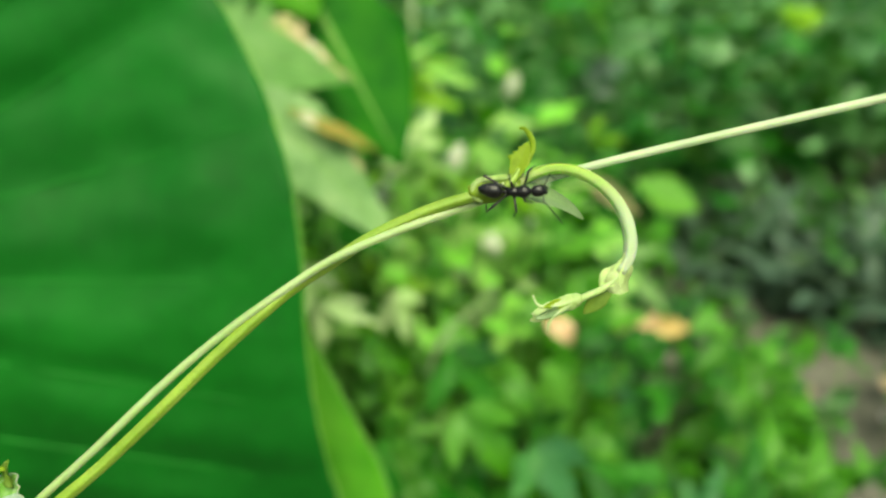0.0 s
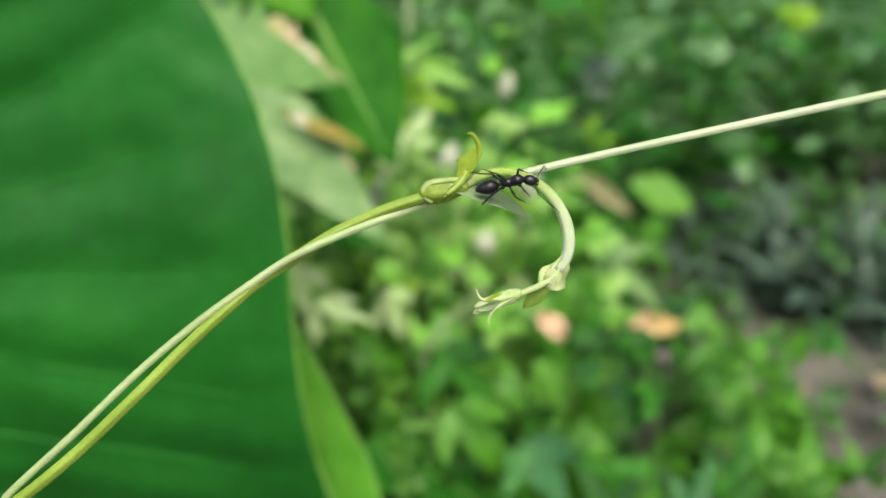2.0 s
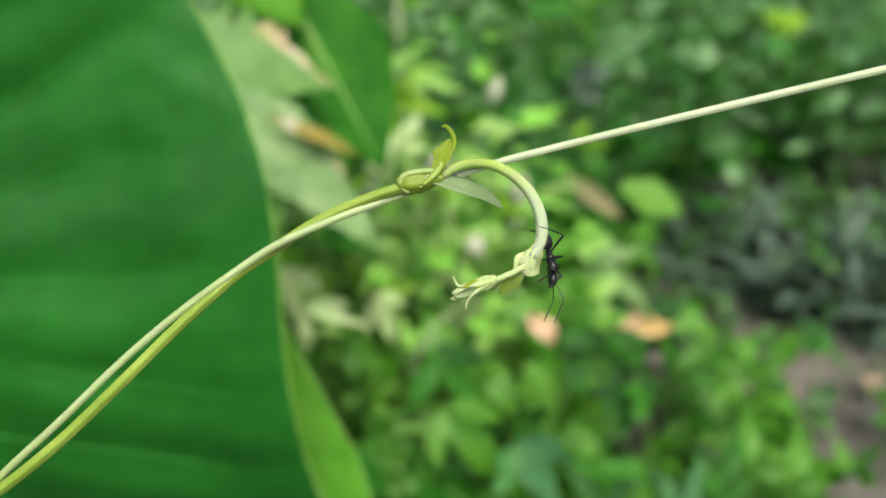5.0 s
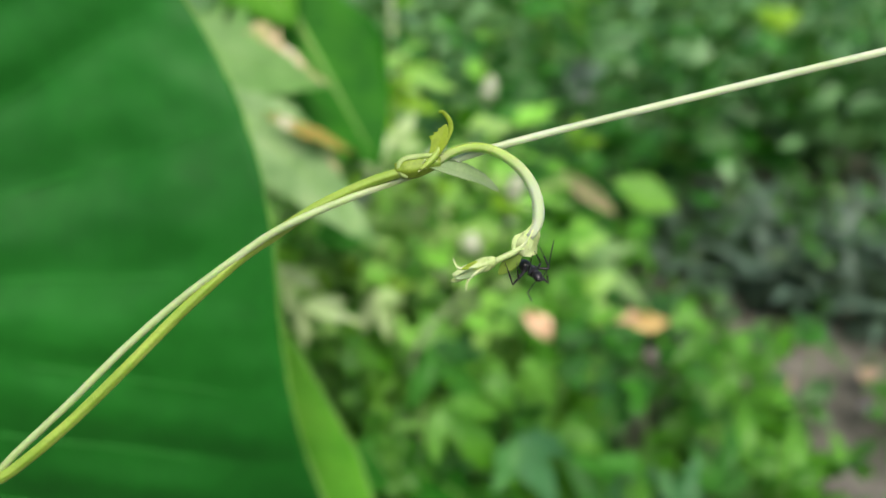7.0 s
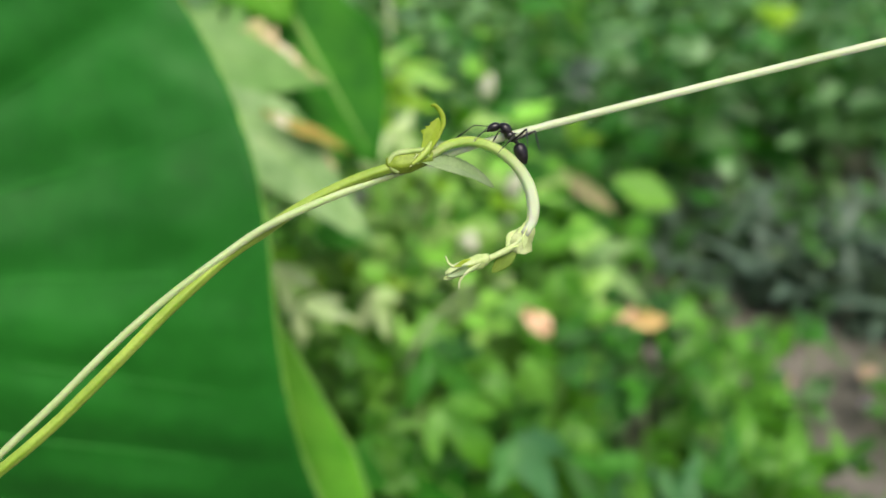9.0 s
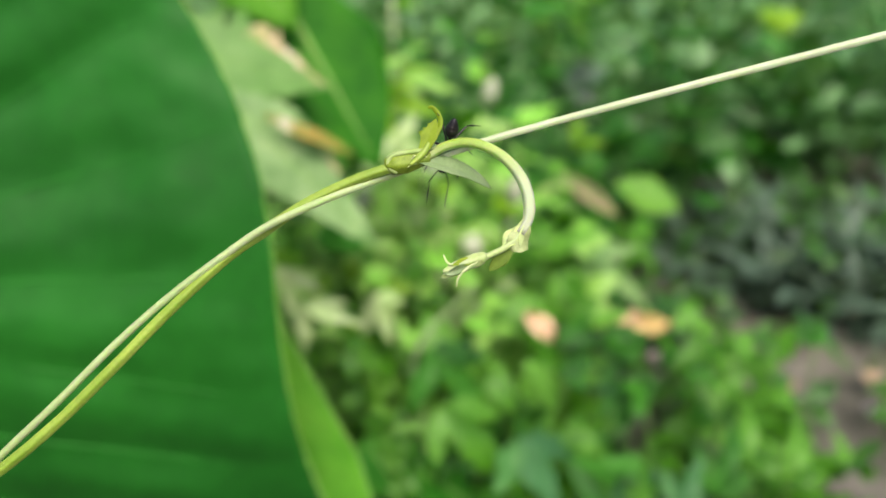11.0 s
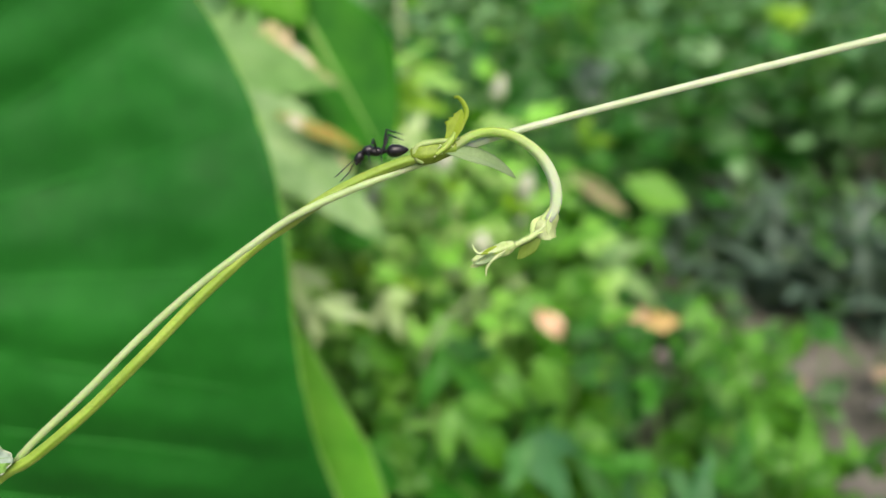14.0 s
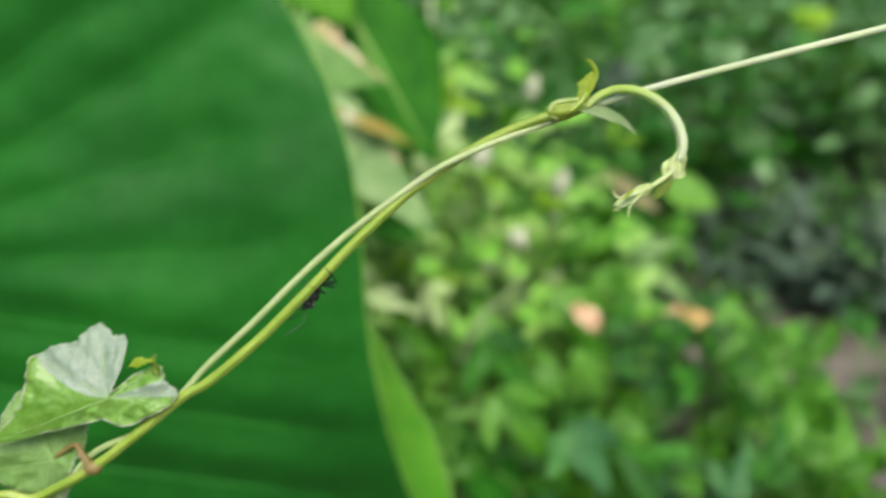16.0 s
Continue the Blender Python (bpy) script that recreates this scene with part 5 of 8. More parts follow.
def motions():
    walk(ant, [
        (0, pose(-0.00179, 0.09084, 0.52001, 76.3, -1.9, 0.9)),
        (0.5, pose(-0.00076, 0.09074, 0.51981, 73.5, -2.0, 0.9)),
        (1, pose(-0.00003, 0.09105, 0.52046, 64.0, -15.1, 7.2)),
        (1.5, pose(0.00156, 0.09143, 0.52105, 58.0, -20.1, 9.8)),
        (2, pose(0.00377, 0.0918, 0.52114, 56.0, -12.8, 6.1)),
        (2.5, pose(0.00555, 0.09222, 0.52178, 47.9, -10.7, 5.1)),
        (3, pose(0.0077, 0.09244, 0.52013, 64.6, 30.7, 18.2)),
        (3.25, pose(0.00771, 0.09202, 0.5184, 90.0, 35.1, -7.6)),
        (3.5, pose(0.00772, 0.09159, 0.51667, 113.4, 48.2, -31.5)),
        (3.75, pose(0.00883, 0.09225, 0.51594, 159.8, 40.0, -23.0)),
        (4, pose(0.01028, 0.09297, 0.51415, 172.5, 54.6, 19.3)),
        (4.1, pose(0.0106, 0.09254, 0.51359, -153.4, 46.5, -6.1)),
        (4.2, pose(0.01091, 0.09211, 0.51303, -119.3, 49.1, -32.6)),
        (4.9, pose(0.01241, 0.09025, 0.51047, -91.3, 62.0, -61.3)),
        (5.5, pose(0.01112, 0.08774, 0.50673, 48.6, 124.3, 43.1)),
        (6, pose(0.00812, 0.08672, 0.50527, 25.9, 172.7, 52.1)),
        (6.3, pose(0.00749, 0.08673, 0.5053, 15.1, 176.3, 55.8)),
        (6.5, pose(0.00945, 0.08687, 0.50653, 16.7, -174.2, 75.1)),
        (7, pose(0.01024, 0.08723, 0.50745, 166.8, -15.2, -73.9)),
        (7.15, pose(0.01118, 0.08765, 0.50725, 171.2, -30.5, -52.3)),
        (7.3, pose(0.01162, 0.08789, 0.50779, 151.4, -28.2, 14.5)),
        (7.5, pose(0.01263, 0.08823, 0.5085, 146.1, -26.4, 13.4)),
        (8, pose(0.0141, 0.09007, 0.51246, 127.4, -54.4, 40.6)),
        (8.5, pose(0.01305, 0.09267, 0.5185, 57.8, -61.9, 119.2)),
        (9, pose(0.00804, 0.09441, 0.52247, 24.6, -40.0, 157.0)),
        (9.2, pose(0.00593, 0.09472, 0.52242, 21.0, -22.8, 168.7)),
        (9.8, pose(0.00208, 0.0958, 0.52286, 46.8, 1.5, -179.3)),
        (10.6, pose(0.00048, 0.09626, 0.52148, -65.9, 127.3, 37.8)),
        (11.3, pose(0.0012, 0.09556, 0.51972, -10.0, 70.2, 81.4)),
        (11.5, pose(0.00148, 0.09689, 0.51963, -38.9, 64.3, 57.9)),
        (12, pose(0.00167, 0.09468, 0.51809, 25.4, 117.9, 118.3)),
        (12.5, pose(0.00409, 0.09462, 0.5167, -114.0, 68.2, -15.9)),
        (12.75, pose(0.00204, 0.09428, 0.51722, -16.5, 118.0, 61.2)),
        (13, pose(-0.00051, 0.09463, 0.51845, -33.0, 163.0, 8.2)),
        (13.25, pose(-0.00314, 0.0949, 0.51925, -74.9, 160.3, 9.6)),
        (13.5, pose(-0.00598, 0.09631, 0.5201, 23.3, 17.7, 138.7)),
        (14, pose(-0.0119, 0.09341, 0.51938, 25.0, 3.3, -178.5)),
        (14.5, pose(-0.01998, 0.09185, 0.51626, 25.4, 10.1, -175.2)),
        (15, pose(-0.02848, 0.08953, 0.51128, 26.2, 16.7, -172.0)),
        (15.5, pose(-0.0368, 0.08725, 0.50405, 45.0, 22.0, -169.2)),
        (15.75, pose(-0.03929, 0.08561, 0.49863, -58.3, 136.8, 26.0)),
        (16, pose(-0.04088, 0.08369, 0.49499, 12.8, 128.2, 36.3)),
    ])
    walk(ANT_PARTS['head'], [(0, pose(0.0015, 0, 0, 0.0, 0.8, 3.8)), (0.5, pose(0.0015, 0, 0, 0.0, 0.9, 6.0)), (1, pose(0.0015, 0, 0, 0.0, 0.0, -3.4)), (1.5, pose(0.0015, 0, 0, -0.4, 1.9, -21.1)), (2, pose(0.0015, 0, 0, -0.8, 3.6, -25.9)), (2.5, pose(0.0015, 0, 0, -5.2, 12.1, -46.1)), (3, pose(0.0015, 0, 0, 6.5, -23.3, -30.7)), (3.5, pose(0.0015, 0, 0, 3.9, 27.7, 15.7)), (4, pose(0.0015, 0, 0, 15.1, 42.8, 37.3)), (4.45, pose(0.0015, 0, 0, 0.0, 14.0, 0.0)), (4.7, pose(0.0015, 0, 0, 0.0, 14.0, 0.0)), (4.95, pose(0.0015, 0, 0, 0.0, 14.0, 0.0)), (5.2, pose(0.0015, 0, 0, 0.0, 14.0, 0.0)), (5.45, pose(0.0015, 0, 0, 0.0, 14.0, 0.0)), (5.7, pose(0.0015, 0, 0, 0.0, 14.0, 0.0)), (5.95, pose(0.0015, 0, 0, 0.0, 14.0, 0.0)), (6.2, pose(0.0015, 0, 0, 0.0, 14.0, 0.0)), (6.5, pose(0.0015, 0, 0, -0.5, -24.8, 2.3)), (7, pose(0.0015, 0, 0, 0.0, -29.4, -0.0)), (7.25, pose(0.0015, 0, 0, 0.8, 21.4, 4.0)), (7.5, pose(0.0015, 0, 0, 13.0, 71.7, 17.9)), (8, pose(0.0015, 0, 0, 11.0, 68.8, 15.9)), (8.5, pose(0.0015, 0, 0, 11.3, 69.6, 16.3)), (9, pose(0.0015, 0, 0, 10.9, 62.7, 17.7)), (9.45, pose(0.0015, 0, 0, 0.0, 14.0, 0.0)), (9.7, pose(0.0015, 0, 0, 0.0, 14.0, 0.0)), (9.95, pose(0.0015, 0, 0, 0.0, 14.0, 0.0)), (10.2, pose(0.0015, 0, 0, 0.0, 14.0, 0.0)), (10.45, pose(0.0015, 0, 0, 0.0, 14.0, 0.0)), (10.7, pose(0.0015, 0, 0, 0.0, 14.0, 0.0)), (10.95, pose(0.0015, 0, 0, 0.0, 14.0, 0.0)), (11.2, pose(0.0015, 0, 0, 0.0, 14.0, 0.0)), (11.5, pose(0.0015, 0, 0, 18.1, 52.7, 35.6)), (12, pose(0.0015, 0, 0, 0.0, -0.0, 8.9)), (12.5, pose(0.0015, 0, 0, 1.2, 17.3, 7.7)), (13, pose(0.0015, 0, 0, 0.0, -1.3, -2.3)), (13.5, pose(0.0015, 0, 0, 20.1, 52.8, 39.3)), (14, pose(0.0015, 0, 0, 0.0, 54.2, 0.0)), (14.5, pose(0.0015, 0, 0, 0.0, 44.8, 0.0)), (15, pose(0.0015, 0, 0, 0.0, 49.1, 0.0)), (15.5, pose(0.0015, 0, 0, -3.9, 34.0, -12.6)), (16, pose(0.0015, 0, 0, 0.9, 13.3, 8.0))])
    walk(ANT_PARTS['gaster'], [(0, pose(-0.00175, 0, -0.00012, 0.2, -1.9, -9.8)), (0.5, pose(-0.00175, 0, -0.00012, 0.3, -2.2, -14.6)), (1, pose(-0.00175, 0, -0.00012, 0.0, 0.0, -20.5)), (1.5, pose(-0.00175, 0, -0.00012, -0.4, 1.9, -21.1)), (2, pose(-0.00175, 0, -0.00012, -0.0, 0.0, -0.3)), (2.5, pose(-0.00175, 0, -0.00012, -0.0, -0.1, 0.5)), (3, pose(-0.00175, 0, -0.00012, -0.5, -28.0, 1.9)), (3.5, pose(-0.00175, 0, -0.00012, 1.5, -18.0, -9.6)), (4, pose(-0.00175, 0, -0.00012, -1.2, -4.3, 30.9)), (4.45, pose(-0.00175, 0, -0.00012, 0.0, -14.0, 0.0)), (4.7, pose(-0.00175, 0, -0.00012, 0.0, -14.0, 0.0)), (4.95, pose(-0.00175, 0, -0.00012, 0.0, -14.0, 0.0)), (5.2, pose(-0.00175, 0, -0.00012, 0.0, -14.0, 0.0)), (5.45, pose(-0.00175, 0, -0.00012, 0.0, -14.0, 0.0)), (5.7, pose(-0.00175, 0, -0.00012, 0.0, -14.0, 0.0)), (5.95, pose(-0.00175, 0, -0.00012, 0.0, -14.0, 0.0)), (6.2, pose(-0.00175, 0, -0.00012, 0.0, -14.0, 0.0)), (6.5, pose(-0.00175, 0, -0.00012, 0.1, -7.7, -1.7)), (7, pose(-0.00175, 0, -0.00012, -0.0, -1.1, 3.4)), (7.5, pose(-0.00175, 0, -0.00012, 0.4, -21.5, -2.3)), (8, pose(-0.00175, 0, -0.00012, 0.6, -24.3, -2.8)), (8.5, pose(-0.00175, 0, -0.00012, 1.6, -37.7, -4.6)), (9, pose(-0.00175, 0, -0.00012, 0.8, -22.9, -3.8)), (9.45, pose(-0.00175, 0, -0.00012, 0.0, -14.0, 0.0)), (9.7, pose(-0.00175, 0, -0.00012, 0.0, -14.0, 0.0)), (9.95, pose(-0.00175, 0, -0.00012, 0.0, -14.0, 0.0)), (10.2, pose(-0.00175, 0, -0.00012, 0.0, -14.0, 0.0)), (10.45, pose(-0.00175, 0, -0.00012, 0.0, -14.0, 0.0)), (10.7, pose(-0.00175, 0, -0.00012, 0.0, -14.0, 0.0)), (10.95, pose(-0.00175, 0, -0.00012, 0.0, -14.0, 0.0)), (11.2, pose(-0.00175, 0, -0.00012, 0.0, -14.0, 0.0)), (11.5, pose(-0.00175, 0, -0.00012, -0.1, -2.9, 4.3)), (12, pose(-0.00175, 0, -0.00012, 0.0, 0.0, -7.9)), (12.5, pose(-0.00175, 0, -0.00012, -3.7, 15.7, -26.3)), (13, pose(-0.00175, 0, -0.00012, 0.5, -6.0, -10.2)), (13.5, pose(-0.00175, 0, -0.00012, 7.8, 19.6, 43.0)), (14, pose(-0.00175, 0, -0.00012, 0.0, 1.1, 0.0)), (14.5, pose(-0.00175, 0, -0.00012, -0.0, -1.4, 0.0)), (15, pose(-0.00175, 0, -0.00012, -0.0, -17.1, 0.0)), (15.5, pose(-0.00175, 0, -0.00012, -0.0, 3.9, -1.3)), (16, pose(-0.00175, 0, -0.00012, 0.1, 4.2, 2.5))])
    walk(ANT_PARTS['LF'], [(0, pose(0.0007, 0.00026, -0.00032, 3.3, 4.3, 74.5)), (0.5, pose(0.0007, 0.00026, -0.00032, 2.8, 3.2, 83.2)), (0.75, pose(0.0007, 0.00026, -0.00032, -19.0, -31.3, 61.6)), (1, pose(0.0007, 0.00026, -0.00032, -34.3, -70.6, 47.1)), (1.5, pose(0.0007, 0.00026, -0.00032, -50.9, -73.0, 65.5)), (2, pose(0.0007, 0.00026, -0.00032, -43.6, -63.6, 65.6)), (2.5, pose(0.0007, 0.00026, -0.00032, -42.9, -80.7, 49.6)), (3, pose(0.0007, 0.00026, -0.00032, 79.6, -131.3, -41.4)), (3.5, pose(0.0007, 0.00026, -0.00032, -10.8, -15.7, 68.9)), (4, pose(0.0007, 0.00026, -0.00032, 79.5, -113.4, -57.3)), (4.45, pose(0.0007, 0.00026, -0.00032, -7.0, -18.9, 40.6)), (4.7, pose(0.0007, 0.00026, -0.00032, -9.2, -18.9, 51.9)), (4.95, pose(0.0007, 0.00026, -0.00032, -10.3, -18.9, 56.9)), (5.2, pose(0.0007, 0.00026, -0.00032, -6.5, -18.9, 37.5)), (5.45, pose(0.0007, 0.00026, -0.00032, -11.8, -18.9, 63.9)), (5.7, pose(0.0007, 0.00026, -0.00032, -7.0, -18.9, 40.6)), (5.95, pose(0.0007, 0.00026, -0.00032, -9.2, -18.9, 51.9)), (6.2, pose(0.0007, 0.00026, -0.00032, -10.3, -18.9, 56.9)), (6.5, pose(0.0007, 0.00026, -0.00032, -7.3, -18.9, 42.0)), (7, pose(0.0007, 0.00026, -0.00032, -6.3, -18.9, 36.9)), (7.5, pose(0.0007, 0.00026, -0.00032, 27.6, 48.6, 57.0)), (7.75, pose(0.0007, 0.00026, -0.00032, 8.0, 11.1, 71.4)), (8, pose(0.0007, 0.00026, -0.00032, -20.9, -18.2, 98.0)), (8.5, pose(0.0007, 0.00026, -0.00032, -1.6, -1.6, 91.0)), (9, pose(0.0007, 0.00026, -0.00032, 9.8, 11.3, 81.5)), (9.45, pose(0.0007, 0.00026, -0.00032, -7.0, -18.9, 40.6)), (9.7, pose(0.0007, 0.00026, -0.00032, -9.2, -18.9, 51.9)), (9.95, pose(0.0007, 0.00026, -0.00032, -10.3, -18.9, 56.9)), (10.2, pose(0.0007, 0.00026, -0.00032, -6.5, -18.9, 37.5)), (10.45, pose(0.0007, 0.00026, -0.00032, -11.8, -18.9, 63.9)), (10.7, pose(0.0007, 0.00026, -0.00032, -7.0, -18.9, 40.6)), (10.95, pose(0.0007, 0.00026, -0.00032, -9.2, -18.9, 51.9)), (11.2, pose(0.0007, 0.00026, -0.00032, -10.3, -18.9, 56.9)), (11.5, pose(0.0007, 0.00026, -0.00032, -7.3, -18.9, 42.0)), (12, pose(0.0007, 0.00026, -0.00032, -17.3, -51.0, 35.4)), (12.5, pose(0.0007, 0.00026, -0.00032, -12.1, -40.5, 32.0)), (13, pose(0.0007, 0.00026, -0.00032, -11.7, -18.9, 63.5)), (13.5, pose(0.0007, 0.00026, -0.00032, -57.9, -19.7, 145.1)), (14, pose(0.0007, 0.00026, -0.00032, -3.9, -3.9, 90.8)), (14.5, pose(0.0007, 0.00026, -0.00032, 23.6, 25.9, 84.4)), (15, pose(0.0007, 0.00026, -0.00032, 35.4, 36.1, 88.9)), (15.5, pose(0.0007, 0.00026, -0.00032, -11.7, -18.9, 63.5)), (16, pose(0.0007, 0.00026, -0.00032, -10.6, -18.9, 58.4))])
    for ob in (ANT_PARTS['LFs'], ANT_PARTS['LFt']):
        walk(ob, [(0, pose(0.0019, 0, 0, 20.9, 60.5, -43.4)), (0.5, pose(0.0019, 0, 0, 28.4, 61.6, -40.3)), (1, pose(0.0019, 0, 0, 9.8, 122.6, -6.9)), (1.5, pose(0.0019, 0, 0, 10.4, 141.2, -11.2)), (2, pose(0.0019, 0, 0, 28.9, 140.5, -4.7)), (2.5, pose(0.0019, 0, 0, 8.4, 151.4, -2.6)), (3, pose(0.0019, 0, 0, 57.7, 149.4, 8.0)), (3.5, pose(0.0019, 0, 0, 102.9, 136.1, 7.4)), (4, pose(0.0019, 0, 0, 65.4, 162.7, 38.1)), (4.45, pose(0.0019, 0, 0, 15.3, 85.9, -17.2)), (4.7, pose(0.0019, 0, 0, 54.8, 86.0, 14.7)), (4.95, pose(0.0019, 0, 0, 71.5, 85.6, 27.9)), (5.2, pose(0.0019, 0, 0, 5.8, 85.7, -24.6)), (5.45, pose(0.0019, 0, 0, 91.3, 84.7, 42.9)), (5.7, pose(0.0019, 0, 0, 15.3, 85.9, -17.2)), (5.95, pose(0.0019, 0, 0, 54.8, 86.0, 14.7)), (6.2, pose(0.0019, 0, 0, 71.5, 85.6, 27.9)), (6.5, pose(0.0019, 0, 0, 19.7, 86.0, -13.7)), (7, pose(0.0019, 0, 0, 4.0, 85.7, -26.0)), (7.5, pose(0.0019, 0, 0, 32.7, 55.0, -4.0)), (7.75, pose(0.0019, 0, 0, -53.7, 71.3, -130.1)), (8, pose(0.0019, 0, 0, 109.7, 145.8, -9.8)), (8.25, pose(0.0019, 0, 0, -15.8, 85.6, -90.0)), (8.5, pose(0.0019, 0, 0, 56.9, 35.5, 27.7)), (8.75, pose(0.0019, 0, 0, 60.0, 72.0, -18.7)), (9, pose(0.0019, 0, 0, 129.9, 116.5, 6.2)), (9.22, pose(0.0019, 0, 0, 115.4, 103.7, 38.0)), (9.45, pose(0.0019, 0, 0, 15.3, 85.9, -17.2)), (9.7, pose(0.0019, 0, 0, 54.8, 86.0, 14.7)), (9.95, pose(0.0019, 0, 0, 71.5, 85.6, 27.9)), (10.2, pose(0.0019, 0, 0, 5.8, 85.7, -24.6)), (10.45, pose(0.0019, 0, 0, 91.3, 84.7, 42.9)), (10.7, pose(0.0019, 0, 0, 15.3, 85.9, -17.2)), (10.95, pose(0.0019, 0, 0, 54.8, 86.0, 14.7)), (11.2, pose(0.0019, 0, 0, 71.5, 85.6, 27.9)), (11.5, pose(0.0019, 0, 0, 19.7, 86.0, -13.7)), (11.75, pose(0.0019, 0, 0, 95.1, 46.0, 82.5)), (12, pose(0.0019, 0, 0, 83.8, 4.0, 99.6)), (12.5, pose(0.0019, 0, 0, 112.9, 30.5, 114.3)), (13, pose(0.0019, 0, 0, 90.2, 84.8, 42.1)), (13.25, pose(0.0019, 0, 0, 131.3, 49.7, 57.5)), (13.5, pose(0.0019, 0, 0, 149.5, 16.3, 43.5)), (14, pose(0.0019, 0, 0, 66.7, 49.2, 20.5)), (14.5, pose(0.0019, 0, 0, 17.8, 19.0, -9.4)), (15, pose(0.0019, 0, 0, -7.1, 1.2, 12.9)), (15.25, pose(0.0019, 0, 0, 16.1, 42.5, -3.8)), (15.5, pose(0.0019, 0, 0, 90.2, 84.8, 42.1)), (16, pose(0.0019, 0, 0, 76.0, 85.5, 31.5))])
    walk(ANT_PARTS['LM'], [(0, pose(-0.0004, 0.00026, -0.00034, -81.2, -58.2, 114.0)), (0.5, pose(-0.0004, 0.00026, -0.00034, -36.9, -33.4, 96.1)), (1, pose(-0.0004, 0.00026, -0.00034, -73.4, -52.1, 113.5)), (1.5, pose(-0.0004, 0.00026, -0.00034, 79.9, -112.2, -58.8)), (2, pose(-0.0004, 0.00026, -0.00034, 80.3, -136.6, -37.2)), (2.5, pose(-0.0004, 0.00026, -0.00034, -34.1, -34.6, 89.2)), (3, pose(-0.0004, 0.00026, -0.00034, -58.4, -39.0, 115.3)), (3.25, pose(-0.0004, 0.00026, -0.00034, -35.4, -69.5, 49.4)), (3.5, pose(-0.0004, 0.00026, -0.00034, 33.2, -54.9, -59.7)), (4, pose(-0.0004, 0.00026, -0.00034, -88.5, -107.4, 71.2)), (4.22, pose(-0.0004, 0.00026, -0.00034, -49.1, -65.2, 71.0)), (4.45, pose(-0.0004, 0.00026, -0.00034, -31.8, -27.1, 99.6)), (4.7, pose(-0.0004, 0.00026, -0.00034, -26.3, -27.1, 88.2)), (4.95, pose(-0.0004, 0.00026, -0.00034, -24.2, -27.1, 83.3)), (5.2, pose(-0.0004, 0.00026, -0.00034, -33.5, -27.1, 102.7)), (5.45, pose(-0.0004, 0.00026, -0.00034, -21.4, -27.1, 76.2)), (5.7, pose(-0.0004, 0.00026, -0.00034, -31.8, -27.1, 99.6)), (5.95, pose(-0.0004, 0.00026, -0.00034, -26.3, -27.1, 88.2)), (6.2, pose(-0.0004, 0.00026, -0.00034, -24.2, -27.1, 83.3)), (6.5, pose(-0.0004, 0.00026, -0.00034, -19.1, -30.3, 63.7)), (7, pose(-0.0004, 0.00026, -0.00034, -66.2, -57.6, 99.6)), (7.5, pose(-0.0004, 0.00026, -0.00034, -48.3, -59.9, 75.8)), (8, pose(-0.0004, 0.00026, -0.00034, -47.7, -48.5, 88.9)), (8.5, pose(-0.0004, 0.00026, -0.00034, -57.3, -47.0, 103.0)), (9, pose(-0.0004, 0.00026, -0.00034, -31.1, -27.1, 98.2)), (9.45, pose(-0.0004, 0.00026, -0.00034, -31.8, -27.1, 99.6)), (9.7, pose(-0.0004, 0.00026, -0.00034, -26.3, -27.1, 88.2)), (9.95, pose(-0.0004, 0.00026, -0.00034, -24.2, -27.1, 83.3)), (10.2, pose(-0.0004, 0.00026, -0.00034, -33.5, -27.1, 102.7)), (10.45, pose(-0.0004, 0.00026, -0.00034, -21.4, -27.1, 76.2)), (10.7, pose(-0.0004, 0.00026, -0.00034, -31.8, -27.1, 99.6)), (10.95, pose(-0.0004, 0.00026, -0.00034, -26.3, -27.1, 88.2)), (11.2, pose(-0.0004, 0.00026, -0.00034, -24.2, -27.1, 83.3)), (11.5, pose(-0.0004, 0.00026, -0.00034, -31.1, -27.1, 98.2)), (12, pose(-0.0004, 0.00026, -0.00034, -33.9, -27.1, 103.3)), (12.5, pose(-0.0004, 0.00026, -0.00034, -27.1, -27.1, 90.0)), (13, pose(-0.0004, 0.00026, -0.00034, -21.6, -27.1, 76.7)), (13.25, pose(-0.0004, 0.00026, -0.00034, -71.4, -55.8, 107.3)), (13.5, pose(-0.0004, 0.00026, -0.00034, 32.9, -133.0, -14.6)), (14, pose(-0.0004, 0.00026, -0.00034, -44.3, -58.3, 72.3)), (14.25, pose(-0.0004, 0.00026, -0.00034, -7.1, -15.0, 50.6)), (14.5, pose(-0.0004, 0.00026, -0.00034, 17.0, 30.8, 56.9)), (15, pose(-0.0004, 0.00026, -0.00034, -27.1, -27.1, 90.0)), (15.5, pose(-0.0004, 0.00026, -0.00034, -21.6, -27.1, 76.7)), (16, pose(-0.0004, 0.00026, -0.00034, -23.6, -27.1, 81.8))])
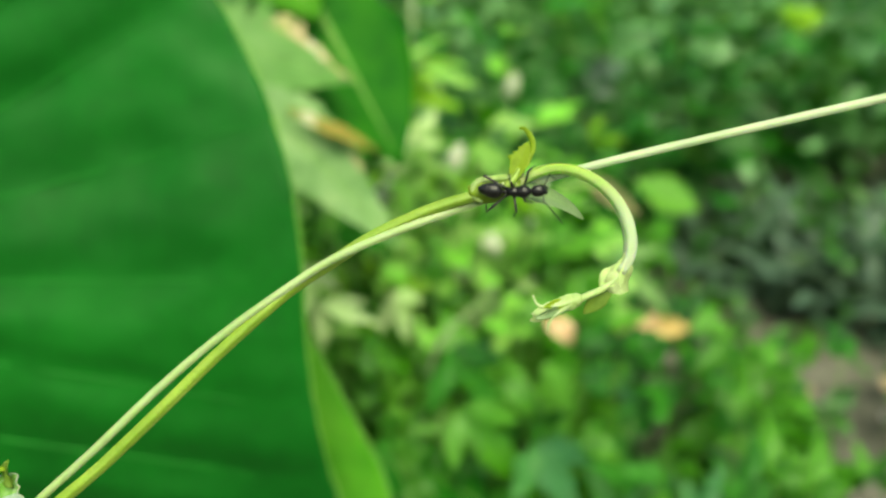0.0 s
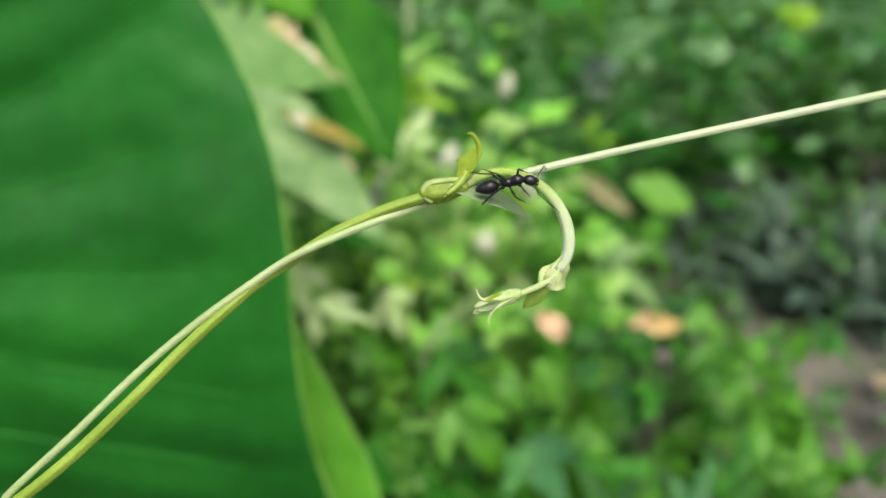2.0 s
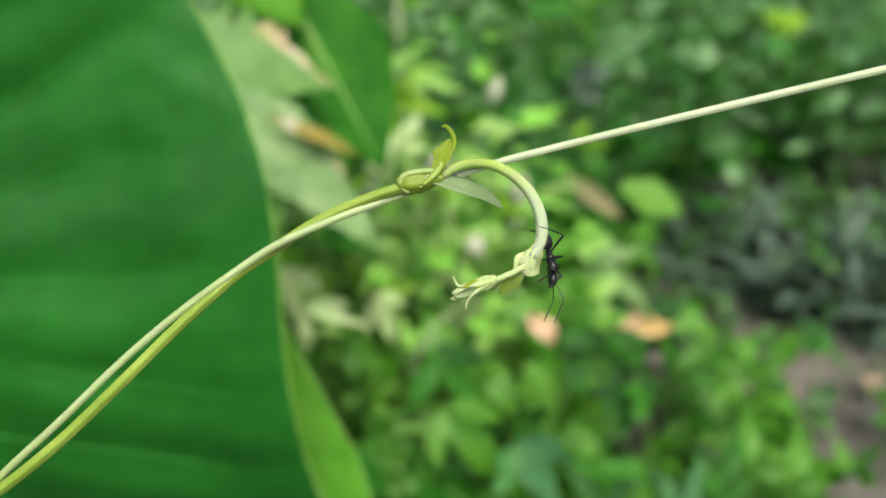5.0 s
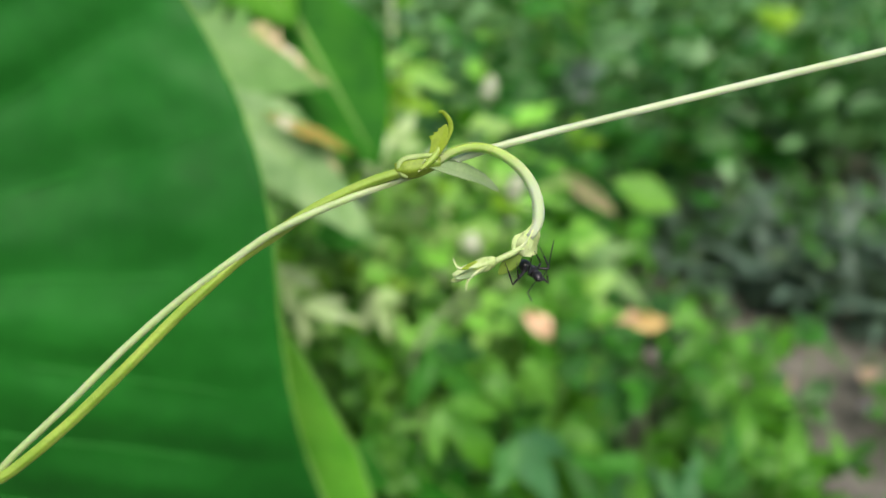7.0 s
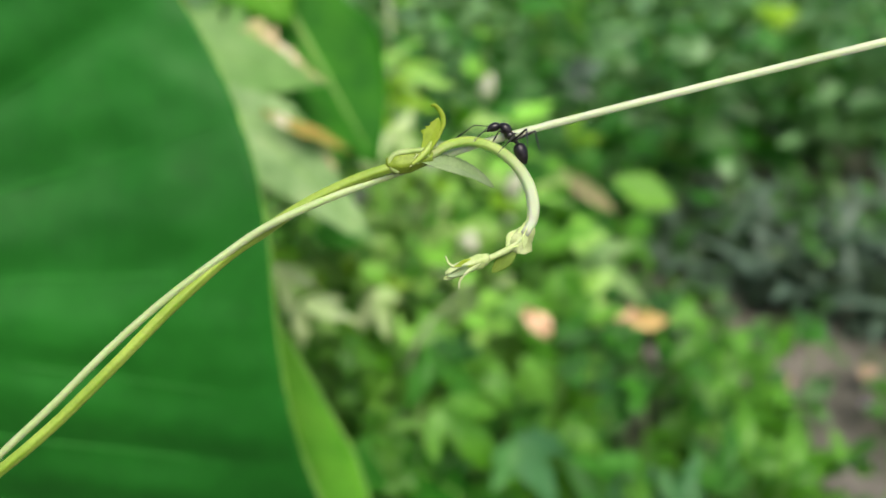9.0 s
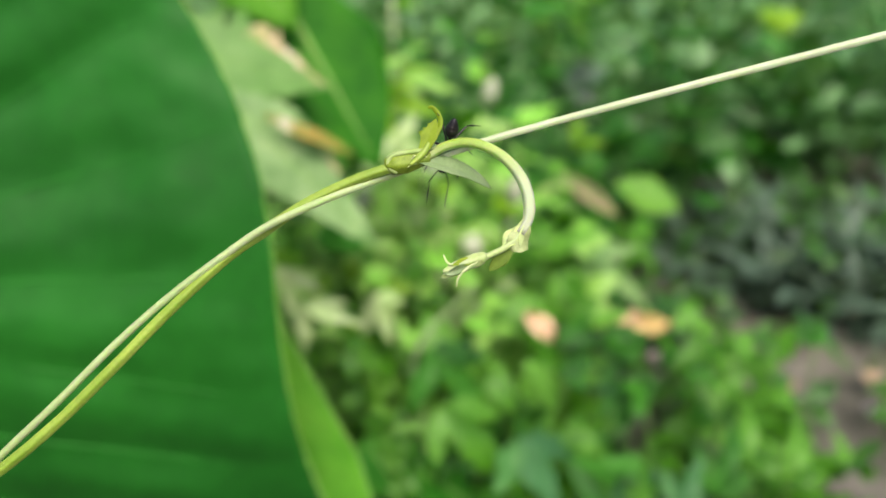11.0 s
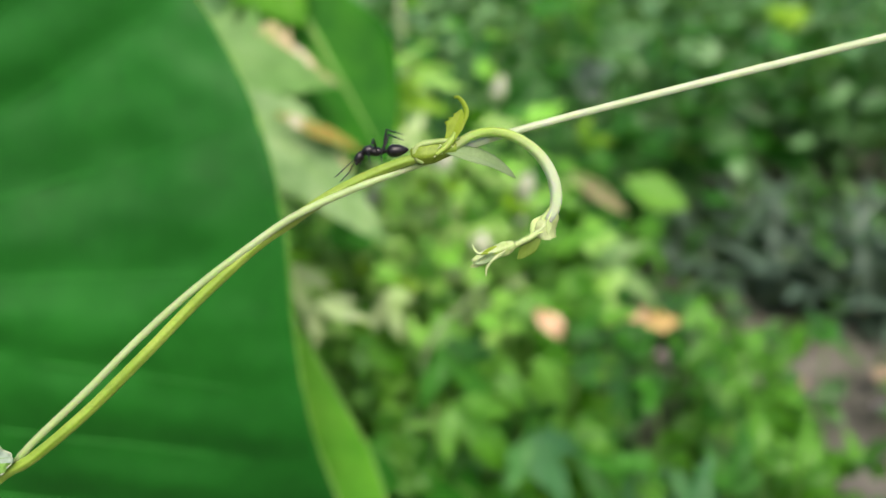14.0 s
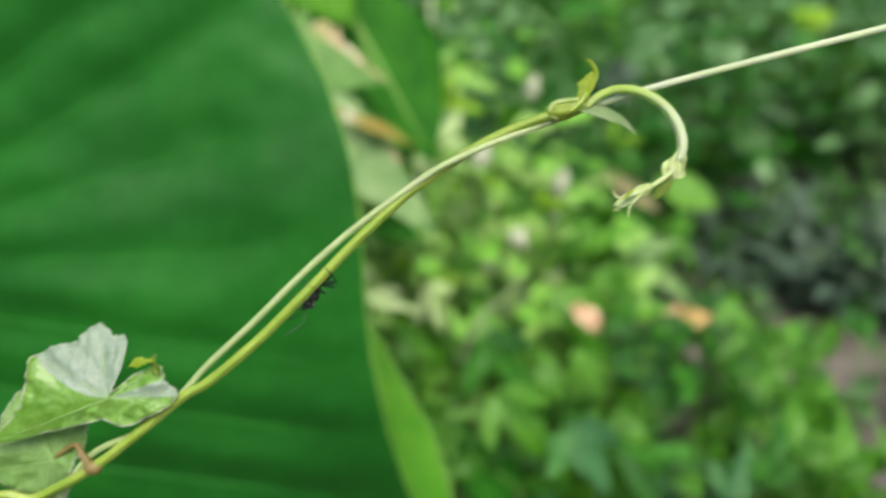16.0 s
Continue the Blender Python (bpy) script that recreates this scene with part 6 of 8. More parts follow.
    for ob in (ANT_PARTS['LMs'], ANT_PARTS['LMt']):
        walk(ob, [(0, pose(0.0021, 0, 0, 10.8, 168.9, -48.5)), (0.5, pose(0.0021, 0, 0, 8.7, 126.8, -63.4)), (1, pose(0.0021, 0, 0, 14.4, 159.8, -52.4)), (1.5, pose(0.0021, 0, 0, 4.7, -177.7, -40.0)), (2, pose(0.0021, 0, 0, -165.7, -3.5, 96.8)), (2.5, pose(0.0021, 0, 0, 2.9, 130.5, -63.7)), (3, pose(0.0021, 0, 0, 101.1, 132.1, 35.3)), (3.25, pose(0.0021, 0, 0, 16.5, 137.2, 4.6)), (3.5, pose(0.0021, 0, 0, -46.8, 159.2, 3.1)), (4, pose(0.0021, 0, 0, 34.9, 152.5, 60.6)), (4.22, pose(0.0021, 0, 0, 34.2, 133.0, 4.3)), (4.45, pose(0.0021, 0, 0, 5.4, 125.8, -74.2)), (4.7, pose(0.0021, 0, 0, -3.2, 120.6, -71.7)), (4.95, pose(0.0021, 0, 0, -6.7, 118.5, -70.5)), (5.2, pose(0.0021, 0, 0, 7.9, 127.5, -74.8)), (5.45, pose(0.0021, 0, 0, -11.2, 116.0, -68.6)), (5.7, pose(0.0021, 0, 0, 5.4, 125.8, -74.2)), (5.95, pose(0.0021, 0, 0, -3.2, 120.6, -71.7)), (6.2, pose(0.0021, 0, 0, -6.7, 118.5, -70.5)), (6.5, pose(0.0021, 0, 0, 93.2, 137.2, 19.9)), (7, pose(0.0021, 0, 0, 4.0, 124.6, -38.9)), (7.25, pose(0.0021, 0, 0, 69.3, 146.3, 20.8)), (7.5, pose(0.0021, 0, 0, -86.3, -9.6, -143.3)), (7.75, pose(0.0021, 0, 0, 64.9, 170.5, -2.7)), (8, pose(0.0021, 0, 0, 30.6, 175.9, -46.4)), (8.5, pose(0.0021, 0, 0, 3.8, 158.6, -65.4)), (9, pose(0.0021, 0, 0, 4.3, 125.1, -73.9)), (9.45, pose(0.0021, 0, 0, 5.4, 125.8, -74.2)), (9.7, pose(0.0021, 0, 0, -3.2, 120.6, -71.7)), (9.95, pose(0.0021, 0, 0, -6.7, 118.5, -70.5)), (10.2, pose(0.0021, 0, 0, 7.9, 127.5, -74.8)), (10.45, pose(0.0021, 0, 0, -11.2, 116.0, -68.6)), (10.7, pose(0.0021, 0, 0, 5.4, 125.8, -74.2)), (10.95, pose(0.0021, 0, 0, -3.2, 120.6, -71.7)), (11.2, pose(0.0021, 0, 0, -6.7, 118.5, -70.5)), (11.5, pose(0.0021, 0, 0, 4.3, 125.1, -73.9)), (12, pose(0.0021, 0, 0, 8.5, 127.8, -74.9)), (12.5, pose(0.0021, 0, 0, -2.0, 121.3, -72.1)), (13, pose(0.0021, 0, 0, -11.0, 116.1, -68.7)), (13.25, pose(0.0021, 0, 0, 14.3, -178.6, -67.7)), (13.5, pose(0.0021, 0, 0, -116.3, -57.0, 69.1)), (13.75, pose(0.0021, 0, 0, -11.2, -164.5, -67.0)), (14, pose(0.0021, 0, 0, 119.2, 34.7, 95.4)), (14.25, pose(0.0021, 0, 0, 56.0, 38.1, 67.4)), (14.5, pose(0.0021, 0, 0, 1.4, 20.5, 50.8)), (14.75, pose(0.0021, 0, 0, 62.1, 53.6, 46.6)), (15, pose(0.0021, 0, 0, -2.0, 121.3, -72.1)), (15.5, pose(0.0021, 0, 0, -11.0, 116.1, -68.7)), (16, pose(0.0021, 0, 0, -7.7, 118.0, -70.1))])
    walk(ANT_PARTS['LH'], [(0, pose(-0.001, 0.00026, -0.00032, 19.0, 4.9, 151.1)), (0.5, pose(-0.001, 0.00026, -0.00032, 14.1, 3.8, 150.0)), (1, pose(-0.001, 0.00026, -0.00032, -5.5, -1.5, 150.2)), (1.5, pose(-0.001, 0.00026, -0.00032, -60.9, -16.8, 151.8)), (1.75, pose(-0.001, 0.00026, -0.00032, 88.6, -140.7, -38.5)), (2, pose(-0.001, 0.00026, -0.00032, 45.5, -117.1, -28.8)), (2.25, pose(-0.001, 0.00026, -0.00032, -82.1, -40.0, 134.7)), (2.5, pose(-0.001, 0.00026, -0.00032, -47.4, -16.3, 143.9)), (3, pose(-0.001, 0.00026, -0.00032, 26.0, 10.5, 136.6)), (3.25, pose(-0.001, 0.00026, -0.00032, 72.5, -3.6, -175.1)), (3.5, pose(-0.001, 0.00026, -0.00032, -78.5, -135.1, 37.3)), (4, pose(-0.001, 0.00026, -0.00032, -83.2, -109.2, 64.5)), (4.22, pose(-0.001, 0.00026, -0.00032, 78.3, -113.8, -55.9)), (4.45, pose(-0.001, 0.00026, -0.00032, -66.1, -29.7, 135.6)), (4.7, pose(-0.001, 0.00026, -0.00032, -83.6, -29.7, 147.0)), (4.95, pose(-0.001, 0.00026, -0.00032, 86.5, -150.3, -28.0)), (5.2, pose(-0.001, 0.00026, -0.00032, -62.2, -29.7, 132.6)), (5.45, pose(-0.001, 0.00026, -0.00032, 70.0, -150.3, -21.0)), (5.7, pose(-0.001, 0.00026, -0.00032, -66.1, -29.7, 135.6)), (5.95, pose(-0.001, 0.00026, -0.00032, -83.6, -29.7, 147.0)), (6.2, pose(-0.001, 0.00026, -0.00032, 86.5, -150.3, -28.0)), (6.5, pose(-0.001, 0.00026, -0.00032, -16.9, -26.1, 65.1)), (7, pose(-0.001, 0.00026, -0.00032, -66.6, -60.7, 96.6)), (7.25, pose(-0.001, 0.00026, -0.00032, 16.6, -124.1, -8.9)), (7.5, pose(-0.001, 0.00026, -0.00032, -22.5, -160.2, 4.0)), (8, pose(-0.001, 0.00026, -0.00032, -6.1, -134.6, 2.5)), (8.5, pose(-0.001, 0.00026, -0.00032, -64.5, -55.9, 99.9)), (9, pose(-0.001, 0.00026, -0.00032, -51.6, -46.7, 96.5)), (9.45, pose(-0.001, 0.00026, -0.00032, -66.1, -29.7, 135.6)), (9.7, pose(-0.001, 0.00026, -0.00032, -83.6, -29.7, 147.0)), (9.95, pose(-0.001, 0.00026, -0.00032, 86.5, -150.3, -28.0)), (10.2, pose(-0.001, 0.00026, -0.00032, -62.2, -29.7, 132.6)), (10.45, pose(-0.001, 0.00026, -0.00032, 70.0, -150.3, -21.0)), (10.7, pose(-0.001, 0.00026, -0.00032, -66.1, -29.7, 135.6)), (10.95, pose(-0.001, 0.00026, -0.00032, -83.6, -29.7, 147.0)), (11.2, pose(-0.001, 0.00026, -0.00032, 86.5, -150.3, -28.0)), (11.5, pose(-0.001, 0.00026, -0.00032, -85.6, -75.5, 100.2)), (11.75, pose(-0.001, 0.00026, -0.00032, 66.3, -135.7, -29.8)), (12, pose(-0.001, 0.00026, -0.00032, 73.2, -168.6, -8.5)), (12.25, pose(-0.001, 0.00026, -0.00032, 45.1, -115.7, -29.3)), (12.5, pose(-0.001, 0.00026, -0.00032, 34.4, -59.0, -57.3)), (12.75, pose(-0.001, 0.00026, -0.00032, 52.4, -105.4, -41.1)), (13, pose(-0.001, 0.00026, -0.00032, 71.1, -150.3, -21.5)), (13.5, pose(-0.001, 0.00026, -0.00032, 21.9, -132.1, -9.8)), (14, pose(-0.001, 0.00026, -0.00032, 37.4, -107.7, -27.8)), (14.5, pose(-0.001, 0.00026, -0.00032, 47.7, -121.3, -28.0)), (15, pose(-0.001, 0.00026, -0.00032, -69.7, -39.5, 125.5)), (15.5, pose(-0.001, 0.00026, -0.00032, -67.9, -38.2, 125.6)), (16, pose(-0.001, 0.00026, -0.00032, 69.3, -109.8, -51.9))])
    for ob in (ANT_PARTS['LHs'], ANT_PARTS['LHt']):
        walk(ob, [(0, pose(0.0031, 0, 0, 37.2, 67.0, -122.8)), (0.5, pose(0.0031, 0, 0, 26.4, 71.4, -132.6)), (1, pose(0.0031, 0, 0, 141.9, 101.8, -9.7)), (1.5, pose(0.0031, 0, 0, -157.1, 35.1, 71.5)), (1.75, pose(0.0031, 0, 0, -156.5, -4.3, 89.9)), (2, pose(0.0031, 0, 0, 8.8, -138.7, -66.0)), (2.5, pose(0.0031, 0, 0, -157.0, 14.0, 57.0)), (2.75, pose(0.0031, 0, 0, -5.7, 107.4, -148.2)), (3, pose(0.0031, 0, 0, 36.8, 42.6, -102.6)), (3.25, pose(0.0031, 0, 0, 64.7, -2.2, -123.1)), (3.5, pose(0.0031, 0, 0, -68.0, -153.5, 13.2)), (3.75, pose(0.0031, 0, 0, -27.8, -155.6, 42.8)), (4, pose(0.0031, 0, 0, 11.2, -139.9, 68.7)), (4.22, pose(0.0031, 0, 0, 44.7, -166.2, -16.7)), (4.45, pose(0.0031, 0, 0, -153.9, 21.2, 92.6)), (4.7, pose(0.0031, 0, 0, -138.2, 3.6, 92.4)), (4.95, pose(0.0031, 0, 0, -131.0, -6.2, 92.4)), (5.2, pose(0.0031, 0, 0, 22.1, 155.0, -87.3)), (5.45, pose(0.0031, 0, 0, -120.7, -22.8, 92.6)), (5.7, pose(0.0031, 0, 0, -153.9, 21.2, 92.6)), (5.95, pose(0.0031, 0, 0, -138.2, 3.6, 92.4)), (6.2, pose(0.0031, 0, 0, -131.0, -6.2, 92.4)), (6.35, pose(0.0031, 0, 0, 43.1, 144.4, -50.1)), (6.5, pose(0.0031, 0, 0, 94.9, 115.5, 30.9)), (7, pose(0.0031, 0, 0, -13.4, 131.8, -52.0)), (7.25, pose(0.0031, 0, 0, 9.3, 158.3, 24.5)), (7.5, pose(0.0031, 0, 0, -8.2, -174.5, 85.1)), (8, pose(0.0031, 0, 0, -26.6, -114.2, 57.5)), (8.25, pose(0.0031, 0, 0, -2.3, -162.0, -22.8)), (8.5, pose(0.0031, 0, 0, 139.9, 16.1, 95.5)), (9, pose(0.0031, 0, 0, 102.4, 17.9, 69.0)), (9.22, pose(0.0031, 0, 0, 153.8, 24.9, 79.9)), (9.45, pose(0.0031, 0, 0, -153.9, 21.2, 92.6)), (9.7, pose(0.0031, 0, 0, -138.2, 3.6, 92.4)), (9.95, pose(0.0031, 0, 0, -131.0, -6.2, 92.4)), (10.2, pose(0.0031, 0, 0, 22.1, 155.0, -87.3)), (10.45, pose(0.0031, 0, 0, -120.7, -22.8, 92.6)), (10.7, pose(0.0031, 0, 0, -153.9, 21.2, 92.6)), (10.95, pose(0.0031, 0, 0, -138.2, 3.6, 92.4)), (11.2, pose(0.0031, 0, 0, -131.0, -6.2, 92.4)), (11.5, pose(0.0031, 0, 0, -3.4, -164.3, -36.4)), (11.75, pose(0.0031, 0, 0, 30.5, -162.2, -71.5)), (12, pose(0.0031, 0, 0, -120.7, -1.7, 78.5)), (12.25, pose(0.0031, 0, 0, 35.2, -150.4, -34.4)), (12.5, pose(0.0031, 0, 0, -1.1, -164.1, 40.5)), (12.75, pose(0.0031, 0, 0, 26.3, -144.3, -21.6)), (13, pose(0.0031, 0, 0, -121.4, -21.6, 92.6)), (13.5, pose(0.0031, 0, 0, 19.0, -133.2, -111.8)), (14, pose(0.0031, 0, 0, 132.4, -26.6, 94.1)), (14.25, pose(0.0031, 0, 0, 0.9, -141.4, -57.1)), (14.5, pose(0.0031, 0, 0, 58.3, -115.0, -48.6)), (14.75, pose(0.0031, 0, 0, 42.6, -146.5, -68.6)), (15, pose(0.0031, 0, 0, -160.1, -8.0, 87.2)), (15.5, pose(0.0031, 0, 0, 158.1, 13.6, 75.8)), (15.75, pose(0.0031, 0, 0, 0.8, -178.0, -68.4)), (16, pose(0.0031, 0, 0, 11.7, -152.6, -37.7))])
    walk(ANT_PARTS['RF'], [(0, pose(0.0007, -0.00026, -0.00032, 75.8, -72.4, -93.6)), (0.5, pose(0.0007, -0.00026, -0.00032, 33.8, -61.4, -54.2)), (1, pose(0.0007, -0.00026, -0.00032, 62.4, -56.8, -96.6)), (1.5, pose(0.0007, -0.00026, -0.00032, 23.1, -41.1, -57.3)), (2, pose(0.0007, -0.00026, -0.00032, 53.1, -62.1, -79.5)), (2.5, pose(0.0007, -0.00026, -0.00032, 34.9, -33.7, -92.1)), (3, pose(0.0007, -0.00026, -0.00032, 47.7, -55.3, -80.4)), (3.5, pose(0.0007, -0.00026, -0.00032, 7.3, -18.9, -42.0)), (4, pose(0.0007, -0.00026, -0.00032, -0.1, 34.4, -0.2)), (4.22, pose(0.0007, -0.00026, -0.00032, -1.7, 6.4, -29.6)), (4.45, pose(0.0007, -0.00026, -0.00032, 10.9, -18.9, -59.8)), (4.7, pose(0.0007, -0.00026, -0.00032, 8.5, -18.9, -48.4)), (4.95, pose(0.0007, -0.00026, -0.00032, 7.6, -18.9, -43.4)), (5.2, pose(0.0007, -0.00026, -0.00032, 11.6, -18.9, -62.9)), (5.45, pose(0.0007, -0.00026, -0.00032, 6.3, -18.9, -36.4)), (5.7, pose(0.0007, -0.00026, -0.00032, 10.9, -18.9, -59.8)), (5.95, pose(0.0007, -0.00026, -0.00032, 8.5, -18.9, -48.4)), (6.2, pose(0.0007, -0.00026, -0.00032, 7.6, -18.9, -43.4)), (6.5, pose(0.0007, -0.00026, -0.00032, 10.6, -18.9, -58.4)), (6.75, pose(0.0007, -0.00026, -0.00032, -12.0, 11.2, -93.9)), (7, pose(0.0007, -0.00026, -0.00032, -49.9, 18.7, -141.1)), (7.5, pose(0.0007, -0.00026, -0.00032, -10.5, 17.1, -62.9)), (8, pose(0.0007, -0.00026, -0.00032, -1.3, 1.5, -83.9)), (8.5, pose(0.0007, -0.00026, -0.00032, 7.3, -18.9, -42.0)), (9, pose(0.0007, -0.00026, -0.00032, 10.6, -18.9, -58.4)), (9.45, pose(0.0007, -0.00026, -0.00032, 10.9, -18.9, -59.8)), (9.7, pose(0.0007, -0.00026, -0.00032, 8.5, -18.9, -48.4)), (9.95, pose(0.0007, -0.00026, -0.00032, 7.6, -18.9, -43.4)), (10.2, pose(0.0007, -0.00026, -0.00032, 11.6, -18.9, -62.9)), (10.45, pose(0.0007, -0.00026, -0.00032, 6.3, -18.9, -36.4)), (10.7, pose(0.0007, -0.00026, -0.00032, 10.9, -18.9, -59.8)), (10.95, pose(0.0007, -0.00026, -0.00032, 8.5, -18.9, -48.4)), (11.2, pose(0.0007, -0.00026, -0.00032, 7.6, -18.9, -43.4)), (11.5, pose(0.0007, -0.00026, -0.00032, 4.8, -22.1, -24.4)), (12, pose(0.0007, -0.00026, -0.00032, 11.7, -18.9, -63.5)), (12.5, pose(0.0007, -0.00026, -0.00032, 8.9, -18.9, -50.2)), (12.75, pose(0.0007, -0.00026, -0.00032, 20.6, -56.9, -37.0)), (13, pose(0.0007, -0.00026, -0.00032, 39.0, -96.3, -35.2)), (13.25, pose(0.0007, -0.00026, -0.00032, 16.6, -57.1, -30.1)), (13.5, pose(0.0007, -0.00026, -0.00032, 7.3, -18.9, -42.0)), (14, pose(0.0007, -0.00026, -0.00032, 10.6, -18.9, -58.4)), (14.5, pose(0.0007, -0.00026, -0.00032, 11.7, -18.9, -63.5)), (15, pose(0.0007, -0.00026, -0.00032, 8.9, -18.9, -50.2)), (15.5, pose(0.0007, -0.00026, -0.00032, 6.3, -18.9, -36.9)), (16, pose(0.0007, -0.00026, -0.00032, 7.3, -18.9, -42.0))])
    for ob in (ANT_PARTS['RFs'], ANT_PARTS['RFt']):
        walk(ob, [(0, pose(0.0019, 0, 0, -5.3, 152.3, 22.9)), (0.5, pose(0.0019, 0, 0, -11.3, 132.4, 16.6)), (1, pose(0.0019, 0, 0, -6.8, 154.9, 46.3)), (1.25, pose(0.0019, 0, 0, -9.8, 108.4, 31.9)), (1.5, pose(0.0019, 0, 0, 14.0, 60.9, 45.7)), (2, pose(0.0019, 0, 0, -3.7, 141.3, 33.3)), (2.5, pose(0.0019, 0, 0, -39.6, 113.7, 29.5)), (3, pose(0.0019, 0, 0, -25.1, 133.9, 20.9)), (3.5, pose(0.0019, 0, 0, -19.7, 86.0, 13.7)), (3.75, pose(0.0019, 0, 0, -17.4, 46.9, -33.7)), (4, pose(0.0019, 0, 0, 12.8, 16.7, -66.4)), (4.22, pose(0.0019, 0, 0, -24.1, 45.4, -33.4)), (4.45, pose(0.0019, 0, 0, -80.0, 85.3, -34.5)), (4.7, pose(0.0019, 0, 0, -42.3, 86.1, -4.6)), (4.95, pose(0.0019, 0, 0, -24.7, 86.1, 9.7)), (5.2, pose(0.0019, 0, 0, -88.5, 84.9, -40.8)), (5.45, pose(0.0019, 0, 0, -2.7, 85.7, 27.0)), (5.7, pose(0.0019, 0, 0, -80.0, 85.3, -34.5)), (5.95, pose(0.0019, 0, 0, -42.3, 86.1, -4.6)), (6.2, pose(0.0019, 0, 0, -24.7, 86.1, 9.7)), (6.5, pose(0.0019, 0, 0, -76.0, 85.5, -31.5)), (6.75, pose(0.0019, 0, 0, -17.2, 58.3, 95.3)), (7, pose(0.0019, 0, 0, -50.4, 37.9, 138.8)), (7.25, pose(0.0019, 0, 0, -34.5, 64.7, 80.9)), (7.5, pose(0.0019, 0, 0, -113.5, 70.4, -64.6)), (8, pose(0.0019, 0, 0, 3.8, 63.6, 92.2)), (8.5, pose(0.0019, 0, 0, -19.7, 86.0, 13.7)), (9, pose(0.0019, 0, 0, -76.0, 85.5, -31.5)), (9.45, pose(0.0019, 0, 0, -80.0, 85.3, -34.5)), (9.7, pose(0.0019, 0, 0, -42.3, 86.1, -4.6)), (9.95, pose(0.0019, 0, 0, -24.7, 86.1, 9.7)), (10.2, pose(0.0019, 0, 0, -88.5, 84.9, -40.8)), (10.45, pose(0.0019, 0, 0, -2.7, 85.7, 27.0)), (10.7, pose(0.0019, 0, 0, -80.0, 85.3, -34.5)), (10.95, pose(0.0019, 0, 0, -42.3, 86.1, -4.6)), (11.2, pose(0.0019, 0, 0, -24.7, 86.1, 9.7)), (11.35, pose(0.0019, 0, 0, -111.7, 53.2, -104.7)), (11.5, pose(0.0019, 0, 0, -98.0, 18.0, -125.0)), (11.75, pose(0.0019, 0, 0, -115.8, 50.2, -101.1)), (12, pose(0.0019, 0, 0, -90.2, 84.8, -42.1)), (12.5, pose(0.0019, 0, 0, -48.6, 86.1, -9.7)), (13, pose(0.0019, 0, 0, 32.6, 129.8, 28.5)), (13.5, pose(0.0019, 0, 0, -19.7, 86.0, 13.7)), (14, pose(0.0019, 0, 0, -76.0, 85.5, -31.5)), (14.5, pose(0.0019, 0, 0, -90.2, 84.8, -42.1)), (15, pose(0.0019, 0, 0, -48.6, 86.1, -9.7)), (15.5, pose(0.0019, 0, 0, -4.0, 85.7, 26.0)), (16, pose(0.0019, 0, 0, -19.7, 86.0, 13.7))])
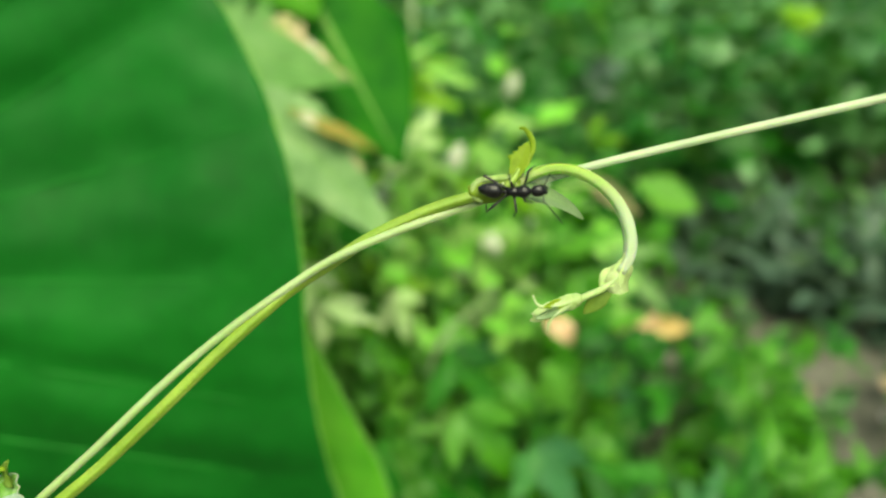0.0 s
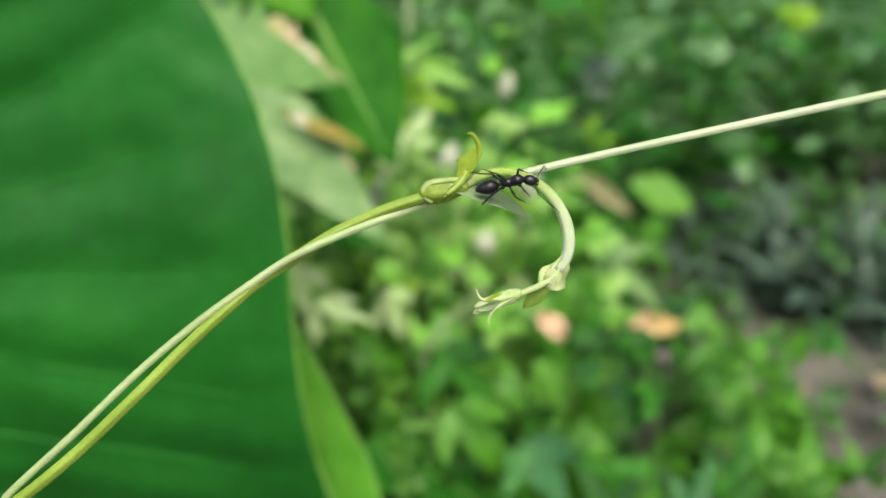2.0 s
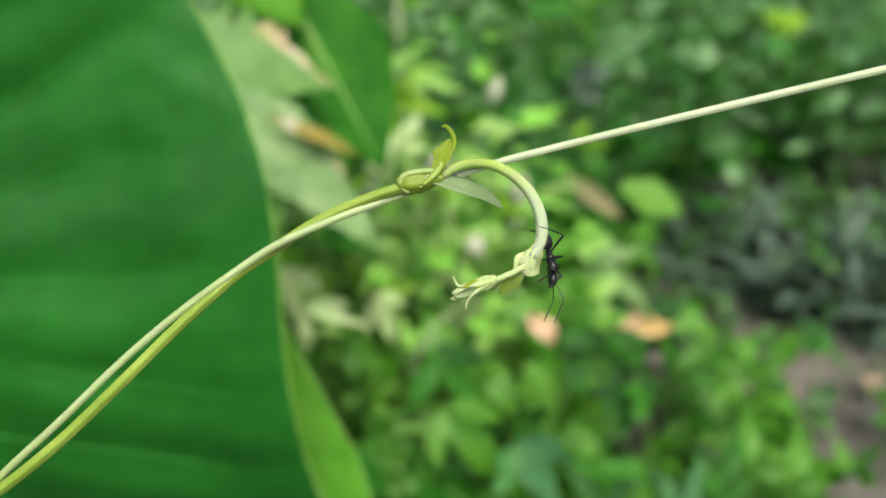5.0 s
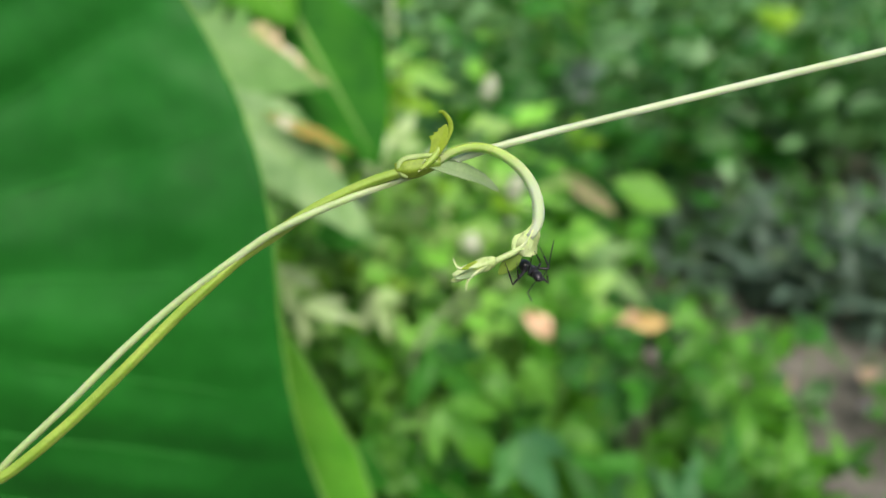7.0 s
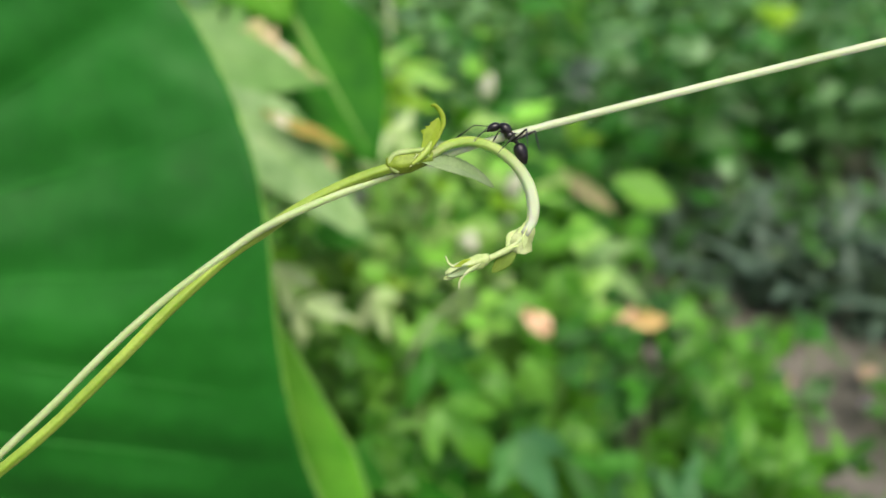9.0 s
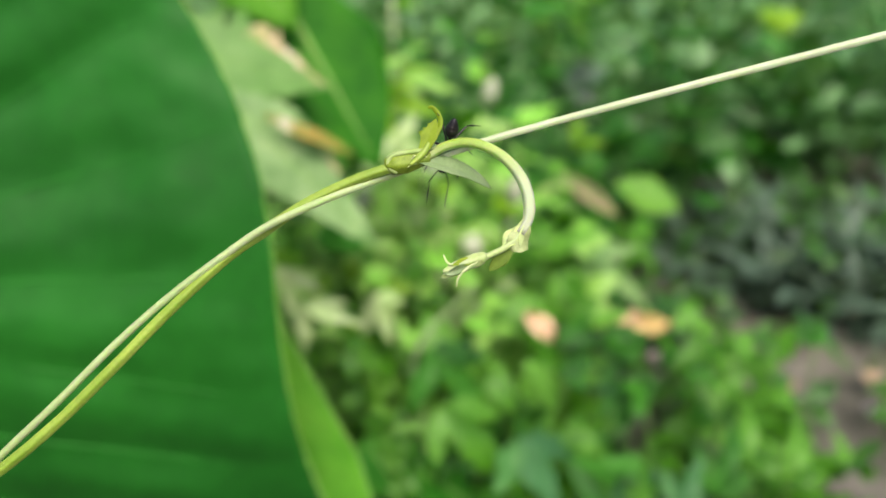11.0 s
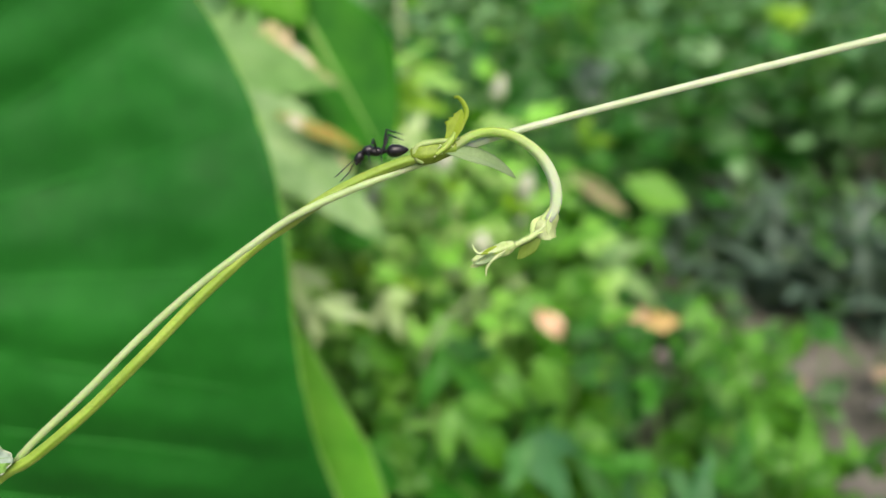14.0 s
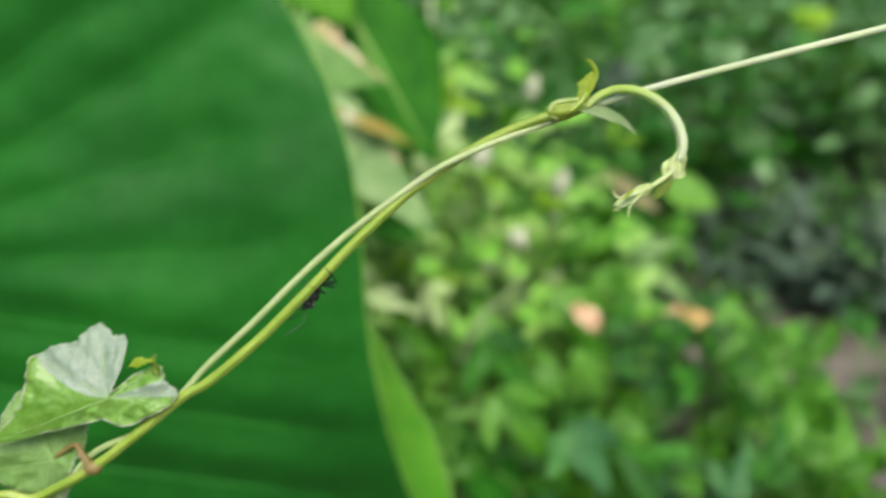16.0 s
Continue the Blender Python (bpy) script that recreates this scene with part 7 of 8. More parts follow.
    walk(ANT_PARTS['RM'], [(0, pose(-0.0004, -0.00026, -0.00034, 16.7, -18.8, -82.9)), (0.5, pose(-0.0004, -0.00026, -0.00034, 43.5, -38.4, -97.8)), (1, pose(-0.0004, -0.00026, -0.00034, 40.6, -38.3, -93.6)), (1.5, pose(-0.0004, -0.00026, -0.00034, 59.8, -38.9, -116.9)), (2, pose(-0.0004, -0.00026, -0.00034, 27.8, -33.7, -78.7)), (2.5, pose(-0.0004, -0.00026, -0.00034, 38.0, -34.3, -96.3)), (3, pose(-0.0004, -0.00026, -0.00034, -83.9, -133.2, 42.5)), (3.17, pose(-0.0004, -0.00026, -0.00034, 29.5, -26.3, -96.8)), (3.33, pose(-0.0004, -0.00026, -0.00034, -12.3, 11.5, -93.6)), (3.5, pose(-0.0004, -0.00026, -0.00034, -66.6, 39.9, -122.2)), (4, pose(-0.0004, -0.00026, -0.00034, -14.5, 39.3, -39.3)), (4.22, pose(-0.0004, -0.00026, -0.00034, -1.5, 2.9, -54.7)), (4.45, pose(-0.0004, -0.00026, -0.00034, 23.0, -27.1, -80.4)), (4.7, pose(-0.0004, -0.00026, -0.00034, 27.9, -27.1, -91.8)), (4.95, pose(-0.0004, -0.00026, -0.00034, 30.3, -27.1, -96.7)), (5.2, pose(-0.0004, -0.00026, -0.00034, 21.8, -27.1, -77.3)), (5.45, pose(-0.0004, -0.00026, -0.00034, 34.1, -27.1, -103.8)), (5.7, pose(-0.0004, -0.00026, -0.00034, 23.0, -27.1, -80.4)), (5.95, pose(-0.0004, -0.00026, -0.00034, 27.9, -27.1, -91.8)), (6.2, pose(-0.0004, -0.00026, -0.00034, 30.3, -27.1, -96.7)), (6.5, pose(-0.0004, -0.00026, -0.00034, 39.9, -46.4, -80.6)), (7, pose(-0.0004, -0.00026, -0.00034, -2.1, 3.3, -65.3)), (7.5, pose(-0.0004, -0.00026, -0.00034, 50.5, -42.5, -101.0)), (8, pose(-0.0004, -0.00026, -0.00034, 21.4, -23.5, -84.6)), (8.5, pose(-0.0004, -0.00026, -0.00034, 31.1, -27.1, -98.2)), (9, pose(-0.0004, -0.00026, -0.00034, 23.6, -27.1, -81.8)), (9.45, pose(-0.0004, -0.00026, -0.00034, 23.0, -27.1, -80.4)), (9.7, pose(-0.0004, -0.00026, -0.00034, 27.9, -27.1, -91.8)), (9.95, pose(-0.0004, -0.00026, -0.00034, 30.3, -27.1, -96.7)), (10.2, pose(-0.0004, -0.00026, -0.00034, 21.8, -27.1, -77.3)), (10.45, pose(-0.0004, -0.00026, -0.00034, 34.1, -27.1, -103.8)), (10.7, pose(-0.0004, -0.00026, -0.00034, 23.0, -27.1, -80.4)), (10.95, pose(-0.0004, -0.00026, -0.00034, 27.9, -27.1, -91.8)), (11.2, pose(-0.0004, -0.00026, -0.00034, 30.3, -27.1, -96.7)), (11.5, pose(-0.0004, -0.00026, -0.00034, 63.2, -38.5, -120.9)), (12, pose(-0.0004, -0.00026, -0.00034, 19.6, -29.8, -65.9)), (12.5, pose(-0.0004, -0.00026, -0.00034, 13.2, -37.0, -38.2)), (13, pose(-0.0004, -0.00026, -0.00034, 33.9, -27.1, -103.3)), (13.5, pose(-0.0004, -0.00026, -0.00034, 31.1, -27.1, -98.2)), (14, pose(-0.0004, -0.00026, -0.00034, 10.5, -9.7, -94.3)), (14.5, pose(-0.0004, -0.00026, -0.00034, -10.2, 17.6, -60.0)), (15, pose(-0.0004, -0.00026, -0.00034, 27.1, -27.1, -90.0)), (15.5, pose(-0.0004, -0.00026, -0.00034, 33.9, -27.1, -103.3)), (16, pose(-0.0004, -0.00026, -0.00034, 31.1, -27.1, -98.2))])
    for ob in (ANT_PARTS['RMs'], ANT_PARTS['RMt']):
        walk(ob, [(0, pose(0.0021, 0, 0, 21.0, 111.8, 86.2)), (0.5, pose(0.0021, 0, 0, 2.7, 136.4, 70.4)), (1, pose(0.0021, 0, 0, -62.4, 123.2, 7.1)), (1.5, pose(0.0021, 0, 0, -28.6, 146.7, 57.3)), (2, pose(0.0021, 0, 0, -42.5, 108.0, 17.2)), (2.5, pose(0.0021, 0, 0, -7.4, 131.8, 65.2)), (3, pose(0.0021, 0, 0, -40.1, 156.4, 26.1)), (3.17, pose(0.0021, 0, 0, -44.4, 105.4, -0.2)), (3.33, pose(0.0021, 0, 0, -8.2, 52.1, 16.5)), (3.5, pose(0.0021, 0, 0, 0.4, 1.6, -2.0)), (4, pose(0.0021, 0, 0, -14.6, 39.4, -31.6)), (4.22, pose(0.0021, 0, 0, -68.4, 65.7, -44.9)), (4.45, pose(0.0021, 0, 0, 8.6, 117.5, 69.7)), (4.7, pose(0.0021, 0, 0, 0.7, 122.1, 72.5)), (4.95, pose(0.0021, 0, 0, -3.2, 124.4, 73.6)), (5.2, pose(0.0021, 0, 0, 10.6, 116.3, 68.9)), (5.45, pose(0.0021, 0, 0, -8.9, 128.1, 75.0)), (5.7, pose(0.0021, 0, 0, 8.6, 117.5, 69.7)), (5.95, pose(0.0021, 0, 0, 0.7, 122.1, 72.5)), (6.2, pose(0.0021, 0, 0, -3.2, 124.4, 73.6)), (6.5, pose(0.0021, 0, 0, -62.2, 111.5, -13.0)), (7, pose(0.0021, 0, 0, -95.2, 119.2, 3.5)), (7.25, pose(0.0021, 0, 0, 29.6, 106.9, 100.6)), (7.5, pose(0.0021, 0, 0, -102.3, 39.1, -61.1)), (8, pose(0.0021, 0, 0, 29.0, 126.1, 89.5)), (8.5, pose(0.0021, 0, 0, -4.3, 125.1, 73.9)), (9, pose(0.0021, 0, 0, 7.7, 118.0, 70.1)), (9.45, pose(0.0021, 0, 0, 8.6, 117.5, 69.7)), (9.7, pose(0.0021, 0, 0, 0.7, 122.1, 72.5)), (9.95, pose(0.0021, 0, 0, -3.2, 124.4, 73.6)), (10.2, pose(0.0021, 0, 0, 10.6, 116.3, 68.9)), (10.45, pose(0.0021, 0, 0, -8.9, 128.1, 75.0)), (10.7, pose(0.0021, 0, 0, 8.6, 117.5, 69.7)), (10.95, pose(0.0021, 0, 0, 0.7, 122.1, 72.5)), (11.2, pose(0.0021, 0, 0, -3.2, 124.4, 73.6)), (11.5, pose(0.0021, 0, 0, 149.0, 8.3, -106.9)), (11.75, pose(0.0021, 0, 0, 19.3, 151.2, 78.3)), (12, pose(0.0021, 0, 0, -99.3, 36.3, -78.4)), (12.5, pose(0.0021, 0, 0, 23.7, 130.2, 45.4)), (13, pose(0.0021, 0, 0, -8.5, 127.8, 74.9)), (13.5, pose(0.0021, 0, 0, -4.3, 125.1, 73.9)), (13.75, pose(0.0021, 0, 0, -88.9, 131.8, 23.5)), (14, pose(0.0021, 0, 0, 42.7, 17.5, -164.3)), (14.5, pose(0.0021, 0, 0, 35.1, 47.0, 168.5)), (14.75, pose(0.0021, 0, 0, -84.7, 111.8, 16.5)), (15, pose(0.0021, 0, 0, 2.0, 121.3, 72.1)), (15.5, pose(0.0021, 0, 0, -8.5, 127.8, 74.9)), (16, pose(0.0021, 0, 0, -4.3, 125.1, 73.9))])
    walk(ANT_PARTS['RH'], [(0, pose(-0.001, -0.00026, -0.00032, 10.7, -3.8, -140.6)), (0.5, pose(-0.001, -0.00026, -0.00032, 7.3, -2.1, -147.9)), (1, pose(-0.001, -0.00026, -0.00032, -9.2, 1.5, -161.8)), (1.5, pose(-0.001, -0.00026, -0.00032, -71.3, 2.0, -177.2)), (1.67, pose(-0.001, -0.00026, -0.00032, 55.3, -162.1, -9.4)), (1.83, pose(-0.001, -0.00026, -0.00032, -5.4, -141.0, 1.9)), (2, pose(-0.001, -0.00026, -0.00032, -79.3, -142.2, 31.7)), (2.17, pose(-0.001, -0.00026, -0.00032, 42.4, -17.8, -136.0)), (2.33, pose(-0.001, -0.00026, -0.00032, -8.7, 2.7, -145.9)), (2.5, pose(-0.001, -0.00026, -0.00032, -63.1, 7.2, -168.3)), (3, pose(-0.001, -0.00026, -0.00032, -20.7, 6.1, -147.7)), (3.25, pose(-0.001, -0.00026, -0.00032, 15.6, -9.6, -117.2)), (3.5, pose(-0.001, -0.00026, -0.00032, 44.7, -39.3, -98.1)), (4, pose(-0.001, -0.00026, -0.00032, 5.5, -3.9, -108.6)), (4.22, pose(-0.001, -0.00026, -0.00032, 47.5, -26.0, -124.6)), (4.45, pose(-0.001, -0.00026, -0.00032, -80.3, -150.3, 25.2)), (4.7, pose(-0.001, -0.00026, -0.00032, 77.6, -29.7, -143.5)), (4.95, pose(-0.001, -0.00026, -0.00032, 69.9, -29.7, -138.5)), (5.2, pose(-0.001, -0.00026, -0.00032, -72.8, -150.3, 22.1)), (5.45, pose(-0.001, -0.00026, -0.00032, 60.9, -29.7, -131.5)), (5.7, pose(-0.001, -0.00026, -0.00032, -80.3, -150.3, 25.2)), (5.95, pose(-0.001, -0.00026, -0.00032, 77.6, -29.7, -143.5)), (6.2, pose(-0.001, -0.00026, -0.00032, 69.9, -29.7, -138.5)), (6.5, pose(-0.001, -0.00026, -0.00032, 38.9, -45.0, -80.8)), (7, pose(-0.001, -0.00026, -0.00032, 20.0, -34.3, -59.4)), (7.5, pose(-0.001, -0.00026, -0.00032, 11.6, -8.8, -105.6)), (7.75, pose(-0.001, -0.00026, -0.00032, 78.9, -46.3, -125.1)), (8, pose(-0.001, -0.00026, -0.00032, -7.9, -145.8, 2.4)), (8.5, pose(-0.001, -0.00026, -0.00032, -2.5, -158.5, 0.5)), (9, pose(-0.001, -0.00026, -0.00032, 7.0, -110.8, -4.8)), (9.45, pose(-0.001, -0.00026, -0.00032, -80.3, -150.3, 25.2)), (9.7, pose(-0.001, -0.00026, -0.00032, 77.6, -29.7, -143.5)), (9.95, pose(-0.001, -0.00026, -0.00032, 69.9, -29.7, -138.5)), (10.2, pose(-0.001, -0.00026, -0.00032, -72.8, -150.3, 22.1)), (10.45, pose(-0.001, -0.00026, -0.00032, 60.9, -29.7, -131.5)), (10.7, pose(-0.001, -0.00026, -0.00032, -80.3, -150.3, 25.2)), (10.95, pose(-0.001, -0.00026, -0.00032, 77.6, -29.7, -143.5)), (11.2, pose(-0.001, -0.00026, -0.00032, 69.9, -29.7, -138.5)), (11.5, pose(-0.001, -0.00026, -0.00032, 56.5, -45.3, -104.3)), (12, pose(-0.001, -0.00026, -0.00032, 38.3, -62.9, -59.2)), (12.5, pose(-0.001, -0.00026, -0.00032, 34.8, -44.5, -74.9)), (12.75, pose(-0.001, -0.00026, -0.00032, -76.5, -122.3, 47.0)), (13, pose(-0.001, -0.00026, -0.00032, -25.9, -148.4, 7.4)), (13.5, pose(-0.001, -0.00026, -0.00032, 67.9, -29.7, -137.0)), (14, pose(-0.001, -0.00026, -0.00032, -86.4, -121.0, 56.0)), (14.5, pose(-0.001, -0.00026, -0.00032, 78.2, -72.4, -96.0)), (15, pose(-0.001, -0.00026, -0.00032, 65.8, -44.7, -115.2)), (15.5, pose(-0.001, -0.00026, -0.00032, 61.4, -29.7, -131.9)), (16, pose(-0.001, -0.00026, -0.00032, 67.9, -29.7, -137.0))])
    for ob in (ANT_PARTS['RHs'], ANT_PARTS['RHt']):
        walk(ob, [(0, pose(0.0031, 0, 0, -92.3, 110.3, 56.8)), (0.5, pose(0.0031, 0, 0, -81.9, 108.0, 76.1)), (1, pose(0.0031, 0, 0, 107.1, 80.2, -73.2)), (1.5, pose(0.0031, 0, 0, -135.0, 40.9, 56.9)), (1.75, pose(0.0031, 0, 0, 135.5, 44.8, -60.9)), (2, pose(0.0031, 0, 0, 127.3, -17.0, -113.0)), (2.17, pose(0.0031, 0, 0, 140.8, 34.6, -92.5)), (2.33, pose(0.0031, 0, 0, -143.7, 62.2, -12.7)), (2.5, pose(0.0031, 0, 0, -91.6, 22.1, 44.0)), (3, pose(0.0031, 0, 0, -68.4, 45.8, 48.7)), (3.25, pose(0.0031, 0, 0, -143.0, 64.6, -47.8)), (3.5, pose(0.0031, 0, 0, 3.0, 153.1, 74.5)), (3.75, pose(0.0031, 0, 0, -122.3, 51.7, -64.3)), (4, pose(0.0031, 0, 0, -58.6, 35.0, -13.5)), (4.15, pose(0.0031, 0, 0, -131.9, 51.4, -60.8)), (4.3, pose(0.0031, 0, 0, -13.8, 155.2, 84.9)), (4.45, pose(0.0031, 0, 0, 126.9, -12.5, -92.5)), (4.7, pose(0.0031, 0, 0, 143.2, 9.7, -92.4)), (4.95, pose(0.0031, 0, 0, 150.1, 17.3, -92.5)), (5.2, pose(0.0031, 0, 0, 122.3, -20.0, -92.6)), (5.45, pose(0.0031, 0, 0, -20.7, 153.7, 87.3)), (5.7, pose(0.0031, 0, 0, 126.9, -12.5, -92.5)), (5.95, pose(0.0031, 0, 0, 143.2, 9.7, -92.4)), (6.2, pose(0.0031, 0, 0, 150.1, 17.3, -92.5)), (6.5, pose(0.0031, 0, 0, -48.1, 165.5, 28.8)), (6.75, pose(0.0031, 0, 0, -76.9, 138.0, -9.8)), (7, pose(0.0031, 0, 0, 53.2, 40.4, 111.6)), (7.5, pose(0.0031, 0, 0, -41.7, 42.1, 9.2)), (7.67, pose(0.0031, 0, 0, -80.3, -1.6, 7.7)), (7.83, pose(0.0031, 0, 0, -128.4, -35.3, 37.8)), (8, pose(0.0031, 0, 0, -14.8, -151.9, -90.9)), (8.5, pose(0.0031, 0, 0, 44.1, -123.8, -97.1)), (9, pose(0.0031, 0, 0, 137.1, -33.4, 98.0)), (9.15, pose(0.0031, 0, 0, -55.2, -148.7, -21.1)), (9.3, pose(0.0031, 0, 0, -59.3, -158.7, 35.0)), (9.45, pose(0.0031, 0, 0, 126.9, -12.5, -92.5)), (9.7, pose(0.0031, 0, 0, 143.2, 9.7, -92.4)), (9.95, pose(0.0031, 0, 0, 150.1, 17.3, -92.5)), (10.2, pose(0.0031, 0, 0, 122.3, -20.0, -92.6)), (10.45, pose(0.0031, 0, 0, -20.7, 153.7, 87.3)), (10.7, pose(0.0031, 0, 0, 126.9, -12.5, -92.5)), (10.95, pose(0.0031, 0, 0, 143.2, 9.7, -92.4)), (11.2, pose(0.0031, 0, 0, 150.1, 17.3, -92.5)), (11.5, pose(0.0031, 0, 0, -20.4, 172.3, 63.3)), (12, pose(0.0031, 0, 0, 5.7, 170.5, 37.3)), (12.5, pose(0.0031, 0, 0, -33.5, -178.9, 44.3)), (13, pose(0.0031, 0, 0, -45.2, -130.0, 70.5)), (13.5, pose(0.0031, 0, 0, 152.1, 19.4, -92.6)), (13.75, pose(0.0031, 0, 0, 104.5, -4.4, -154.1)), (14, pose(0.0031, 0, 0, -85.0, -123.7, -23.5)), (14.5, pose(0.0031, 0, 0, -69.4, -144.9, -27.5)), (15, pose(0.0031, 0, 0, 68.7, -43.1, -136.9)), (15.25, pose(0.0031, 0, 0, 107.9, -0.1, -129.0)), (15.5, pose(0.0031, 0, 0, -21.3, 154.2, 87.3)), (16, pose(0.0031, 0, 0, 152.1, 19.4, -92.6))])
    walk(ANT_PARTS['AL'], [(0, pose(0.00283, 0.00037, 0.0003, -32.7, -41.9, 74.9)), (0.5, pose(0.00282, 0.00042, 0.0003, -48.8, -40.1, 102.4)), (1, pose(0.00286, 0.0002, 0.00032, -22.6, -36.9, 61.8)), (1.5, pose(0.00287, -0.00023, 0.00027, -8.3, -11.2, 72.7)), (2, pose(0.00285, -0.00034, 0.00023, 11.1, 25.9, 45.7)), (2.5, pose(0.00268, -0.00078, 0, -7.0, -12.9, 57.2)), (3, pose(0.00257, -0.00035, 0.00085, -1.7, -25.4, 7.6)), (3.5, pose(0.00273, 0.00061, -0.00033, -0.7, -1.2, 57.1)), (3.75, pose(0.00256, 0.00076, -0.00048, 24.6, 40.5, 61.0)), (4, pose(0.00238, 0.00091, -0.00064, -80.1, 112.4, -58.7)), (4.22, pose(0.00263, 0.00059, -0.00033, 20.4, 39.8, 52.9)), (4.45, pose(0.00289, 0.00028, -0.00002, -2.3, -5.4, 46.4)), (4.7, pose(0.00289, 0.00028, -0.00002, -2.3, -5.6, 44.1)), (4.95, pose(0.00289, 0.00028, -0.00002, -2.0, -6.5, 33.4)), (5.2, pose(0.00289, 0.00028, -0.00002, -1.5, -7.1, 23.9)), (5.45, pose(0.00289, 0.00028, -0.00002, -1.8, -6.8, 28.8)), (5.7, pose(0.00289, 0.00028, -0.00002, -2.2, -5.9, 40.9)), (5.95, pose(0.00289, 0.00028, -0.00002, -2.3, -5.4, 46.7)), (6.2, pose(0.00289, 0.00028, -0.00002, -2.3, -5.7, 42.9)), (6.35, pose(0.00273, 0.0003, 0.00042, 31.7, 35.6, 83.0)), (6.5, pose(0.00258, 0.00033, 0.00085, -84.9, 148.6, -28.8)), (6.75, pose(0.00255, 0.0003, 0.0009, 17.3, 21.5, 77.5)), (7, pose(0.00252, 0.00028, 0.00094, -18.5, -38.7, 49.8)), (7.25, pose(0.00235, 0.00036, -0.00011, 0.0, 0.1, 26.7)), (7.5, pose(0.00218, 0.00043, -0.00116, 4.6, 42.3, 12.0)), (8, pose(0.00224, 0.00043, -0.00113, -9.5, -21.3, 47.7)), (8.5, pose(0.00222, 0.00043, -0.00114, 0.8, 1.6, 53.0)), (9, pose(0.00234, 0.00049, -0.00103, 57.2, 57.5, 89.7)), (9.22, pose(0.00261, 0.00039, -0.00052, 12.8, 30.9, 44.0)), (9.45, pose(0.00289, 0.00028, -0.00002, -1.7, -6.9, 27.8)), (9.7, pose(0.00289, 0.00028, -0.00002, -1.5, -7.1, 24.3)), (9.95, pose(0.00289, 0.00028, -0.00002, -2.0, -6.4, 34.5)), (10.2, pose(0.00289, 0.00028, -0.00002, -2.3, -5.6, 44.7)), (10.45, pose(0.00289, 0.00028, -0.00002, -2.3, -5.4, 46.1)), (10.7, pose(0.00289, 0.00028, -0.00002, -2.1, -6.2, 38.1)), (10.95, pose(0.00289, 0.00028, -0.00002, -1.6, -7.0, 26.3)), (11.2, pose(0.00289, 0.00028, -0.00002, -1.6, -7.1, 25.2)), (11.5, pose(0.00232, 0.00079, -0.00084, -3.7, -26.0, 15.8)), (12, pose(0.00279, 0.00049, 0.00032, -44.2, -52.5, 79.0)), (12.5, pose(0.00284, 0.00046, -0.00009, -7.3, -33.9, 23.5)), (13, pose(0.00285, 0.00023, 0.00035, -6.1, -18.4, 36.7)), (13.25, pose(0.00257, 0.00053, -0.00024, 4.8, 6.4, 74.4)), (13.5, pose(0.00228, 0.00084, -0.00084, 29.9, 17.9, 118.8)), (14, pose(0.00255, 0.00028, -0.00091, 16.7, 27.6, 61.7)), (14.5, pose(0.00268, 0.00028, -0.00072, 14.9, 64.6, 23.4)), (15, pose(0.00263, 0.00028, -0.00081, 12.4, 57.8, 22.3)), (15.5, pose(0.00282, 0.00001, -0.00051, 2.8, 11.8, 26.3)), (16, pose(0.00284, 0.00046, 0, -3.0, -7.3, 44.6))])
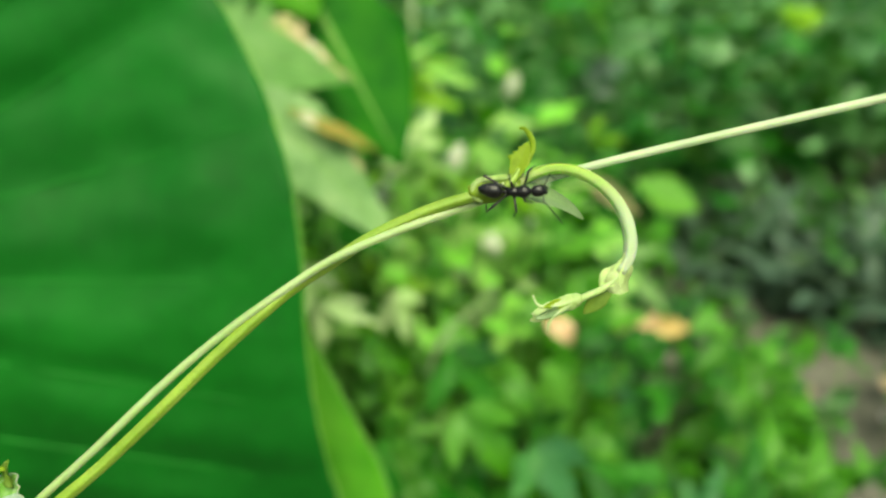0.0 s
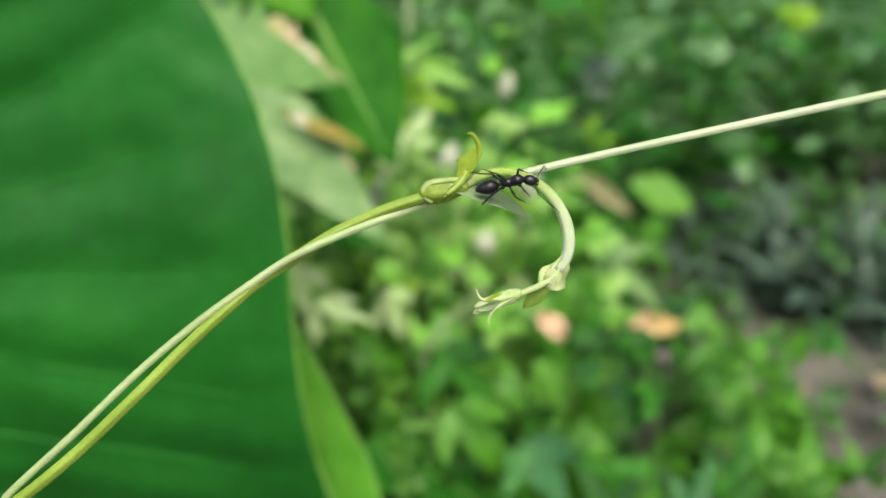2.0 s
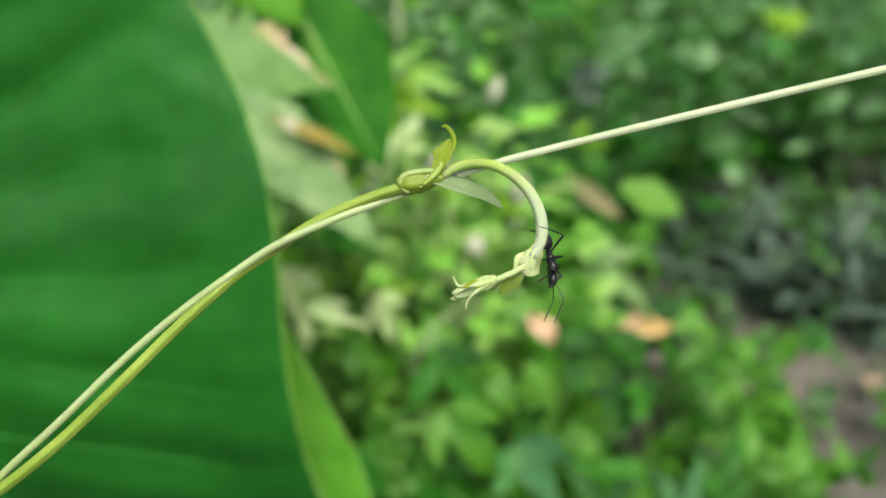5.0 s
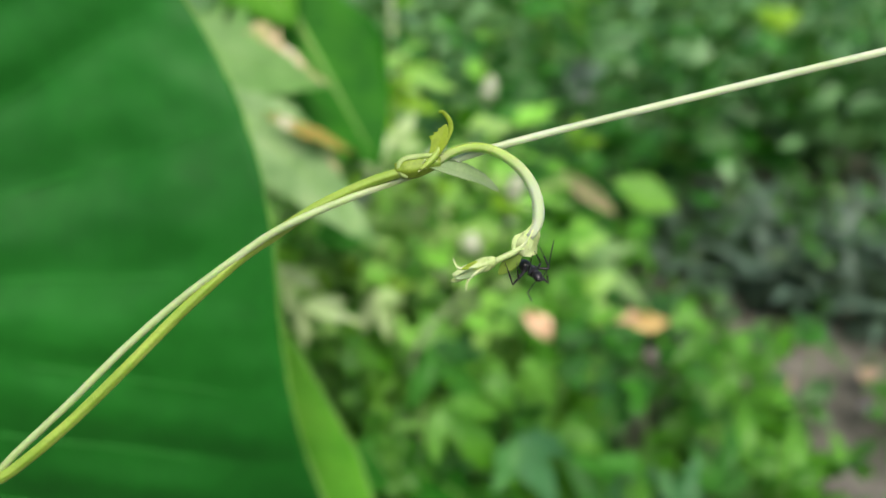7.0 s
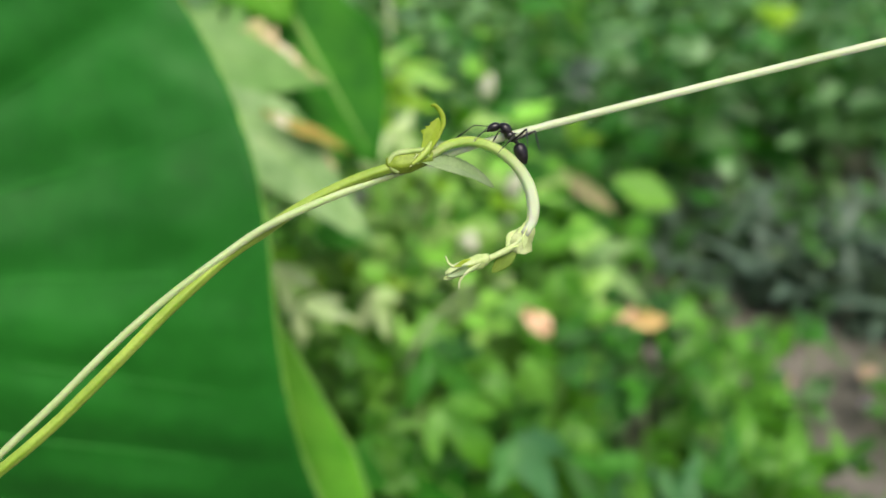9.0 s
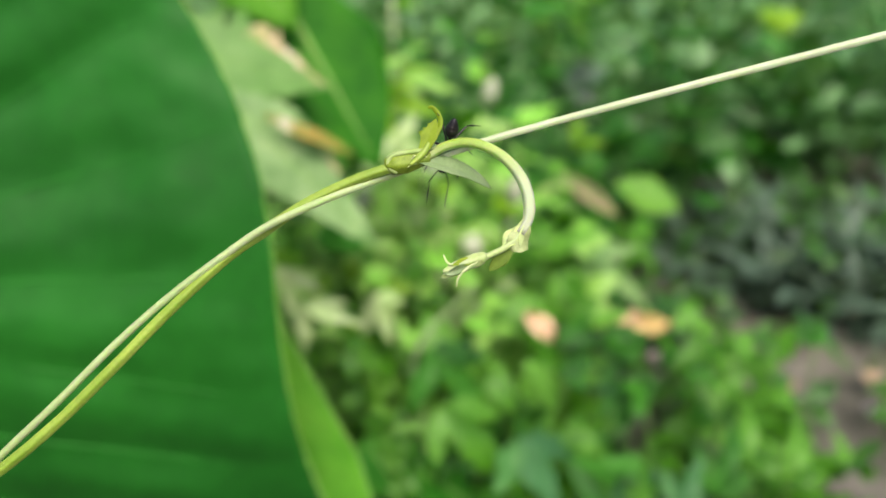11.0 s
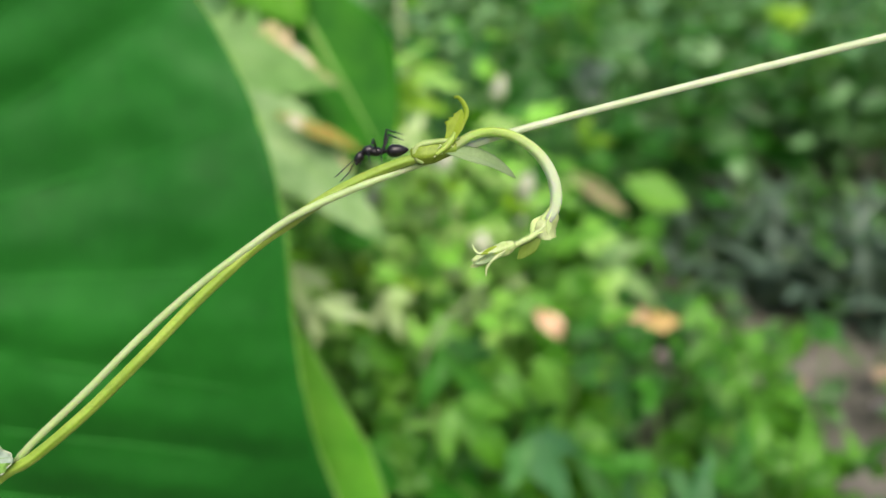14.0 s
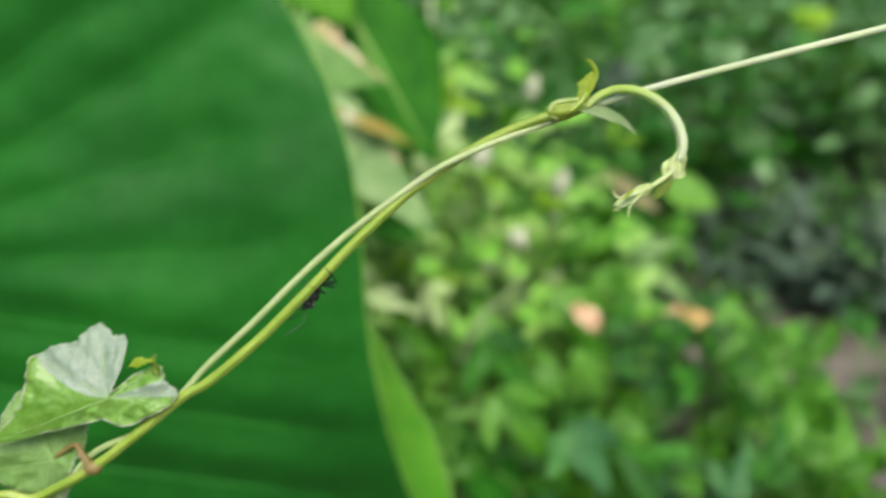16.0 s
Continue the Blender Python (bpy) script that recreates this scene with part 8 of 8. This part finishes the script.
    for ob in (ANT_PARTS['ALs'],):
        walk(ob, [(0, pose(0.0023, 0, 0, 69.5, 140.1, 3.2)), (0.5, pose(0.0023, 0, 0, 11.6, 128.0, -56.7)), (1, pose(0.0023, 0, 0, 59.4, 115.4, 7.7)), (1.25, pose(0.0023, 0, 0, -5.6, 52.1, -40.5)), (1.5, pose(0.0023, 0, 0, -2.4, -0.9, -13.8)), (2, pose(0.0023, 0, 0, 14.6, 51.6, -33.3)), (2.5, pose(0.0023, 0, 0, -5.0, -5.8, -26.1)), (3, pose(0.0023, 0, 0, -16.3, 3.2, -61.5)), (3.5, pose(0.0023, 0, 0, -28.5, 45.6, -117.2)), (3.75, pose(0.0023, 0, 0, 33.7, 38.0, -94.6)), (4, pose(0.0023, 0, 0, 82.6, 19.9, -90.8)), (4.22, pose(0.0023, 0, 0, 43.5, 17.7, -53.1)), (4.45, pose(0.0023, 0, 0, 8.2, 38.2, -19.7)), (4.7, pose(0.0023, 0, 0, 6.8, 39.2, -21.5)), (4.95, pose(0.0023, 0, 0, 0.0, 41.8, -28.7)), (5.2, pose(0.0023, 0, 0, -5.3, 41.9, -32.7)), (5.45, pose(0.0023, 0, 0, -2.7, 42.0, -31.0)), (5.7, pose(0.0023, 0, 0, 4.8, 40.3, -24.0)), (5.95, pose(0.0023, 0, 0, 8.3, 38.1, -19.5)), (6.2, pose(0.0023, 0, 0, 6.1, 39.7, -22.4)), (6.35, pose(0.0023, 0, 0, 20.0, -12.0, -53.0)), (6.5, pose(0.0023, 0, 0, 71.5, -40.8, -112.2)), (6.75, pose(0.0023, 0, 0, 14.5, -16.0, -57.6)), (7, pose(0.0023, 0, 0, -10.8, 33.1, -36.7)), (7.5, pose(0.0023, 0, 0, 2.8, 31.1, 2.7)), (8, pose(0.0023, 0, 0, 12.1, 33.0, -2.4)), (8.5, pose(0.0023, 0, 0, 18.0, 28.7, 10.6)), (8.75, pose(0.0023, 0, 0, -15.0, 0.1, 18.6)), (9, pose(0.0023, 0, 0, -53.8, -18.8, 41.9)), (9.22, pose(0.0023, 0, 0, -19.1, 3.6, -0.4)), (9.45, pose(0.0023, 0, 0, -3.3, 42.1, -31.4)), (9.7, pose(0.0023, 0, 0, -5.1, 41.9, -32.6)), (9.95, pose(0.0023, 0, 0, 0.8, 41.7, -28.1)), (10.2, pose(0.0023, 0, 0, 7.2, 39.0, -21.0)), (10.45, pose(0.0023, 0, 0, 8.0, 38.3, -19.9)), (10.7, pose(0.0023, 0, 0, 3.0, 41.0, -25.9)), (10.95, pose(0.0023, 0, 0, -4.1, 42.0, -31.9)), (11.2, pose(0.0023, 0, 0, -4.7, 42.0, -32.3)), (11.5, pose(0.0023, 0, 0, 31.5, 61.8, 31.3)), (11.75, pose(0.0023, 0, 0, 107.2, 52.0, 90.3)), (12, pose(0.0023, 0, 0, 140.6, 21.3, 104.0)), (12.5, pose(0.0023, 0, 0, 89.9, 53.1, 93.2)), (13, pose(0.0023, 0, 0, -3.3, 38.6, -30.8)), (13.5, pose(0.0023, 0, 0, 26.3, 15.5, -8.9)), (14, pose(0.0023, 0, 0, 0.9, 3.1, 2.6)), (14.25, pose(0.0023, 0, 0, 23.4, -13.7, -33.9)), (14.5, pose(0.0023, 0, 0, 52.0, -12.6, -74.9)), (15, pose(0.0023, 0, 0, 48.5, -16.0, -76.1)), (15.25, pose(0.0023, 0, 0, 20.1, 8.6, -44.8)), (15.5, pose(0.0023, 0, 0, 3.8, 43.2, -22.9)), (16, pose(0.0023, 0, 0, 5.3, 41.9, -25.7))])
    walk(ANT_PARTS['AR'], [(0, pose(0.00287, -0.00019, 0.0003, -78.4, -107.1, 62.1)), (0.25, pose(0.00287, -0.00016, 0.0003, 37.6, -40.8, -84.8)), (0.5, pose(0.00288, -0.00014, 0.0003, 7.2, -6.5, -95.9)), (1, pose(0.00283, -0.00036, 0.00032, 19.6, -33.5, -59.8)), (1.5, pose(0.00267, -0.00075, 0.00028, 28.4, -46.7, -60.7)), (2, pose(0.00261, -0.00085, 0.00024, 41.8, -40.8, -91.5)), (2.5, pose(0.00228, -0.00118, 0.00005, 19.2, -22.0, -82.1)), (3, pose(0.00231, -0.00085, 0.0008, -20.2, 18.6, -94.8)), (3.25, pose(0.00259, -0.00039, 0.00022, -25.2, 44.2, -57.7)), (3.5, pose(0.00287, 0.00007, -0.00036, 3.9, 64.3, 6.1)), (3.75, pose(0.00275, 0.00024, -0.00055, -3.8, 25.5, -16.9)), (4, pose(0.00263, 0.00042, -0.00074, 3.9, -12.9, -33.2)), (4.45, pose(0.00289, -0.00028, -0.00002, 2.3, -5.7, -43.7)), (4.7, pose(0.00289, -0.00028, -0.00002, 1.9, -6.6, -32.6)), (4.95, pose(0.00289, -0.00028, -0.00002, 1.5, -7.1, -23.8)), (5.2, pose(0.00289, -0.00028, -0.00002, 1.8, -6.8, -29.5)), (5.45, pose(0.00289, -0.00028, -0.00002, 2.2, -5.9, -41.5)), (5.7, pose(0.00289, -0.00028, -0.00002, 2.3, -5.4, -46.7)), (5.95, pose(0.00289, -0.00028, -0.00002, 2.2, -5.8, -42.4)), (6.2, pose(0.00289, -0.00028, -0.00002, 1.8, -6.7, -30.6)), (6.35, pose(0.00274, -0.00026, 0.00042, -6.9, 10.3, -67.5)), (6.5, pose(0.0026, -0.00023, 0.00086, -24.9, 18.0, -108.5)), (7, pose(0.00252, -0.00028, 0.00094, -62.7, 70.2, -81.9)), (7.5, pose(0.00223, -0.00013, -0.0012, -68.5, 64.9, -93.8)), (8, pose(0.00229, -0.00012, -0.00116, -5.6, 10.4, -56.2)), (8.5, pose(0.00228, -0.00012, -0.00117, -27.6, 28.6, -87.8)), (9, pose(0.00241, -0.00006, -0.00108, -11.3, 33.0, -36.8)), (9.45, pose(0.00289, -0.00028, -0.00002, 1.6, -7.1, -24.6)), (9.7, pose(0.00289, -0.00028, -0.00002, 2.0, -6.4, -35.3)), (9.95, pose(0.00289, -0.00028, -0.00002, 2.3, -5.5, -45.1)), (10.2, pose(0.00289, -0.00028, -0.00002, 2.3, -5.4, -45.9)), (10.45, pose(0.00289, -0.00028, -0.00002, 2.1, -6.2, -37.4)), (10.7, pose(0.00289, -0.00028, -0.00002, 1.6, -7.0, -25.7)), (10.95, pose(0.00289, -0.00028, -0.00002, 1.6, -7.0, -25.7)), (11.2, pose(0.00289, -0.00028, -0.00002, 2.1, -6.2, -37.3)), (11.5, pose(0.00252, 0.00028, -0.00094, -4.5, 32.2, -15.6)), (11.75, pose(0.0027, 0.00011, -0.00031, 4.6, -13.5, -37.4)), (12, pose(0.00288, -0.00007, 0.00032, 42.1, -48.2, -81.5)), (12.5, pose(0.00291, -0.0001, -0.0001, 11.2, -18.9, -60.8)), (13, pose(0.00283, -0.00033, 0.00035, 0.2, -5.2, -5.5)), (13.5, pose(0.00249, 0.00033, -0.00095, -5.0, 18.7, -30.0)), (14, pose(0.00255, -0.00028, -0.00091, -18.2, 34.0, -55.3)), (14.5, pose(0.00268, -0.00028, -0.00072, -6.3, 74.5, -8.3)), (15, pose(0.00263, -0.00028, -0.00081, 0.7, 65.6, 1.0)), (15.5, pose(0.00272, -0.00054, -0.00048, -3.5, 7.9, -48.1)), (16, pose(0.00291, -0.00009, -0, 1.6, -6.2, -29.2))])
    for ob in (ANT_PARTS['ARs'],):
        walk(ob, [(0, pose(0.0023, 0, 0, -92.8, 59.6, -75.5)), (0.25, pose(0.0023, 0, 0, -25.0, 79.5, 31.0)), (0.5, pose(0.0023, 0, 0, 15.2, 54.7, 110.2)), (1, pose(0.0023, 0, 0, -96.7, 135.2, -31.3)), (1.5, pose(0.0023, 0, 0, -2.7, 67.7, 24.7)), (2, pose(0.0023, 0, 0, -36.3, 68.8, 3.6)), (2.5, pose(0.0023, 0, 0, -16.8, 36.8, 15.4)), (3, pose(0.0023, 0, 0, 12.5, -29.9, 23.9)), (3.5, pose(0.0023, 0, 0, -20.0, 11.5, 35.0)), (4, pose(0.0023, 0, 0, -3.1, 2.7, -14.7)), (4.45, pose(0.0023, 0, 0, -6.5, 39.4, 21.9)), (4.7, pose(0.0023, 0, 0, 0.5, 41.9, 29.2)), (4.95, pose(0.0023, 0, 0, 5.4, 41.9, 32.7)), (5.2, pose(0.0023, 0, 0, 2.3, 42.0, 30.7)), (5.45, pose(0.0023, 0, 0, -5.2, 40.2, 23.5)), (5.7, pose(0.0023, 0, 0, -8.4, 38.1, 19.5)), (5.95, pose(0.0023, 0, 0, -5.7, 39.9, 22.8)), (6.2, pose(0.0023, 0, 0, 1.6, 42.0, 30.1)), (6.5, pose(0.0023, 0, 0, 15.5, -13.5, 1.5)), (7, pose(0.0023, 0, 0, -17.2, 12.4, 15.7)), (7.25, pose(0.0023, 0, 0, 11.5, -7.9, -7.5)), (7.5, pose(0.0023, 0, 0, 46.9, -12.7, -38.5)), (7.67, pose(0.0023, 0, 0, 52.2, 12.4, -92.2)), (7.83, pose(0.0023, 0, 0, 32.8, 30.6, -153.3)), (8, pose(0.0023, 0, 0, 5.6, 22.2, 140.7)), (8.5, pose(0.0023, 0, 0, -14.2, 42.5, 164.2)), (8.75, pose(0.0023, 0, 0, -11.2, 44.8, 96.5)), (9, pose(0.0023, 0, 0, -13.2, 47.7, 25.3)), (9.45, pose(0.0023, 0, 0, 5.0, 42.0, 32.5)), (9.7, pose(0.0023, 0, 0, -1.3, 41.6, 27.6)), (9.95, pose(0.0023, 0, 0, -7.4, 38.8, 20.8)), (10.2, pose(0.0023, 0, 0, -7.9, 38.5, 20.1)), (10.45, pose(0.0023, 0, 0, -2.6, 41.2, 26.3)), (10.7, pose(0.0023, 0, 0, 4.4, 42.0, 32.1)), (10.95, pose(0.0023, 0, 0, 4.4, 42.0, 32.1)), (11.2, pose(0.0023, 0, 0, -2.5, 41.2, 26.4)), (11.5, pose(0.0023, 0, 0, -4.1, 44.8, 18.8)), (11.75, pose(0.0023, 0, 0, -106.0, 65.5, -72.2)), (12, pose(0.0023, 0, 0, 25.6, 159.3, 71.8)), (12.5, pose(0.0023, 0, 0, -7.0, 117.3, 47.9)), (12.75, pose(0.0023, 0, 0, -100.1, 75.0, -79.2)), (13, pose(0.0023, 0, 0, -29.1, 58.2, -42.6)), (13.25, pose(0.0023, 0, 0, 38.1, 74.8, 81.1)), (13.5, pose(0.0023, 0, 0, 56.6, 46.8, 158.3)), (14, pose(0.0023, 0, 0, -22.0, 26.9, 104.4)), (14.17, pose(0.0023, 0, 0, -19.6, -12.1, 59.6)), (14.33, pose(0.0023, 0, 0, 15.5, -34.9, -0.3)), (14.5, pose(0.0023, 0, 0, 54.2, -16.4, -62.8)), (15, pose(0.0023, 0, 0, 43.1, -17.5, -57.2)), (15.25, pose(0.0023, 0, 0, 4.6, 4.3, -12.7)), (15.5, pose(0.0023, 0, 0, -14.0, 44.8, 18.9)), (16, pose(0.0023, 0, 0, 1.1, 40.6, 27.9))])
    # the hook nods and the free stem rocks about the coil: seconds, nod, rocking in degrees
    swing = ((0, 0.6, 0.45), (0.5, -0.5, -0.73), (1, 0.9, 1.54), (1.5, 0.5, 0.88), (2, -1.2, -0.28), (2.5, -1.3, 0.23), (3, -1.5, -0.20), (3.5, -0.7, 0.59), (4, -0.5, 1.03), (6.5, -0.8, -0.20), (7, 0.2, 0.27), (7.5, -0.0, 0.07), (8, -0.6, 0.06), (8.5, 0.4, -0.09), (9, -0.0, 0.38), (11.5, 0.6, 1.10), (12, 1.1, 0.56), (12.5, 1.9, 0.27), (13, 2.4, 0.81), (13.5, 1.1, 0.38), (14, 1.6, 0.29), (14.5, 2.0, -0.59), (15, 4.5, 0.77), (15.5, 6.0, 1.46), (16, 8.5, 0.24))
    walk(hook, [(t, Matrix.Translation(HOOK_ROOT) @ pose(0, 0, 0, 0, 0, a)) for t, a, b in swing])
    walk(free_stem, [(t, Matrix.Translation(COIL) @ pose(0, 0, 0, 0, 0, b)) for t, a, b in swing])
    # both lower stems rock about the coil: seconds, degrees
    for obs, rows in (((low_stem, low_fuzz), ((0, 0), (0.5, -0.2), (1, 0.5), (1.5, 0.38), (2, 0.2), (2.5, 0.12), (3, 0.06), (4, 0), (14.5, 0), (15, 0.1), (15.5, 0.3), (16, -0.5))),
                      ((thick_stem, thick_fuzz), ((0, 0), (0.5, -0.15), (1, 0.5), (1.5, 0.38), (2, 0.2), (2.5, 0.12), (3, 0.06), (4, 0), (14.5, 0.1), (15, 0.35), (15.5, 0.4), (16, 0)))):
        for ob in obs:
            walk(ob, [(t, Matrix.Translation(COIL) @ pose(0, 0, 0, 0, 0, a) @ Matrix.Translation(-COIL)) for t, a in rows])
    # the lobed leaf bobs on its stalk: seconds, millimetres to the right and up
    rest = upper_leaf.location.copy()
    walk(upper_leaf, [(t, Matrix.Translation(rest + Vector((x, y, 0)) * 0.001)) for t, x, y in (
        (0, 5.4, 3.4), (0.5, 3.4, 2.0), (1, 1.0, 0.6), (2, 0.5, 0.2), (4, 0.5, 0.2), (8, 0.5, 0.2), (11.5, 0.6, 0.3), (12.5, 2.2, 1.7), (13.5, 2.2, 1.7), (14.5, 2.7, 1.6), (15, 1.9, 0.6), (15.5, 2.4, -0.2), (16, 0, 0))])


motions()
